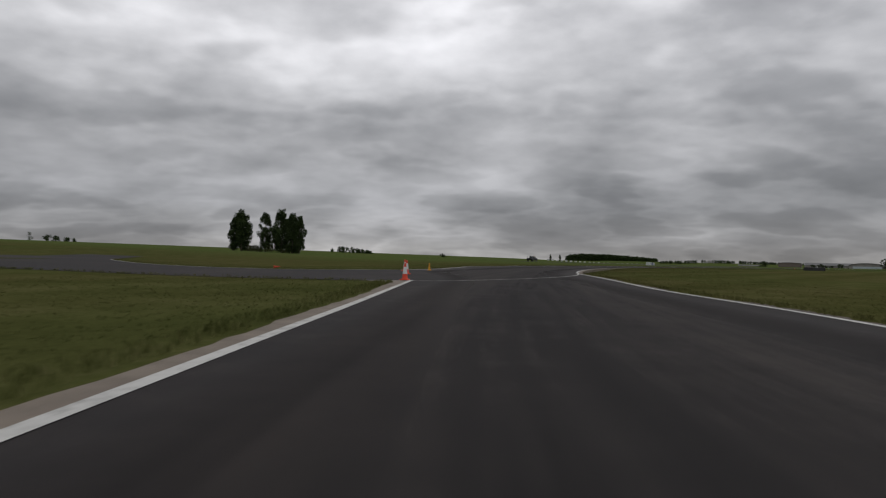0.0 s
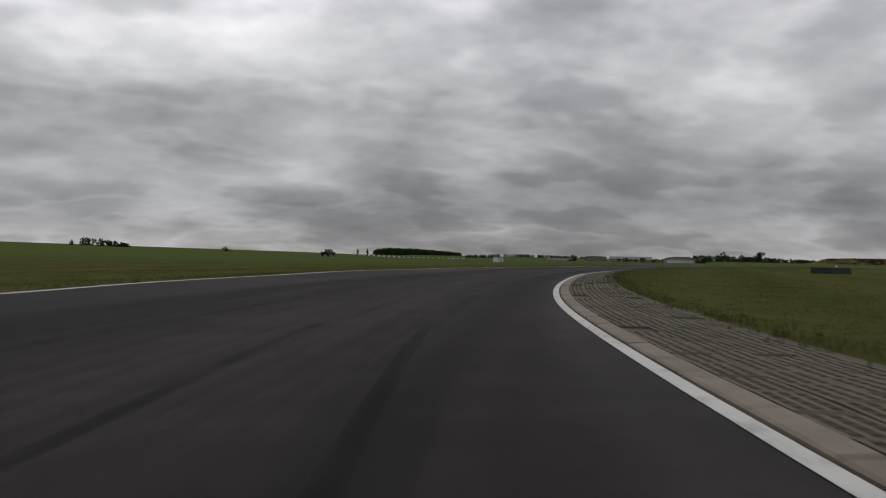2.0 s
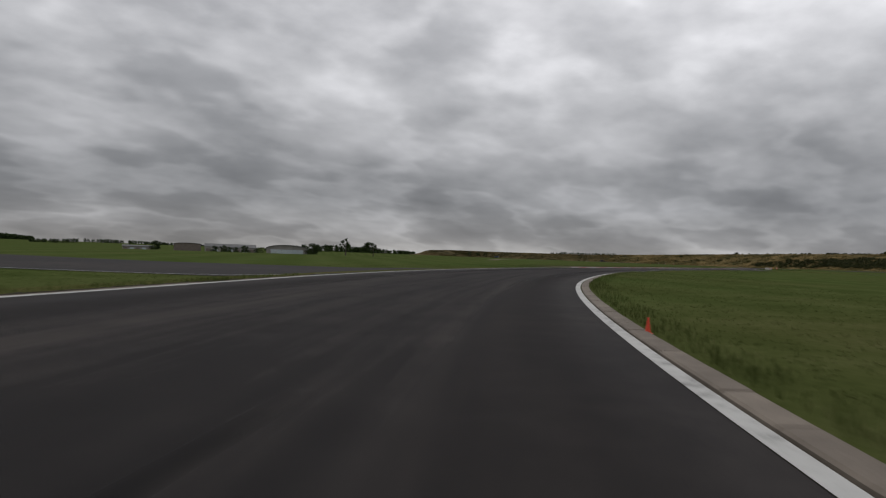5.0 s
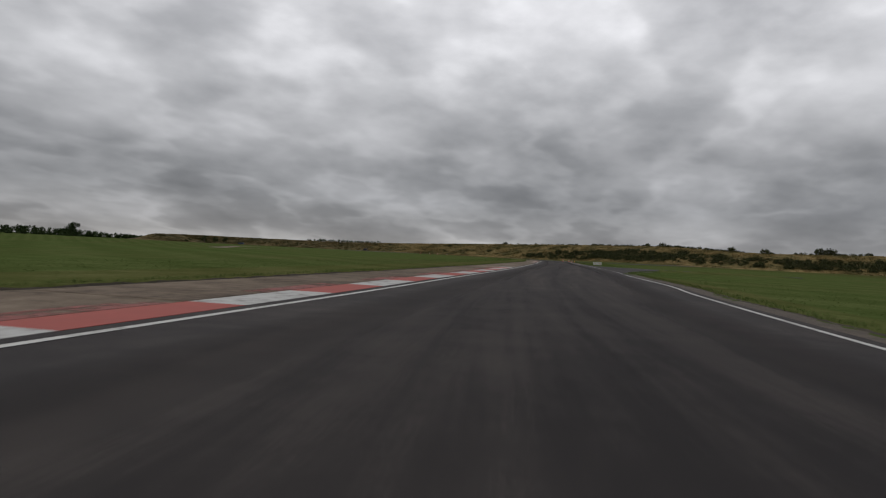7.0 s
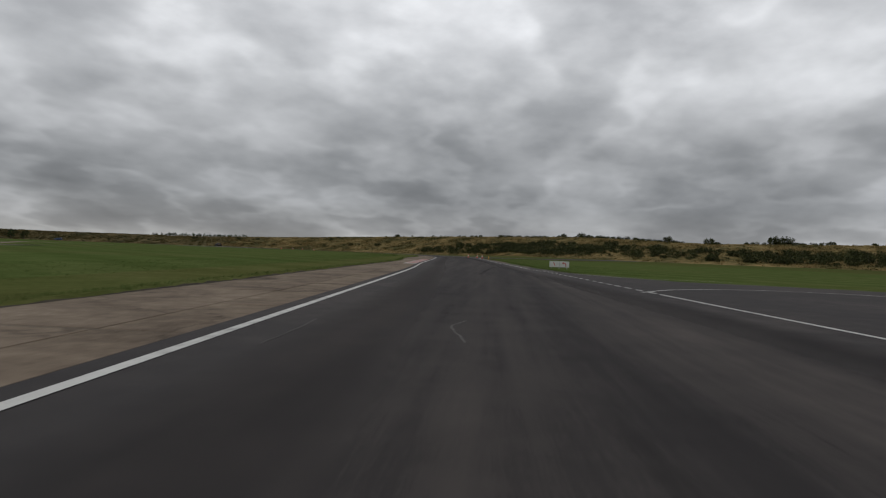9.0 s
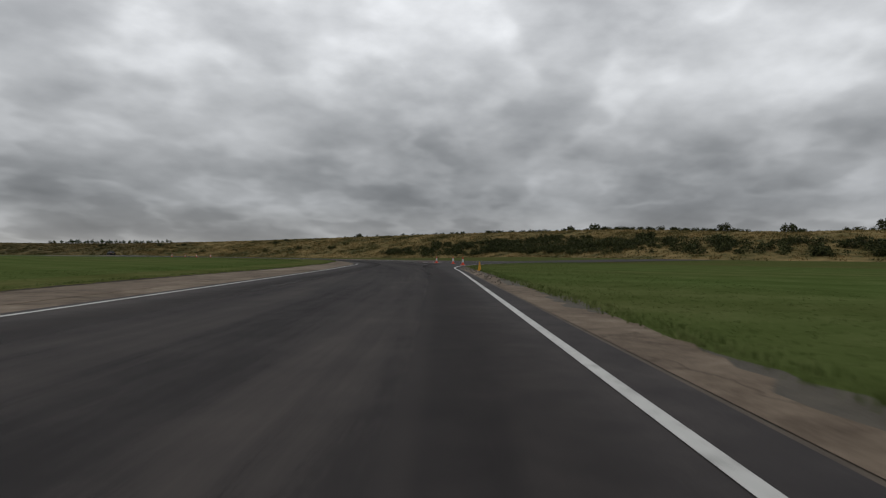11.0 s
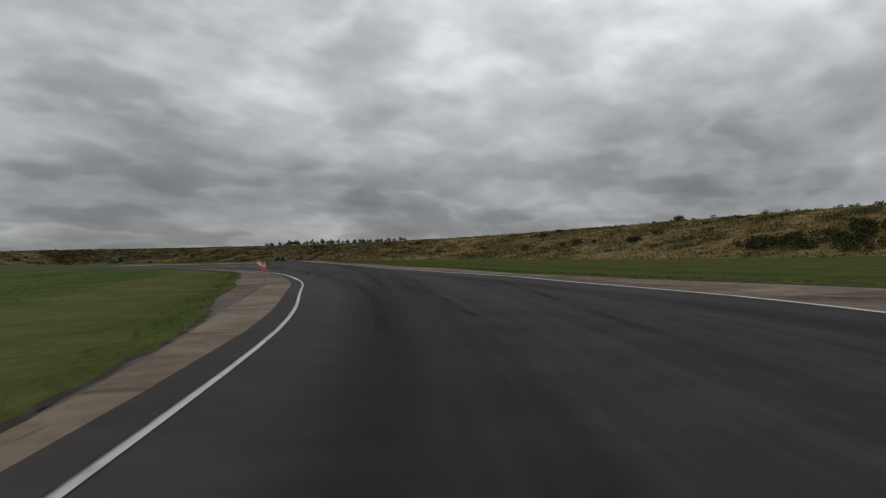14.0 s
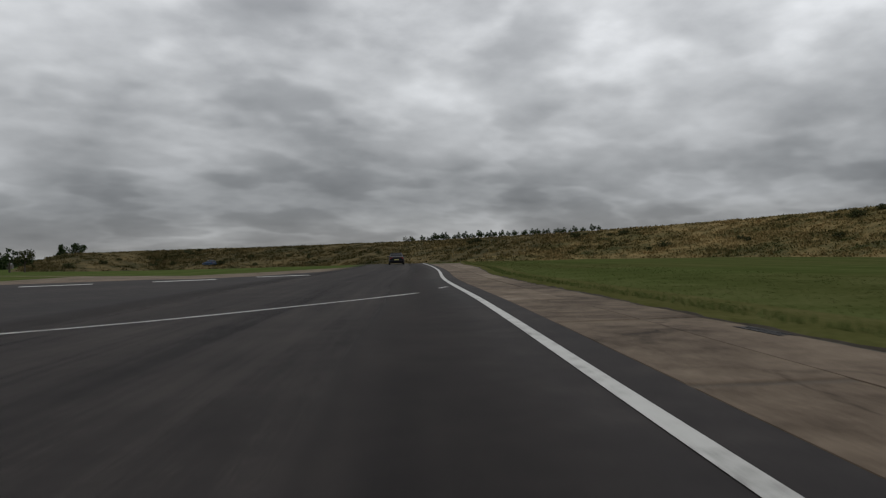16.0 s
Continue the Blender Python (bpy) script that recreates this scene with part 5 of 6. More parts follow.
def leaf_cloud(bm, centres, radii, count, size, rng, squash=1.0):
    """Many small leaf cards scattered through a set of clumps."""
    weights = np.array(radii) ** 2
    picks = rng.choice(len(radii), count, p=weights / weights.sum())
    for k in picks:
        d = rng.normal(0, 1, 3)
        d /= np.linalg.norm(d)
        r = radii[k] * rng.random() ** 0.4
        c = np.array(centres[k]) + d * r * np.array([1, 1, squash])
        s = size * rng.uniform(0.6, 1.3)
        u = rng.normal(0, 1, 3)
        u /= np.linalg.norm(u)
        w = np.cross(u, rng.normal(0, 1, 3))
        w /= np.linalg.norm(w) + 1e-9
        a_, b_, c_, d_ = c - u * s * 0.5, c + w * s * 0.32, c + u * s * 0.5, c - w * s * 0.32
        bm.faces.new([bm.verts.new(v) for v in (a_, b_, c_, d_)])


def limb(bm, a_, b_, r0, r1, n=6):
    a_, b_ = Vector(a_), Vector(b_)
    q = (b_ - a_).to_track_quat("Z", "Y")
    rings = []
    for t, r in ((0, r0), (0.5, (r0 + r1) * 0.52), (1, r1)):
        c = a_.lerp(b_, t)
        rings.append([tuple(c + q @ Vector((r * math.cos(2 * math.pi * i / n), r * math.sin(2 * math.pi * i / n), 0))) for i in range(n)])
    ring_loft(bm, rings)


def poplar(seed, height, spread, label, bare=0.1):
    """A columnar poplar: tapered trunk, steep limbs and a ragged crown of small leaves."""
    rng = np.random.default_rng(seed)
    tree = tagged(new("tree"), label, "tree", "clump of poplars")
    bm = bmesh.new()
    limb(bm, (0, 0, -0.2), (0.1, 0, height * 0.45), spread * 0.09, spread * 0.05, 8)
    limb(bm, (0.1, 0, height * 0.44), (0, 0.1, height * 0.92), spread * 0.05, 0.02, 6)
    centres, radii = [], []
    for k in range(70):
        z = height * (bare + (1 - bare) * rng.random() ** 0.9)
        u = (z / height - bare) / (1 - bare)
        env = spread * (0.30 + 0.70 * math.sin(math.pi * min(1, u * 0.86 + 0.16)) ** 0.8)
        ang, r = rng.uniform(0, 2 * math.pi), env * rng.random() ** 0.5
        c = (r * math.cos(ang), r * math.sin(ang), z)
        centres.append(c)
        radii.append(rng.uniform(0.26, 0.44) * spread * (1.15 - 0.45 * u))
        if k % 3 == 0:
            limb(bm, (0, 0, max(0.4, z - r * 1.6)), c, spread * 0.02, 0.015, 5)
    part("trunk", bm, BARK, tree)
    bm = bmesh.new()
    leaf_cloud(bm, centres, radii, 7500, max(0.34, spread * 0.16), rng, 1.5)
    part("crown", bm, LEAF, tree)
    return tree


def broad_tree(name, seed, height, spread, label, category, group, leaves=900, mat=None, low=0.25, leaf=0.3):
    rng = np.random.default_rng(seed)
    tree = tagged(new(name), label, category, group)
    bm = bmesh.new()
    limb(bm, (0, 0, -0.2), (0.05, 0, height * 0.5), height * 0.035, height * 0.02)
    centres, radii = [], []
    for k in range(30):
        ang, r = rng.uniform(0, 2 * math.pi), spread * rng.random() ** 0.55
        z = height * (low + (0.92 - low) * rng.random()) * (1 - 0.25 * r / spread)
        centres.append((r * math.cos(ang), r * math.sin(ang), z))
        radii.append(rng.uniform(0.22, 0.42) * spread)
        if k % 4 == 0:
            limb(bm, (0, 0, z * 0.5), centres[-1], height * 0.014, 0.01, 4)
    part("trunk", bm, BARK, tree)
    bm = bmesh.new()
    leaf_cloud(bm, centres, radii, leaves, leaf, rng, 0.85)
    part("crown", bm, mat or LEAF, tree)
    return tree


def put(ob, x, y, z=None, turn=0.0, size=1.0):
    ob.matrix_basis = pose(x, y, float(rise(x, y)) if z is None else z, 0, 0, turn) @ Matrix.Diagonal((size, size, size, 1))
    return ob


def copy_at(ob, x, y, z=None, turn=0.0, size=1.0):
    c = copy_thing(ob, Matrix())
    return put(c, x, y, z, turn, size)


put(poplar(1, 12.2, 3.1, "tall dark green poplar with a full pointed crown"), -91.3, 192.5)
put(poplar(2, 10.0, 1.6, "slim poplar leaning beside a taller one"), -93.6, 192.0, None, 40)
put(poplar(3, 12.4, 2.9, "broad dark poplar with a domed crown in a clump"), -77.4, 190.5)
put(poplar(4, 11.6, 2.1, "slim pale poplar at the edge of a clump"), -82.6, 190.4, None, 80)
slim = put(poplar(5, 11.6, 2.0, "slim poplar with sparse foliage in a clump"), -72.6, 187.0, None, 10)
put(poplar(6, 10.8, 1.8, "small poplar with an open crown at the end of a clump"), -70.2, 186.5, None, 140)
put(poplar(7, 11.6, 2.6, "dark poplar behind the clump"), -75.0, 193.0, None, 200)
under = broad_tree("bush", 30, 2.2, 1.3, "low scrubby bush under the poplars", "bush", "scrub under the poplars", 500, SHRUB, 0.1, 0.3)
put(under, -86, 191)
for k, (x, y) in enumerate(((-84.5, 190), (-87.5, 191.5), (-88.8, 192.5), (-80.5, 189), (-75.5, 188), (-94.5, 193))):
    copy_at(under, x, y, None, k * 50, 0.7 + 0.12 * (k % 4))


# ---------------------------------------------------------------- embankment
CREST = [(440, 20, 9.6), (436, 90, 9.0), (430, 140, 8.5), (427, 170, 7.9), (428, 188, 7.5), (440, 206, 8.2), (462, 225, 9.5), (484, 245, 10.4), (498, 265, 10.4), (505, 300, 9.9), (513, 340, 9.1), (518, 370, 8.4), (514, 410, 7.0), (500, 442, 5.9), (484, 462, 5.2), (470, 495, 5.0), (448, 525, 4.9), (437, 545, 5.05), (428, 553, 5.05), (418, 555, 4.9), (408, 553, 4.6), (401, 552, 4.5), (396, 552, 4.0), (391.5, 552, 2.8), (387.5, 552, 1.1), (384, 552, -0.1)]
crest_line = curve_points(CREST, 2.5)
bank_width = np.interp(crest_line[:, 1], [20, 230, 300, 370, 405, 480, 530, 552], [46, 44, 42, 44, 34, 32, 33, 40])


def bank_profile(u):
    """Share of the height at u across the bank: 0 the foot, 1 the crest."""
    return np.interp(u, [0, 0.06, 0.2, 0.5, 0.8, 1.0], [0, 0.03, 0.16, 0.49, 0.83, 1.0])


def build_bank():
    rng = np.random.default_rng(12)
    n = len(crest_line)
    us = np.r_[np.linspace(0, 1, 21), 1.06, 1.5]
    rows = []
    wob = np.convolve(rng.normal(0, 1, n + 30), np.ones(15) / 15, "same")[15 : n + 15]
    for u in us:
        p = offset_line(crest_line, bank_width * (1 - u) + 1.2 * wob * (u < 0.9))
        z = crest_line[:, 2] * (bank_profile(u) if u <= 1 else np.interp(u, [1, 1.06, 1.5], [1, 0.98, -0.3])) + rise(p[:, 0], p[:, 1]) * max(0.0, 1 - u)
        bump = np.array([noise.noise((x * 0.25, y * 0.25, u * 3)) * 0.35 + noise.noise((x * 0.9, y * 0.9, u * 9)) * 0.14 for x, y in p]) * min(1.0, u * 4) * (u <= 1.2)
        rows.append(np.column_stack([p, z + bump - (0.05 if u == 0 else 0)]))
    v = np.vstack(rows)
    f = [(k * n + i, (k + 1) * n + i, (k + 1) * n + i + 1, k * n + i + 1) for k in range(len(us) - 1) for i in range(n - 1)]
    ob = mesh_object("embankment", v, [t[::-1] for t in f], [STRAW, OLIVE_STRAW])
    for poly in ob.data.polygons:
        poly.use_smooth = True
        poly.material_index = int(poly.center.y + 14 * noise.noise(poly.center * 0.2) > 440)
    tagged(ob, "long earth embankment under rough straw-coloured grass", "embankment", kind="structure")
    # rough grass standing on it
    m = 46000
    i, u = rng.integers(0, n - 1, m), rng.random(m) ** 0.8
    p = offset_line(crest_line, 0)
    t = np.gradient(crest_line[:, :2], axis=0)
    t /= np.linalg.norm(t, axis=1)[:, None]
    nrm = np.stack([-t[:, 1], t[:, 0]], 1)
    q = p[i] + nrm[i] * (bank_width[i] * (1 - u))[:, None] + t[i] * rng.uniform(-1.3, 1.3, m)[:, None]
    z = crest_line[i, 2] * bank_profile(u) - 0.12 + rise(q[:, 0], q[:, 1]) * (1 - u)
    h = rng.uniform(0.2, 0.58, m)
    olive = q[:, 1] + rng.normal(0, 22, m) > 440
    for pick, mat, label in ((~olive, STRAW_BLADE, "dry uncut straw-coloured grass on the embankment"), (olive, OLIVE_STRAW_BLADE, "rough olive-brown grass on the end of the embankment")):
        grass = blades("rough_grass", q[pick, 0], q[pick, 1], z[pick], h[pick], np.full(int(pick.sum()), 0.26), mat, 14, per=5, spread=0.45, lean=1.3)
        tagged(grass, label, "grass", kind="stuff")


build_bank()


def on_bank(s, u):
    """A place on the bank: s is the distance along the crest over 50 m, u runs from the foot to the crest."""
    k = np.clip(s * 20, 0, len(crest_line) - 1)
    i = int(min(k, len(crest_line) - 2))
    p = crest_line[i] * (1 - k + i) + crest_line[i + 1] * (k - i)
    t = crest_line[i + 1, :2] - crest_line[i, :2]
    t /= np.linalg.norm(t)
    q = p[:2] + np.array([-t[1], t[0]]) * bank_width[i] * (1 - u)
    return q[0], q[1], p[2] * float(bank_profile(min(u, 1))) - 0.1 + float(rise(*q)) * max(0.0, 1 - u)


shrubs = [broad_tree("shrub", 50 + k, 1.6 + 0.25 * k, 1.5 + 0.15 * k, "dark green thorny shrub growing on the grassy embankment", "shrub", "shrubs on the embankment", 620, SHRUB, 0.05, 0.36) for k in range(4)]
rng_s = random.Random(21)
first_used = set()


def place_shrub(kind, s, u, size):
    x, y, z = on_bank(s, u)
    if kind not in first_used:
        first_used.add(kind)
        return put(shrubs[kind], x, y, z, rng_s.uniform(0, 360), size)
    return copy_at(shrubs[kind], x, y, z, rng_s.uniform(0, 360), size)


# the dark thicket along the lower half of the slope
def thicket_span(s):
    """Lower and upper limits of the thicket across the bank; it tapers out to the north."""
    top = float(np.interp(s, [0.4, 2.4, 3.6, 4.6, 5.6, 6.3, 6.6], [0.5, 0.52, 0.6, 0.62, 0.58, 0.4, 0.3]))
    return 0.16 + 0.04 * math.sin(s * 4), top + 0.05 * math.sin(s * 5.3 + 1)


for k in range(130):
    s = rng_s.uniform(2.3, 6.4) if k < 105 else rng_s.uniform(0.5, 2.3)
    place_shrub(k % 4, s, rng_s.uniform(*thicket_span(s)), rng_s.uniform(0.75, 1.35))
# low scrub that closes the gaps of the thicket
scrub_rng = np.random.default_rng(77)
centres, radii = [], []
for k in range(1250):
    s = scrub_rng.uniform(2.3, 6.5) if k < 1000 else scrub_rng.uniform(0.4, 2.3)
    x, y, z = on_bank(s, scrub_rng.uniform(*thicket_span(s)))
    centres.append((x, y, z + scrub_rng.uniform(0.1, 0.9)))
    radii.append(scrub_rng.uniform(0.6, 1.7))
bm = bmesh.new()
leaf_cloud(bm, centres, radii, 90000, 0.42, scrub_rng, 0.6)
tagged(part("scrub", bm, SHRUB, None), "dense low olive scrub in a band along the embankment", "scrub", kind="stuff")
# an uneven hedge along the crest
centres, radii = [], []
for k in range(420):
    s = scrub_rng.uniform(0.4, 7.4)
    if math.sin(s * 7.0) + 0.7 * math.sin(s * 17.0 + 1) < -0.55 or scrub_rng.random() < max(0.0, (s - 5.4) / 2.4):
        continue
    x, y, z = on_bank(s, scrub_rng.uniform(0.985, 1.02))
    r = scrub_rng.uniform(0.35, 0.95)
    centres.append((x, y, z + 0.4 * r))
    radii.append(r)
bm = bmesh.new()
leaf_cloud(bm, centres, radii, 16000, 0.34, scrub_rng, 0.8)
tagged(part("hedge", bm, SHRUB, None), "low broken hedge along the crest of the embankment", "hedge", kind="stuff")
# bushes along the crest and strays on the face
for k in range(30):
    place_shrub(k % 4, rng_s.uniform(0.6, 6.6), rng_s.uniform(0.98, 1.02), rng_s.uniform(0.35, 0.75))
for k in range(44):
    place_shrub(k % 4, rng_s.uniform(6.4, 12.4), rng_s.uniform(0.15, 0.98), rng_s.uniform(0.3, 0.8))
for s, size in ((3.75, 1.15), (3.4, 1.1), (2.95, 1.5), (2.88, 1.4), (4.95, 1.1), (5.2, 0.9), (7.2, 0.8)):
    place_shrub(2, s, 1.01, size)

sapling = broad_tree("sapling", 70, 2.3, 0.75, "young dark tree in the planted row along the crest", "tree", "sapling row on the embankment", 260, LEAF, 0.2, 0.3)
for k in range(42):
    s = 9.1 + 0.95 * (k + rng_s.uniform(-0.6, 0.6)) / 42
    x, y, z = on_bank(s, 1.02)
    (put if k == 0 else copy_at)(sapling, x, y, z, rng_s.uniform(0, 360), rng_s.uniform(0.45, 1.1))


# ---------------------------------------------------------------- things beside the track
def traffic_cone(label, height=0.72, sleeve=True, body_mat=None, group="traffic cones"):
    """A moulded cone on a square foot, with an open tip and, on road cones, a white sleeve."""
    body_mat = body_mat or CONE
    cone = tagged(new("traffic_cone"), label, "traffic cone", group)
    foot = height * 0.27
    bm = bmesh.new()
    sq = lambda r, z: [(r * c, r * s, z) for c, s in ((-1, -0.72), (-0.72, -1), (0.72, -1), (1, -0.72), (1, 0.72), (0.72, 1), (-0.72, 1), (-1, 0.72))]
    ring_loft(bm, [sq(foot, 0), sq(foot, height * 0.045), sq(foot * 0.93, height * 0.07)])
    part("foot", bm, body_mat, cone)
    def radius(z):
        return np.interp(z / height, [0.05, 0.12, 1.0], [foot * 0.78, foot * 0.62, foot * 0.19])
    bm = bmesh.new()
    zs = [0.06, 0.09, 0.13, 0.3, 0.5, 0.7, 0.9, 0.985, 1.0]
    rings = [circle(float(radius(z * height)), z * height, 18) for z in zs] + [circle(foot * 0.15, height, 18), circle(foot * 0.13, height * 0.9, 18)]
    ring_loft(bm, rings)
    part("body", bm, body_mat, cone, smooth=True)
    if sleeve:
        bm = bmesh.new()
        ring_loft(bm, [circle(float(radius(z * height)) + 0.004, z * height, 18) for z in (0.36, 0.5, 0.78)], cap=False)
        part("sleeve", bm, SLEEVE, cone, "white reflective sleeve", smooth=True)
    return cone


cone = traffic_cone("orange traffic cone with a white sleeve on the asphalt")
cone_places = [(-5.1, 25.05), (-6.7, 33.3), (-8.2, 40.2), (302.2, 239.3), (311.5, 243.1), (316.3, 246.6), (367.75, 317.5), (371.7, 324.4), (375.3, 330.6), (379.9, 338.4)]
for k, (x, y) in enumerate(cone_places):
    (put if k == 0 else copy_at)(cone, x, y, 0.021, 17 * k, 0.92 if k in (0, 6, 7, 8, 9) else 1.0)
small = traffic_cone("small plain yellow cone standing at the track edge", 0.5, False, YELLOW, "yellow marker cones")
put(small, -7.3, 44.1, 0.021)
copy_at(small, 281.9, 232.35, 0.02, 20, 1.1)
orange = traffic_cone("small faded orange marker cone in the grass edge", 0.22, False, CONE, "orange marker cones")
put(orange, 52.25, 143.3, 0.01, 30)
fallen = copy_at(orange, -16.5, 39.6, 0.02, 0)
fallen.matrix_basis = pose(-16.5, 39.5, 0.08, 0, 82, 40) @ Matrix.Diagonal((1.75, 1.75, 1.75, 1))
fallen["label"] = "orange marker cone knocked over at the road edge"


def torus_ring(bm, r, t, z, n=18, m=8):
    rings = []
    for i in range(n):
        a_ = 2 * math.pi * i / n
        rings.append([((r + t * math.cos(2 * math.pi * j / m)) * math.cos(a_), (r + t * math.cos(2 * math.pi * j / m)) * math.sin(a_), z + t * 0.95 * math.sin(2 * math.pi * j / m)) for j in range(m)])
    rows = [[bm.verts.new(p) for p in ring] for ring in rings]
    for i in range(n):
        for j in range(m):
            bm.faces.new((rows[i][j], rows[(i + 1) % n][j], rows[(i + 1) % n][(j + 1) % m], rows[i][(j + 1) % m]))


def tyre_barrier():
    wall = tagged(new("tyre_barrier"), "low barrier of stacked black tyres faced with rubber belt", "tyre barrier")
    bm = bmesh.new()
    torus_ring(bm, 0.2, 0.095, 0.1)
    first = part("tyre", bm, RUBBER, wall, smooth=True)
    rng = random.Random(4)
    k = 0
    for row in range(2):
        for i in range(5):
            for level in range(3):
                ob = first if k == 0 else first.copy()
                if k:
                    scene.collection.objects.link(ob)
                ob.matrix_basis = pose(0.32 + i * 0.6 + rng.uniform(-0.02, 0.02), row * 0.6, level * 0.19 + 0.0, 0, 0, rng.uniform(0, 360))
                k += 1
    for i in range(2):
        bm = bmesh.new()
        x0, x1 = -0.02 + i * 1.52, 1.48 + i * 1.52
        ring_loft(bm, [[(x0, -0.34, 0.03), (x1, -0.34 - 0.03 * i, 0.03), (x1, -0.31 - 0.03 * i, 0.03), (x0, -0.31, 0.03)], [(x0, -0.35, 0.54), (x1, -0.35 - 0.03 * i, 0.53), (x1, -0.32 - 0.03 * i, 0.53), (x0, -0.32, 0.54)]])
        part("belt", bm, RUBBER, wall, "black rubber conveyor belt facing")
    bm = bmesh.new()
    ring_loft(bm, [circle(0.05, 0.5, 8, 1.9, 0.2), circle(0.05, 0.72, 8, 1.9, 0.2), circle(0.02, 0.76, 8, 1.9, 0.2)])
    part("post", bm, SLEEVE, wall, "short white marker post")
    return wall


put(tyre_barrier(), 44.0, 116.4, 0.0, -44)

WRAP = surface("white_wrap", (0.42, 0.44, 0.47), (0.66, 0.68, 0.7), scale=3, fine=25, rough=(0.3, 0.55), bump=0.2, world=False)
BLUE_WRAP = surface("blue_wrap", (0.02, 0.035, 0.16), (0.05, 0.075, 0.28), scale=3, fine=25, rough=(0.35, 0.55), bump=0.2, world=False)


def barrier_block(mat, label, size, levels=2):
    """Stacked wrapped foam blocks, held by straps."""
    stack = tagged(new("barrier_block"), label, "crash barrier", "stack of barrier blocks")
    rng = random.Random(int(size[0] * 100))
    h = size[2] / levels
    for k in range(levels):
        bm = bmesh.new()
        box(bm, (size[0] * rng.uniform(0.96, 1), size[1] * rng.uniform(0.96, 1), h * 0.98), (rng.uniform(-0.015, 0.015), rng.uniform(-0.015, 0.015), h * (k + 0.5)), 0, 0.05)
        part("block", bm, mat, stack)
    bm = bmesh.new()
    box(bm, (0.05, size[1] + 0.03, size[2] + 0.02), (size[0] * 0.22, 0, size[2] / 2), 0, 0.008)
    part("strap", bm, RUBBER, stack, "dark webbing strap")
    return stack


bx, by = np.array([26.4, 165.6]), np.array([29.6, 173.5])
along = (by - bx) / np.linalg.norm(by - bx)
turn_b = math.degrees(math.atan2(along[1], along[0]))
pos_b = 0.0
face = np.array([along[1], -along[0]])
blocks = [(WRAP, "white plastic-wrapped barrier blocks stacked on the grass", (1.5, 1.05, 0.98), 0.8), (WRAP, "white plastic-wrapped barrier blocks stacked on the grass", (1.5, 1.05, 0.98), 2.35), (BLUE_WRAP, "dark blue wrapped barrier block in a white stack", (0.35, 1.0, 0.94), 3.3), (WRAP, "narrow white wrapped barrier block in the stack", (1.1, 1.0, 0.94), 4.05), (BLUE_WRAP, "dark blue wrapped barrier block in a white stack", (1.2, 1.0, 0.9), 5.25), (WRAP, "white plastic-wrapped barrier blocks stacked on the grass", (2.4, 1.0, 0.92), 7.1)]
for mat, label, size, d in blocks:
    c = bx + along * (0.98 + 0.77 * d)
    put(barrier_block(mat, label, size), c[0], c[1], 0.0, turn_b, 0.77)


SIGN_WHITE = surface("sign_white", (0.52, 0.52, 0.5), (0.66, 0.66, 0.64), scale=4, fine=30, rough=(0.5, 0.7), bump=0.02, world=False)
SIGN_RED = plain("sign_red", (0.42, 0.045, 0.03), 0.5)
STEEL = surface("galvanised_steel", (0.25, 0.26, 0.27), (0.42, 0.43, 0.44), scale=6, fine=40, rough=(0.4, 0.6), metal=0.7, bump=0.05, world=False)


def corner_sign():
    """Two low boards side by side: a red slash and a red arrow that turns to the left."""
    sign = tagged(new("track_sign"), "low white double board with a red slash and left-turn arrow", "sign")
    for k, y in enumerate((0.385, -0.385)):
        bm = bmesh.new()
        box(bm, (0.03, 0.74, 0.46), (0, y, 0.36), 0, 0.008)
        board = part("board", bm, SIGN_WHITE, sign)
        bm = bmesh.new()
        if k == 0:
            ring_loft(bm, [[(x, y + 0.09, 0.5), (x, y + 0.03, 0.5), (x, y - 0.10, 0.22), (x, y - 0.04, 0.22)] for x in (-0.016, -0.02)])
        else:
            path = [(y - 0.12, 0.2), (y - 0.12, 0.36), (y - 0.08, 0.43), (y + 0.0, 0.46), (y + 0.06, 0.46)]
            for (y0, z0), (y1, z1) in zip(path, path[1:]):
                d = Vector((0, y1 - y0, z1 - z0)).normalized()
                s = Vector((0, -d.z, d.y)) * 0.032
                a_, b_ = Vector((0, y0, z0)) - d * 0.01, Vector((0, y1, z1)) + d * 0.01
                ring_loft(bm, [[tuple(p + Vector((x, 0, 0))) for p in (a_ + s, a_ - s, b_ - s, b_ + s)] for x in (-0.016, -0.02)])
            ring_loft(bm, [[(x, y + 0.05, 0.55), (x, y + 0.05, 0.37), (x, y + 0.19, 0.46)] for x in (-0.016, -0.0205)])
        part("marking", bm, SIGN_RED, board, "red painted direction mark")
    for y in (0.6, 0.0, -0.6):
        bm = bmesh.new()
        box(bm, (0.04, 0.05, 0.6), (0.037, y, 0.28), 0, 0.006)
        box(bm, (0.3, 0.06, 0.03), (0.1, y, 0.015), 0, 0.006)
        part("leg", bm, STEEL, sign, "grey steel leg")
    return sign


put(corner_sign(), 223.0, 210.5, 0.0, 10)

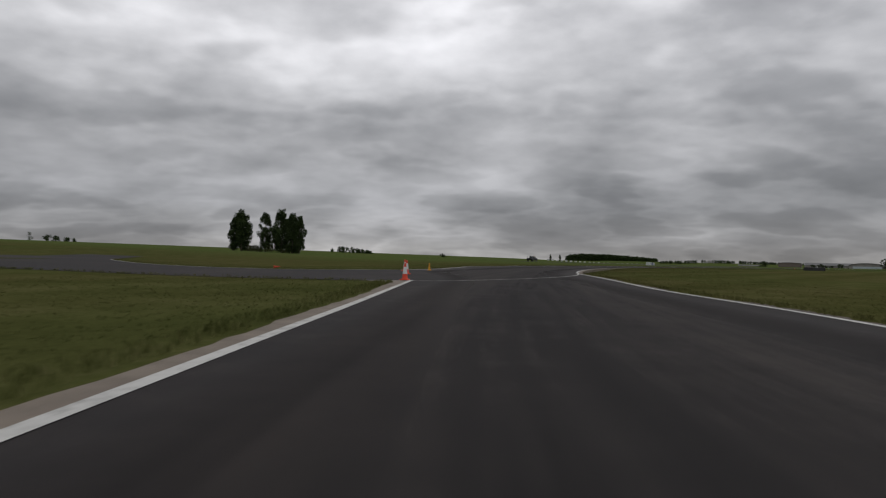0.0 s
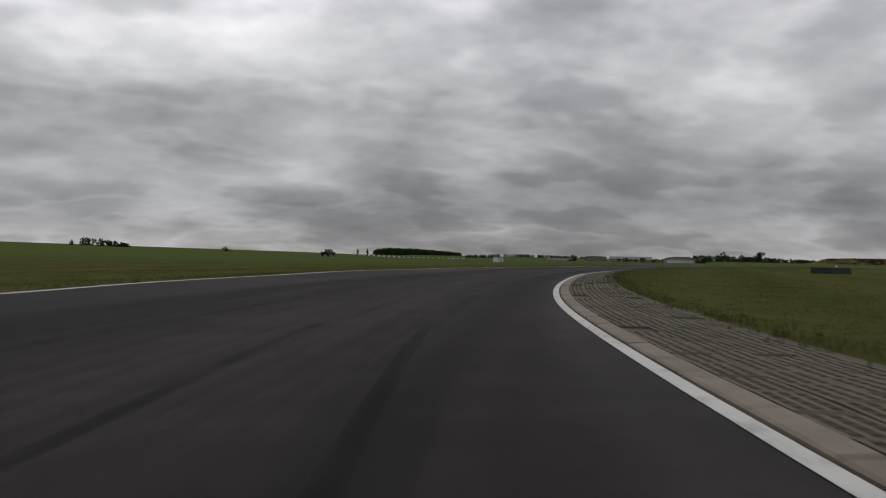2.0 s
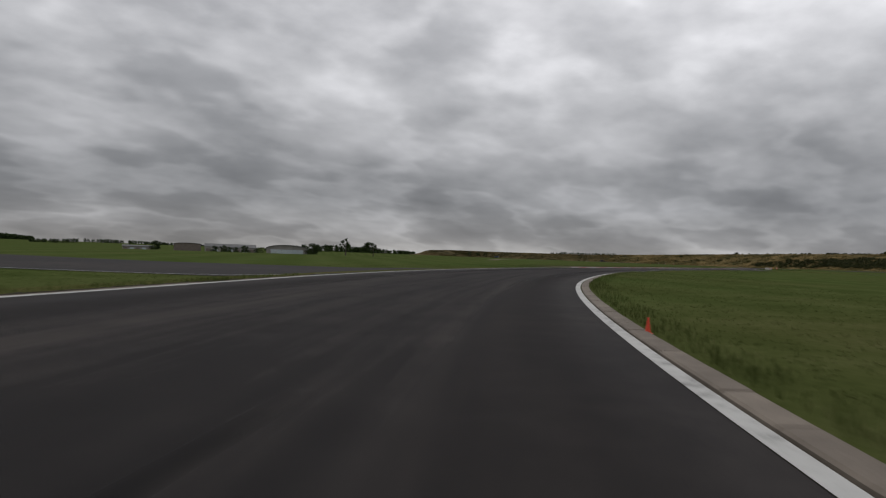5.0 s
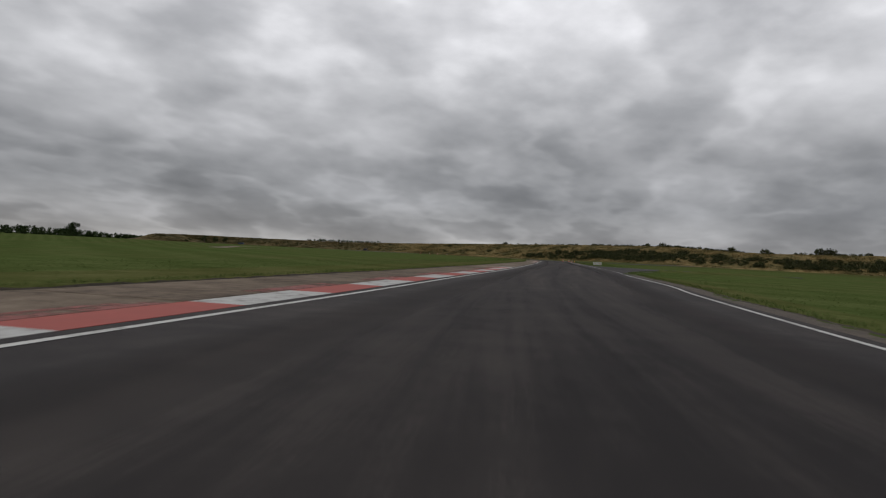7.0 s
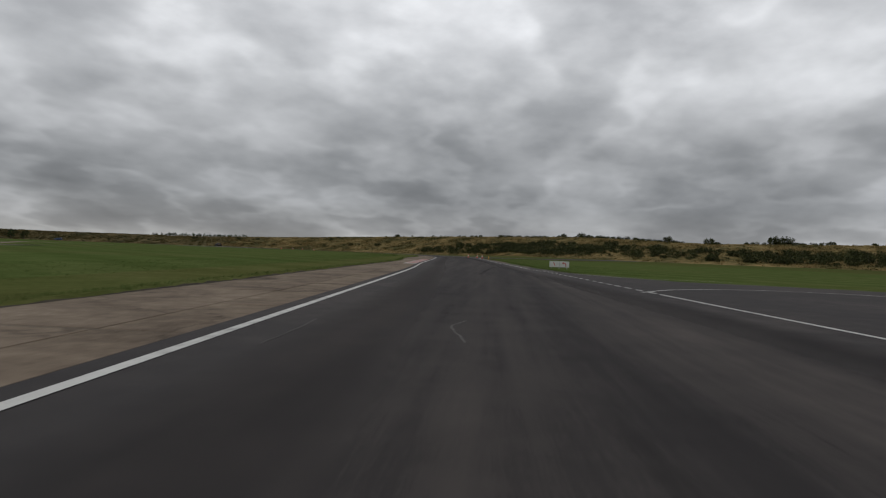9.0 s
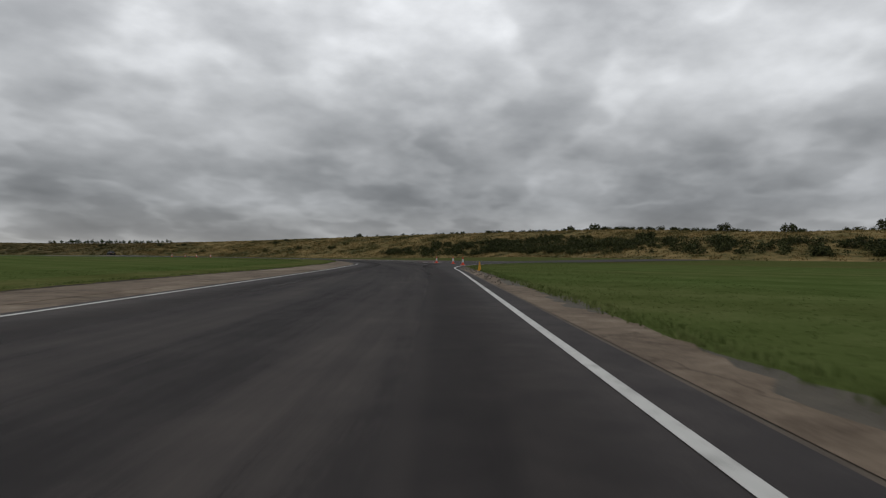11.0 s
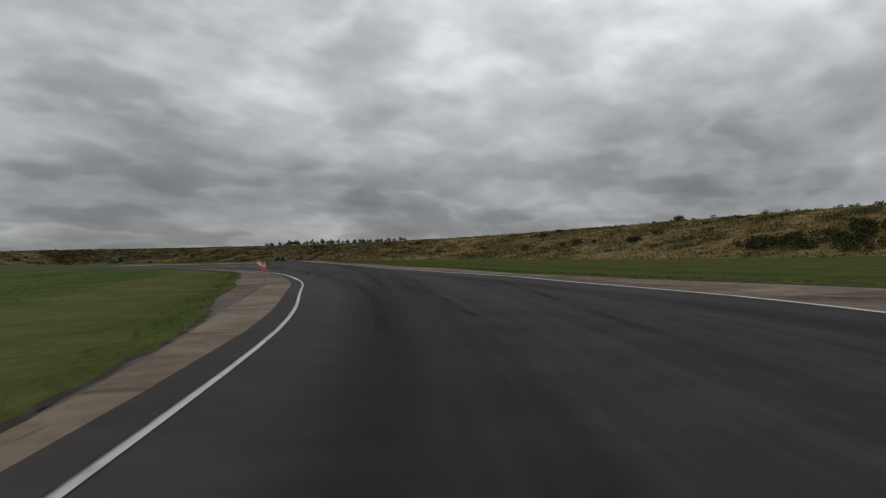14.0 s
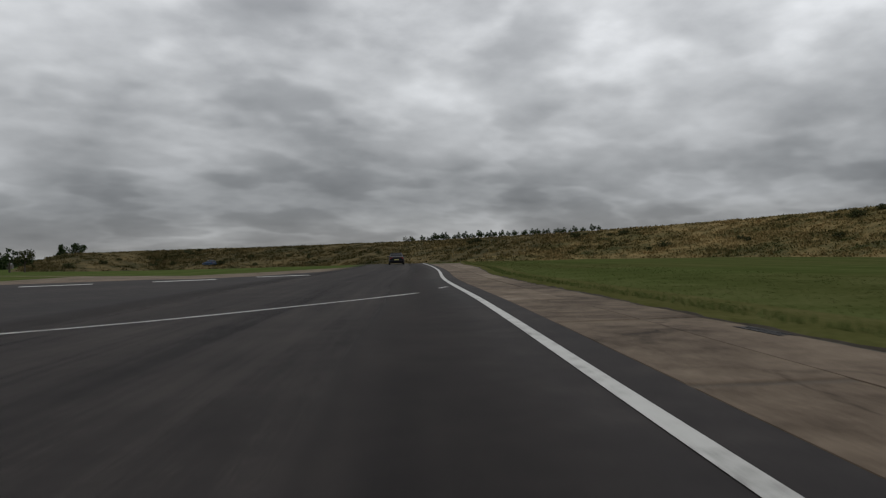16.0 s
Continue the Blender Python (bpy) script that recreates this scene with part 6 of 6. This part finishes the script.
# sunken drain cover and crumbled edge in the concrete
bm = bmesh.new()
for k in range(9):
    box(bm, (0.045, 0.34, 0.03), (-0.4 + k * 0.1, 0, 0.0))
box(bm, (0.98, 0.05, 0.035), (0, 0.19, 0)), box(bm, (0.98, 0.05, 0.035), (0, -0.19, 0))
drain = part("drain_grate", bm, plain("cast_iron", (0.02, 0.02, 0.02), 0.7, 0.3), None)
tagged(drain, "dark cast-iron drain grate sunk in stained concrete", "drain")
drain.matrix_basis = pose(392.5, 337.1, 0.014, 0, 0, 62) @ Matrix.Diagonal((0.95, 0.4, 0.5, 1))


def rubble():
    """Broken lumps of concrete lying in the worn corner beside the bend."""
    rng = random.Random(31)
    bm = bmesh.new()
    line = right_2[(right_2[:, 0] > 264) & (right_2[:, 0] < 294)]
    for k in range(150):
        p = at_lengths(line, np.array([rng.uniform(0, lengths(line)[-1] - 0.5)]))[0]
        r = rng.uniform(0.02, 0.07)
        c = (p[0] + rng.uniform(0.1, 0.3), p[1] - rng.uniform(0.45, 1.35), 0.02)
        made = bmesh.ops.create_icosphere(bm, subdivisions=1, radius=r, matrix=pose(*c, rng.uniform(0, 90), rng.uniform(0, 90), rng.uniform(0, 360)) @ Matrix.Diagonal((1.3, 0.9, 0.55, 1)))
        for v in made["verts"]:
            v.co += Vector((rng.uniform(-1, 1), rng.uniform(-1, 1), rng.uniform(-1, 1))) * r * 0.25
    tagged(part("rubble", bm, KERB, None), "loose lumps of broken concrete beside the track", "rubble", kind="stuff")


rubble()


# ---------------------------------------------------------------- vehicles
GLASS = plain("car_glass", (0.012, 0.014, 0.016), 0.1, 0.0, 0.4)
CHROME = plain("wheel_alloy", (0.4, 0.41, 0.42), 0.3, 0.9)
TAIL = plain("tail_lamp", (0.35, 0.012, 0.01), 0.25, 0, 0.6)
HEAD = plain("head_lamp", (0.6, 0.62, 0.64), 0.12, 0, 0.7)
TRIM = plain("black_trim", (0.015, 0.015, 0.016), 0.6)
PLATE = plain("number_plate", (0.55, 0.5, 0.2), 0.5)


def wheel(r, w):
    bm = bmesh.new()
    prof = [(r * 0.62, -w / 2), (r * 0.94, -w / 2), (r, -w * 0.35), (r, w * 0.35), (r * 0.94, w / 2), (r * 0.62, w / 2)]
    n = 22
    rows = [[bm.verts.new((p * math.cos(2 * math.pi * i / n), y, p * math.sin(2 * math.pi * i / n))) for p, y in prof] for i in range(n)]
    for i in range(n):
        for j in range(len(prof)):
            bm.faces.new((rows[i][j], rows[(i + 1) % n][j], rows[(i + 1) % n][(j + 1) % len(prof)], rows[i][(j + 1) % len(prof)]))
    rim = bmesh.new()
    for side in (-1, 1):
        c = rim.verts.new((0, side * w * 0.36, 0))
        ring = [rim.verts.new((r * 0.6 * math.cos(2 * math.pi * i / 20), side * w * (0.34 if i % 4 else 0.22), r * 0.6 * math.sin(2 * math.pi * i / 20))) for i in range(20)]
        for i in range(20):
            rim.faces.new((c, ring[i], ring[(i + 1) % 20]))
    return bm, rim


def car(name, label, paint, length=4.5, width=1.78, height=1.38, estate=False):
    """A saloon with x ahead: lofted body, glasshouse, lamps, bumpers, mirrors and wheels."""
    thing = tagged(new(name), label, "car")
    hl, hw = length / 2, width / 2
    bm = bmesh.new()
    stations = [(-hl, 0.42, 0.80, 0.72), (-hl + 0.08, 0.26, 0.93, 0.88), (-hl + 0.5, 0.2, 0.97, 0.97), (-hl + 1.0, 0.18, 0.96, 1.0), (0, 0.17, 0.92, 1.0), (hl - 1.3, 0.18, 0.9, 1.0), (hl - 0.6, 0.2, 0.82, 0.96), (hl - 0.15, 0.25, 0.7, 0.84), (hl, 0.36, 0.6, 0.7)]
    rings = []
    for x, z0, z1, s in stations:
        y = hw * s
        rings.append([(x, -y * 0.9, z0), (x, -y, z0 + 0.12), (x, -y, z0 + (z1 - z0) * 0.62), (x, -y * 0.93, z1 - 0.03), (x, -y * 0.8, z1), (x, y * 0.8, z1), (x, y * 0.93, z1 - 0.03), (x, y, z0 + (z1 - z0) * 0.62), (x, y, z0 + 0.12), (x, y * 0.9, z0)])
    ring_loft(bm, rings)
    part("body", bm, paint, thing, smooth=False)
    # glasshouse and roof
    roof_back = -hl + (0.35 if estate else 1.15)
    foot_back = -hl + (0.15 if estate else 0.62)
    bm = bmesh.new()
    low = [(foot_back, hw * 0.80), (foot_back + 0.3, hw * 0.88), (hl - 1.7, hw * 0.88), (hl - 1.25, hw * 0.78)]
    top = [(roof_back, hw * 0.62), (roof_back + 0.25, hw * 0.68), (hl - 2.45, hw * 0.68), (hl - 2.2, hw * 0.6)]
    loop = lambda pts, z: [(x, y, z) for x, y in pts] + [(x, -y, z) for x, y in pts[::-1]]
    ring_loft(bm, [loop(low, 0.9), loop([((a_[0] + b_[0]) / 2, (a_[1] + b_[1]) / 2 + 0.02) for a_, b_ in zip(low, top)], 0.5 * (0.9 + height)), loop(top, height - 0.05)])
    part("window", bm, GLASS, thing, "dark tinted glass")
    bm = bmesh.new()
    ring_loft(bm, [loop([(x, y + 0.012) for x, y in top], height - 0.07), loop([(x, y) for x, y in top], height - 0.02), loop([(x * 0.96, y * 0.9) for x, y in top], height)])
    part("roof", bm, paint, thing)
    for sy in (-1, 1):
        for a_, b_ in ((low[0], top[0]), (low[-1], top[-1]), ((-0.15, hw * 0.885), (-0.2, hw * 0.69))):
            bm = bmesh.new()
            limb(bm, (a_[0], sy * (a_[1] + 0.004), 0.9), (b_[0], sy * (b_[1] + 0.006), height - 0.05), 0.045, 0.035, 6)
            part("pillar", bm, paint, thing)
        bm = bmesh.new()
        box(bm, (0.12, 0.2, 0.13), (hl - 1.75, sy * (hw + 0.06), 0.98), 0, 0.04)
        part("mirror", bm, paint, thing)
        bm = bmesh.new()
        box(bm, (0.06, 0.38, 0.16), (-hl + 0.045, sy * hw * 0.64, 0.76), 0, 0.02)
        part("tail_light", bm, TAIL, thing, "red tail light cluster")
        bm = bmesh.new()
        box(bm, (0.1, 0.4, 0.14), (hl - 0.09, sy * hw * 0.55, 0.62), sy * -12, 0.03)
        part("headlight", bm, HEAD, thing, "clear headlight")
        bm = bmesh.new()
        box(bm, (length * 0.5, 0.03, 0.05), (0, sy * (hw + 0.004), 0.52), 0, 0.01)
        part("side_strip", bm, TRIM, thing)
    bm = bmesh.new()
    box(bm, (0.16, width * 0.93, 0.22), (-hl + 0.03, 0, 0.42), 0, 0.05)
    part("bumper", bm, paint, thing)
    bm = bmesh.new()
    box(bm, (0.18, width * 0.84, 0.2), (hl - 0.06, 0, 0.36), 0, 0.05)
    part("bumper", bm, paint, thing)
    bm = bmesh.new()
    box(bm, (0.02, 0.5, 0.11), (-hl - 0.055, 0, 0.6), 0, 0.004)
    part("number_plate", bm, PLATE, thing, "plain yellow plate")
    tyre_bm, rim_bm = wheel(0.31, 0.2)
    tyre_ob = part("tyre", tyre_bm, RUBBER, None)
    rim_ob = part("rim", rim_bm, CHROME, None)
    for k, (x, y) in enumerate(((-hl + 0.85, -hw + 0.09), (-hl + 0.85, hw - 0.09), (hl - 0.82, -hw + 0.09), (hl - 0.82, hw - 0.09))):
        w = new("wheel")
        w.parent = thing
        w.location = (x, y, 0.31)
        for ob in (tyre_ob, rim_ob):
            c = ob if k == 0 else ob.copy()
            if k:
                scene.collection.objects.link(c)
            c.parent = w
    return thing


DARK_PAINT = plain("dark_car_paint", (0.006, 0.006, 0.009), 0.45, 0.0, 0.2, coat=0.05)
BLUE_PAINT = plain("blue_car_paint", (0.02, 0.05, 0.12), 0.35, 0.0, 0.3, coat=0.3)
WHITE_PAINT = plain("white_vehicle_paint", (0.6, 0.6, 0.59), 0.4, 0.0, 0.5)
put(car("car", "dark navy saloon with red tail lights on the track", DARK_PAINT), 423.0, 400.6, 0.02, 62)
put(car("car", "small blue hatchback far along the track", BLUE_PAINT, 3.6, 1.6, 1.36, True), 426, 503, 0.0, 118)


def recovery_truck():
    """An open-backed recovery vehicle with a roof frame and light bar."""
    thing = tagged(new("recovery_truck"), "dark open-backed recovery pickup parked on the grass", "truck")
    bm = bmesh.new()
    ring_loft(bm, [[(x, -0.9 * s, z0), (x, -0.95 * s, z0 + 0.15), (x, -0.92 * s, z1), (x, 0.92 * s, z1), (x, 0.95 * s, z0 + 0.15), (x, 0.9 * s, z0)] for x, z0, z1, s in ((-2.5, 0.5, 1.0, 0.97), (-2.4, 0.42, 1.05, 1), (0.2, 0.4, 1.05, 1), (1.3, 0.4, 1.08, 1), (2.2, 0.42, 1.0, 0.97), (2.4, 0.5, 0.9, 0.9))])
    part("body", bm, DARK_PAINT, thing)
    bm = bmesh.new()
    ring_loft(bm, [[(-0.6, -0.82, 1.05), (1.25, -0.82, 1.05), (1.25, 0.82, 1.05), (-0.6, 0.82, 1.05)], [(-0.5, -0.7, 1.62), (0.75, -0.7, 1.62), (0.75, 0.7, 1.62), (-0.5, 0.7, 1.62)]])
    part("cab", bm, GLASS, thing, "dark cab windows")
    bm = bmesh.new()
    box(bm, (1.3, 1.46, 0.08), (0.13, 0, 1.66), 0, 0.03)
    part("roof", bm, WHITE_PAINT, thing, "white cab roof")
    bm = bmesh.new()
    for y in (-0.8, 0.8):
        limb(bm, (-2.3, y, 1.0), (-2.1, y, 1.75), 0.04, 0.04)
        limb(bm, (-0.8, y, 1.0), (-0.8, y, 1.8), 0.04, 0.04)
        limb(bm, (-2.1, y, 1.75), (-0.8, y, 1.8), 0.04, 0.04)
    limb(bm, (-0.8, -0.8, 1.8), (-0.8, 0.8, 1.8), 0.04, 0.04)
    limb(bm, (-2.1, -0.8, 1.75), (-2.1, 0.8, 1.75), 0.04, 0.04)
    part("frame", bm, STEEL, thing, "pale steel roll frame")
    bm = bmesh.new()
    box(bm, (0.2, 1.1, 0.12), (0.1, 0, 1.78), 0, 0.03)
    part("light_bar", bm, plain("amber_lens", (0.5, 0.22, 0.03), 0.3), thing, "amber light bar")
    tyre_bm, rim_bm = wheel(0.4, 0.25)
    tyre_ob, rim_ob = part("tyre", tyre_bm, RUBBER, None), part("rim", rim_bm, CHROME, None)
    for k, (x, y) in enumerate(((-1.6, -0.82), (-1.6, 0.82), (1.5, -0.82), (1.5, 0.82))):
        w = new("wheel")
        w.parent = thing
        w.location = (x, y, 0.4)
        for ob in (tyre_ob, rim_ob):
            c = ob if k == 0 else ob.copy()
            if k:
                scene.collection.objects.link(c)
            c.parent = w
    return thing


put(recovery_truck(), -2.0, 257.0, None, 68, 1.2)


# ---------------------------------------------------------------- far buildings
BRICK = surface("hangar_brick", (0.12, 0.1, 0.085), (0.22, 0.185, 0.16), scale=0.5, fine=3.0, bump=0.1)
SHEET = surface("corrugated_sheet", (0.2, 0.19, 0.18), (0.34, 0.32, 0.3), scale=0.4, fine=2.0, bump=0.1, stretch=(1, 1, 0.2))
ROOF = surface("hangar_roof", (0.1, 0.1, 0.1), (0.19, 0.19, 0.185), scale=0.3, fine=2.0, bump=0.1)
PALE = surface("pale_cladding", (0.36, 0.42, 0.45), (0.55, 0.6, 0.62), scale=0.3, fine=2.0, bump=0.05)
PANE = plain("hangar_glass", (0.03, 0.035, 0.04), 0.15)


def hangar(label, width, depth, eaves, ridge, wall_mat, door_mat, doors=4, windows=0):
    """An arched-roof hangar, y its depth, doors in the front (-y)."""
    thing = tagged(new("hangar"), label, "hangar")
    hw = width / 2
    bm = bmesh.new()
    box(bm, (width, depth, eaves), (0, depth / 2, eaves / 2))
    arch = [(hw * math.cos(math.pi * i / 12), eaves + (ridge - eaves) * math.sin(math.pi * i / 12)) for i in range(13)]
    for y in (0.0, depth):
        bm.faces.new([bm.verts.new((x, y, z)) for x, z in arch])
    part("wall", bm, wall_mat, thing)
    bm = bmesh.new()
    out = [((hw + 0.4) * math.cos(math.pi * i / 12), eaves - 0.1 + (ridge - eaves + 0.35) * math.sin(math.pi * i / 12)) for i in range(13)]
    ring_loft(bm, [[(x, y, z) for x, z in out] + [(x * 0.985, y, z - 0.2) for x, z in out[::-1]] for y in (-0.5, depth + 0.5)])
    part("roof", bm, ROOF, thing)
    for k in range(doors):
        w = width * 0.8 / doors
        bm = bmesh.new()
        box(bm, (w * 0.96, 0.18, eaves * 0.86), (-width * 0.4 + w * (k + 0.5), -0.06 - 0.1 * (k % 2), eaves * 0.43), 0, 0.03)
        part("door", bm, door_mat, thing)
    for k in range(windows):
        w = depth / windows
        pane = bmesh.new()
        box(pane, (0.1, w * 0.6, eaves * 0.3), (-hw - 0.05, w * (k + 0.5), eaves * 0.62), 0, 0.02)
        part("window", pane, PANE, thing)
    return thing


def long_shed(label, width, depth, eaves, ridge, bays):
    thing = tagged(new("shed"), label, "shed")
    bm = bmesh.new()
    ring_loft(bm, [[(x, 0, 0), (x, depth, 0), (x, depth, eaves), (x, depth / 2, ridge), (x, 0, eaves)] for x in (0, width)])
    part("wall", bm, SHEET, thing)
    for y0, y1 in ((-0.4, depth / 2), (depth + 0.4, depth / 2)):
        bm = bmesh.new()
        ring_loft(bm, [[(x, y0, eaves - 0.1), (x, y1, ridge + 0.05), (x, y1, ridge + 0.25), (x, y0, eaves + 0.1)] for x in (-0.4, width + 0.4)])
        part("roof", bm, ROOF, thing)
    for k in range(bays):
        w = width / bays
        bm = bmesh.new()
        box(bm, (w * 0.62, 0.14, eaves * 0.62), (w * (k + 0.5), -0.05, eaves * 0.36), 0, 0.03)
        part("door", bm, PALE if k % 2 else BRICK, thing)
    return thing


put(hangar("dark brick hangar with a low arched roof", 17, 40, 5.0, 5.5, BRICK, BRICK, 4, 6), 207, 578, None, -21)
put(long_shed("long grey sheet-metal shed with pale doors", 33, 14, 3.6, 5.6, 7), 217, 574, None, -24)
put(hangar("grey hangar with an arched roof and pale blue doors", 17, 22, 2.9, 4.3, SHEET, PALE, 6, 4), 181, 393, None, -27)
garage = long_shed("low white workshop with wide doors", 18, 8, 2.2, 2.8, 5)
put(garage, 170, 590, None, -18)
copy_at(garage, 366, 735, 0, 5)["label"] = "low white workshop behind the trees"

trailer_mat = WHITE_PAINT


def white_trailer():
    t = tagged(new("trailer"), "small white covered trailer parked in a long row", "trailer", "row of white trailers")
    bm = bmesh.new()
    ring_loft(bm, [[(x, -0.9, 0.4), (x, -0.9, 1.4), (x, -0.6, 1.8), (x, 0.6, 1.8), (x, 0.9, 1.4), (x, 0.9, 0.4)] for x in (-1.7, 1.7)])
    part("body", bm, trailer_mat, t)
    for y in (-0.85, 0.85):
        bm = bmesh.new()
        ring_loft(bm, [[(0.3 * math.cos(2 * math.pi * i / 10), yy, 0.3 + 0.3 * math.sin(2 * math.pi * i / 10)) for i in range(10)] for yy in (y - 0.1, y + 0.1)])
        part("wheel", bm, RUBBER, t)
    return t


tr = white_trailer()
w0, w1 = np.array([10.0, 624.0]), np.array([102.5, 614.6])
for k in range(23):
    c = w0 + (w1 - w0) * k / 22
    (put if k == 0 else copy_at)(tr, c[0], c[1], None, 84 + 5 * (k % 3), 1.0)


# ---------------------------------------------------------------- far trees
def distant_wood(name, label, a_, b_, depth, height, count, seed):
    rng = np.random.default_rng(seed)
    bm = bmesh.new()
    a_, b_ = np.array(a_, float), np.array(b_, float)
    t = (b_ - a_) / np.linalg.norm(b_ - a_)
    nrm = np.array([-t[1], t[0]])
    centres, radii = [], []
    for k in range(count):
        u = rng.random()
        p = a_ + (b_ - a_) * u + nrm * depth * rng.random()
        env = height * float(np.interp(u, [0, 0.06, 0.25, 0.6, 1.0], [0.5, 0.85, 1.0, 0.72, 0.3])) * rng.uniform(0.75, 1.0)
        for z in np.arange(0.15, 1.0, 0.28):
            centres.append((p[0] + rng.normal(0, 0.6), p[1] + rng.normal(0, 0.6), z * env + float(rise(*p))))
            radii.append(height * rng.uniform(0.2, 0.34))
    leaf_cloud(bm, centres, radii, count * 90, height * 0.2, rng, 0.9)
    return tagged(part(name, bm, LEAF, None), label, "wood", kind="stuff")


distant_wood("distant_wood", "dark wood on the skyline behind the airfield", (150, 3557), (612, 3508), 120, 33, 520, 2)
distant_wood("distant_hedge", "low dark hedge along the far field edge", (265, 1500), (560, 1420), 20, 7.0, 150, 3)
distant_wood("distant_hedge", "low clump of trees on the grassy rise", (-137, 425), (-112, 432), 6, 4.2, 26, 4)
distant_wood("distant_hedge", "trees and hedge on the grassy rise", (-264, 298), (-240, 312), 8, 3.6, 11, 5)
distant_wood("distant_hedge", "lone bushes on the field edge", (-70, 470), (-66, 470), 3, 2.6, 6, 6)
distant_wood("distant_hedge", "dark overgrown hedge behind the end of the embankment", (404, 792), (505, 700), 8, 6.6, 120, 8)
distant_wood("distant_hedge", "thin hedge beyond the embankment", (255, 640), (420, 640), 10, 4.0, 90, 7)
tree_d = broad_tree("tree", 81, 7.5, 3.6, "round dark green tree beside the hangars", "tree", "field trees", 3200, LEAF, 0.14, 0.42)
put(tree_d, 189, 385, None, 0, 0.78)
copy_at(tree_d, 181, 560, None, 30, 0.9), copy_at(tree_d, 216, 540, None, 90, 0.7), copy_at(tree_d, 222, 536, None, 140, 0.55)
copy_at(tree_d, 232, 545, None, 60, 0.75), copy_at(tree_d, 407, 654, None, 160, 1.55)
copy_at(tree_d, 209, 538, None, 20, 0.62), copy_at(tree_d, 215, 530, None, 75, 0.55), copy_at(tree_d, 228, 519, None, 130, 0.5), copy_at(tree_d, 243, 508, None, 190, 0.5), copy_at(tree_d, 224, 522, None, 250, 0.35)
young = broad_tree("tree", 82, 4.6, 1.3, "young thin tree with an open crown on the rough grass", "tree", "young field trees", 500, LEAF, 0.3, 0.4)
put(young, 131, 271), copy_at(young, 125.5, 252, None, 70, 0.72), copy_at(young, 381.6, 488, None, 120, 1.12), copy_at(young, 384.3, 482, None, 200, 1.12)
put(broad_tree("tree", 83, 4.9, 1.75, "small olive-leaved tree with a bare stem beside the embankment", "tree", "field trees", 1500, SHRUB, 0.28, 0.28), 386.7, 477)
for k, (x, y, size) in enumerate(((30, 1560, 1.2), (52, 1560, 1.3), (76, 1558, 1.25), (193, 655, 0.36), (199, 653, 0.3), (203, 652, 0.34), (205.5, 651, 0.3), (400.9, 647.5, 0.88))):
    copy_at(slim, x, y, None, 70 * k, size)["label"] = "slim poplar far off on the airfield edge"
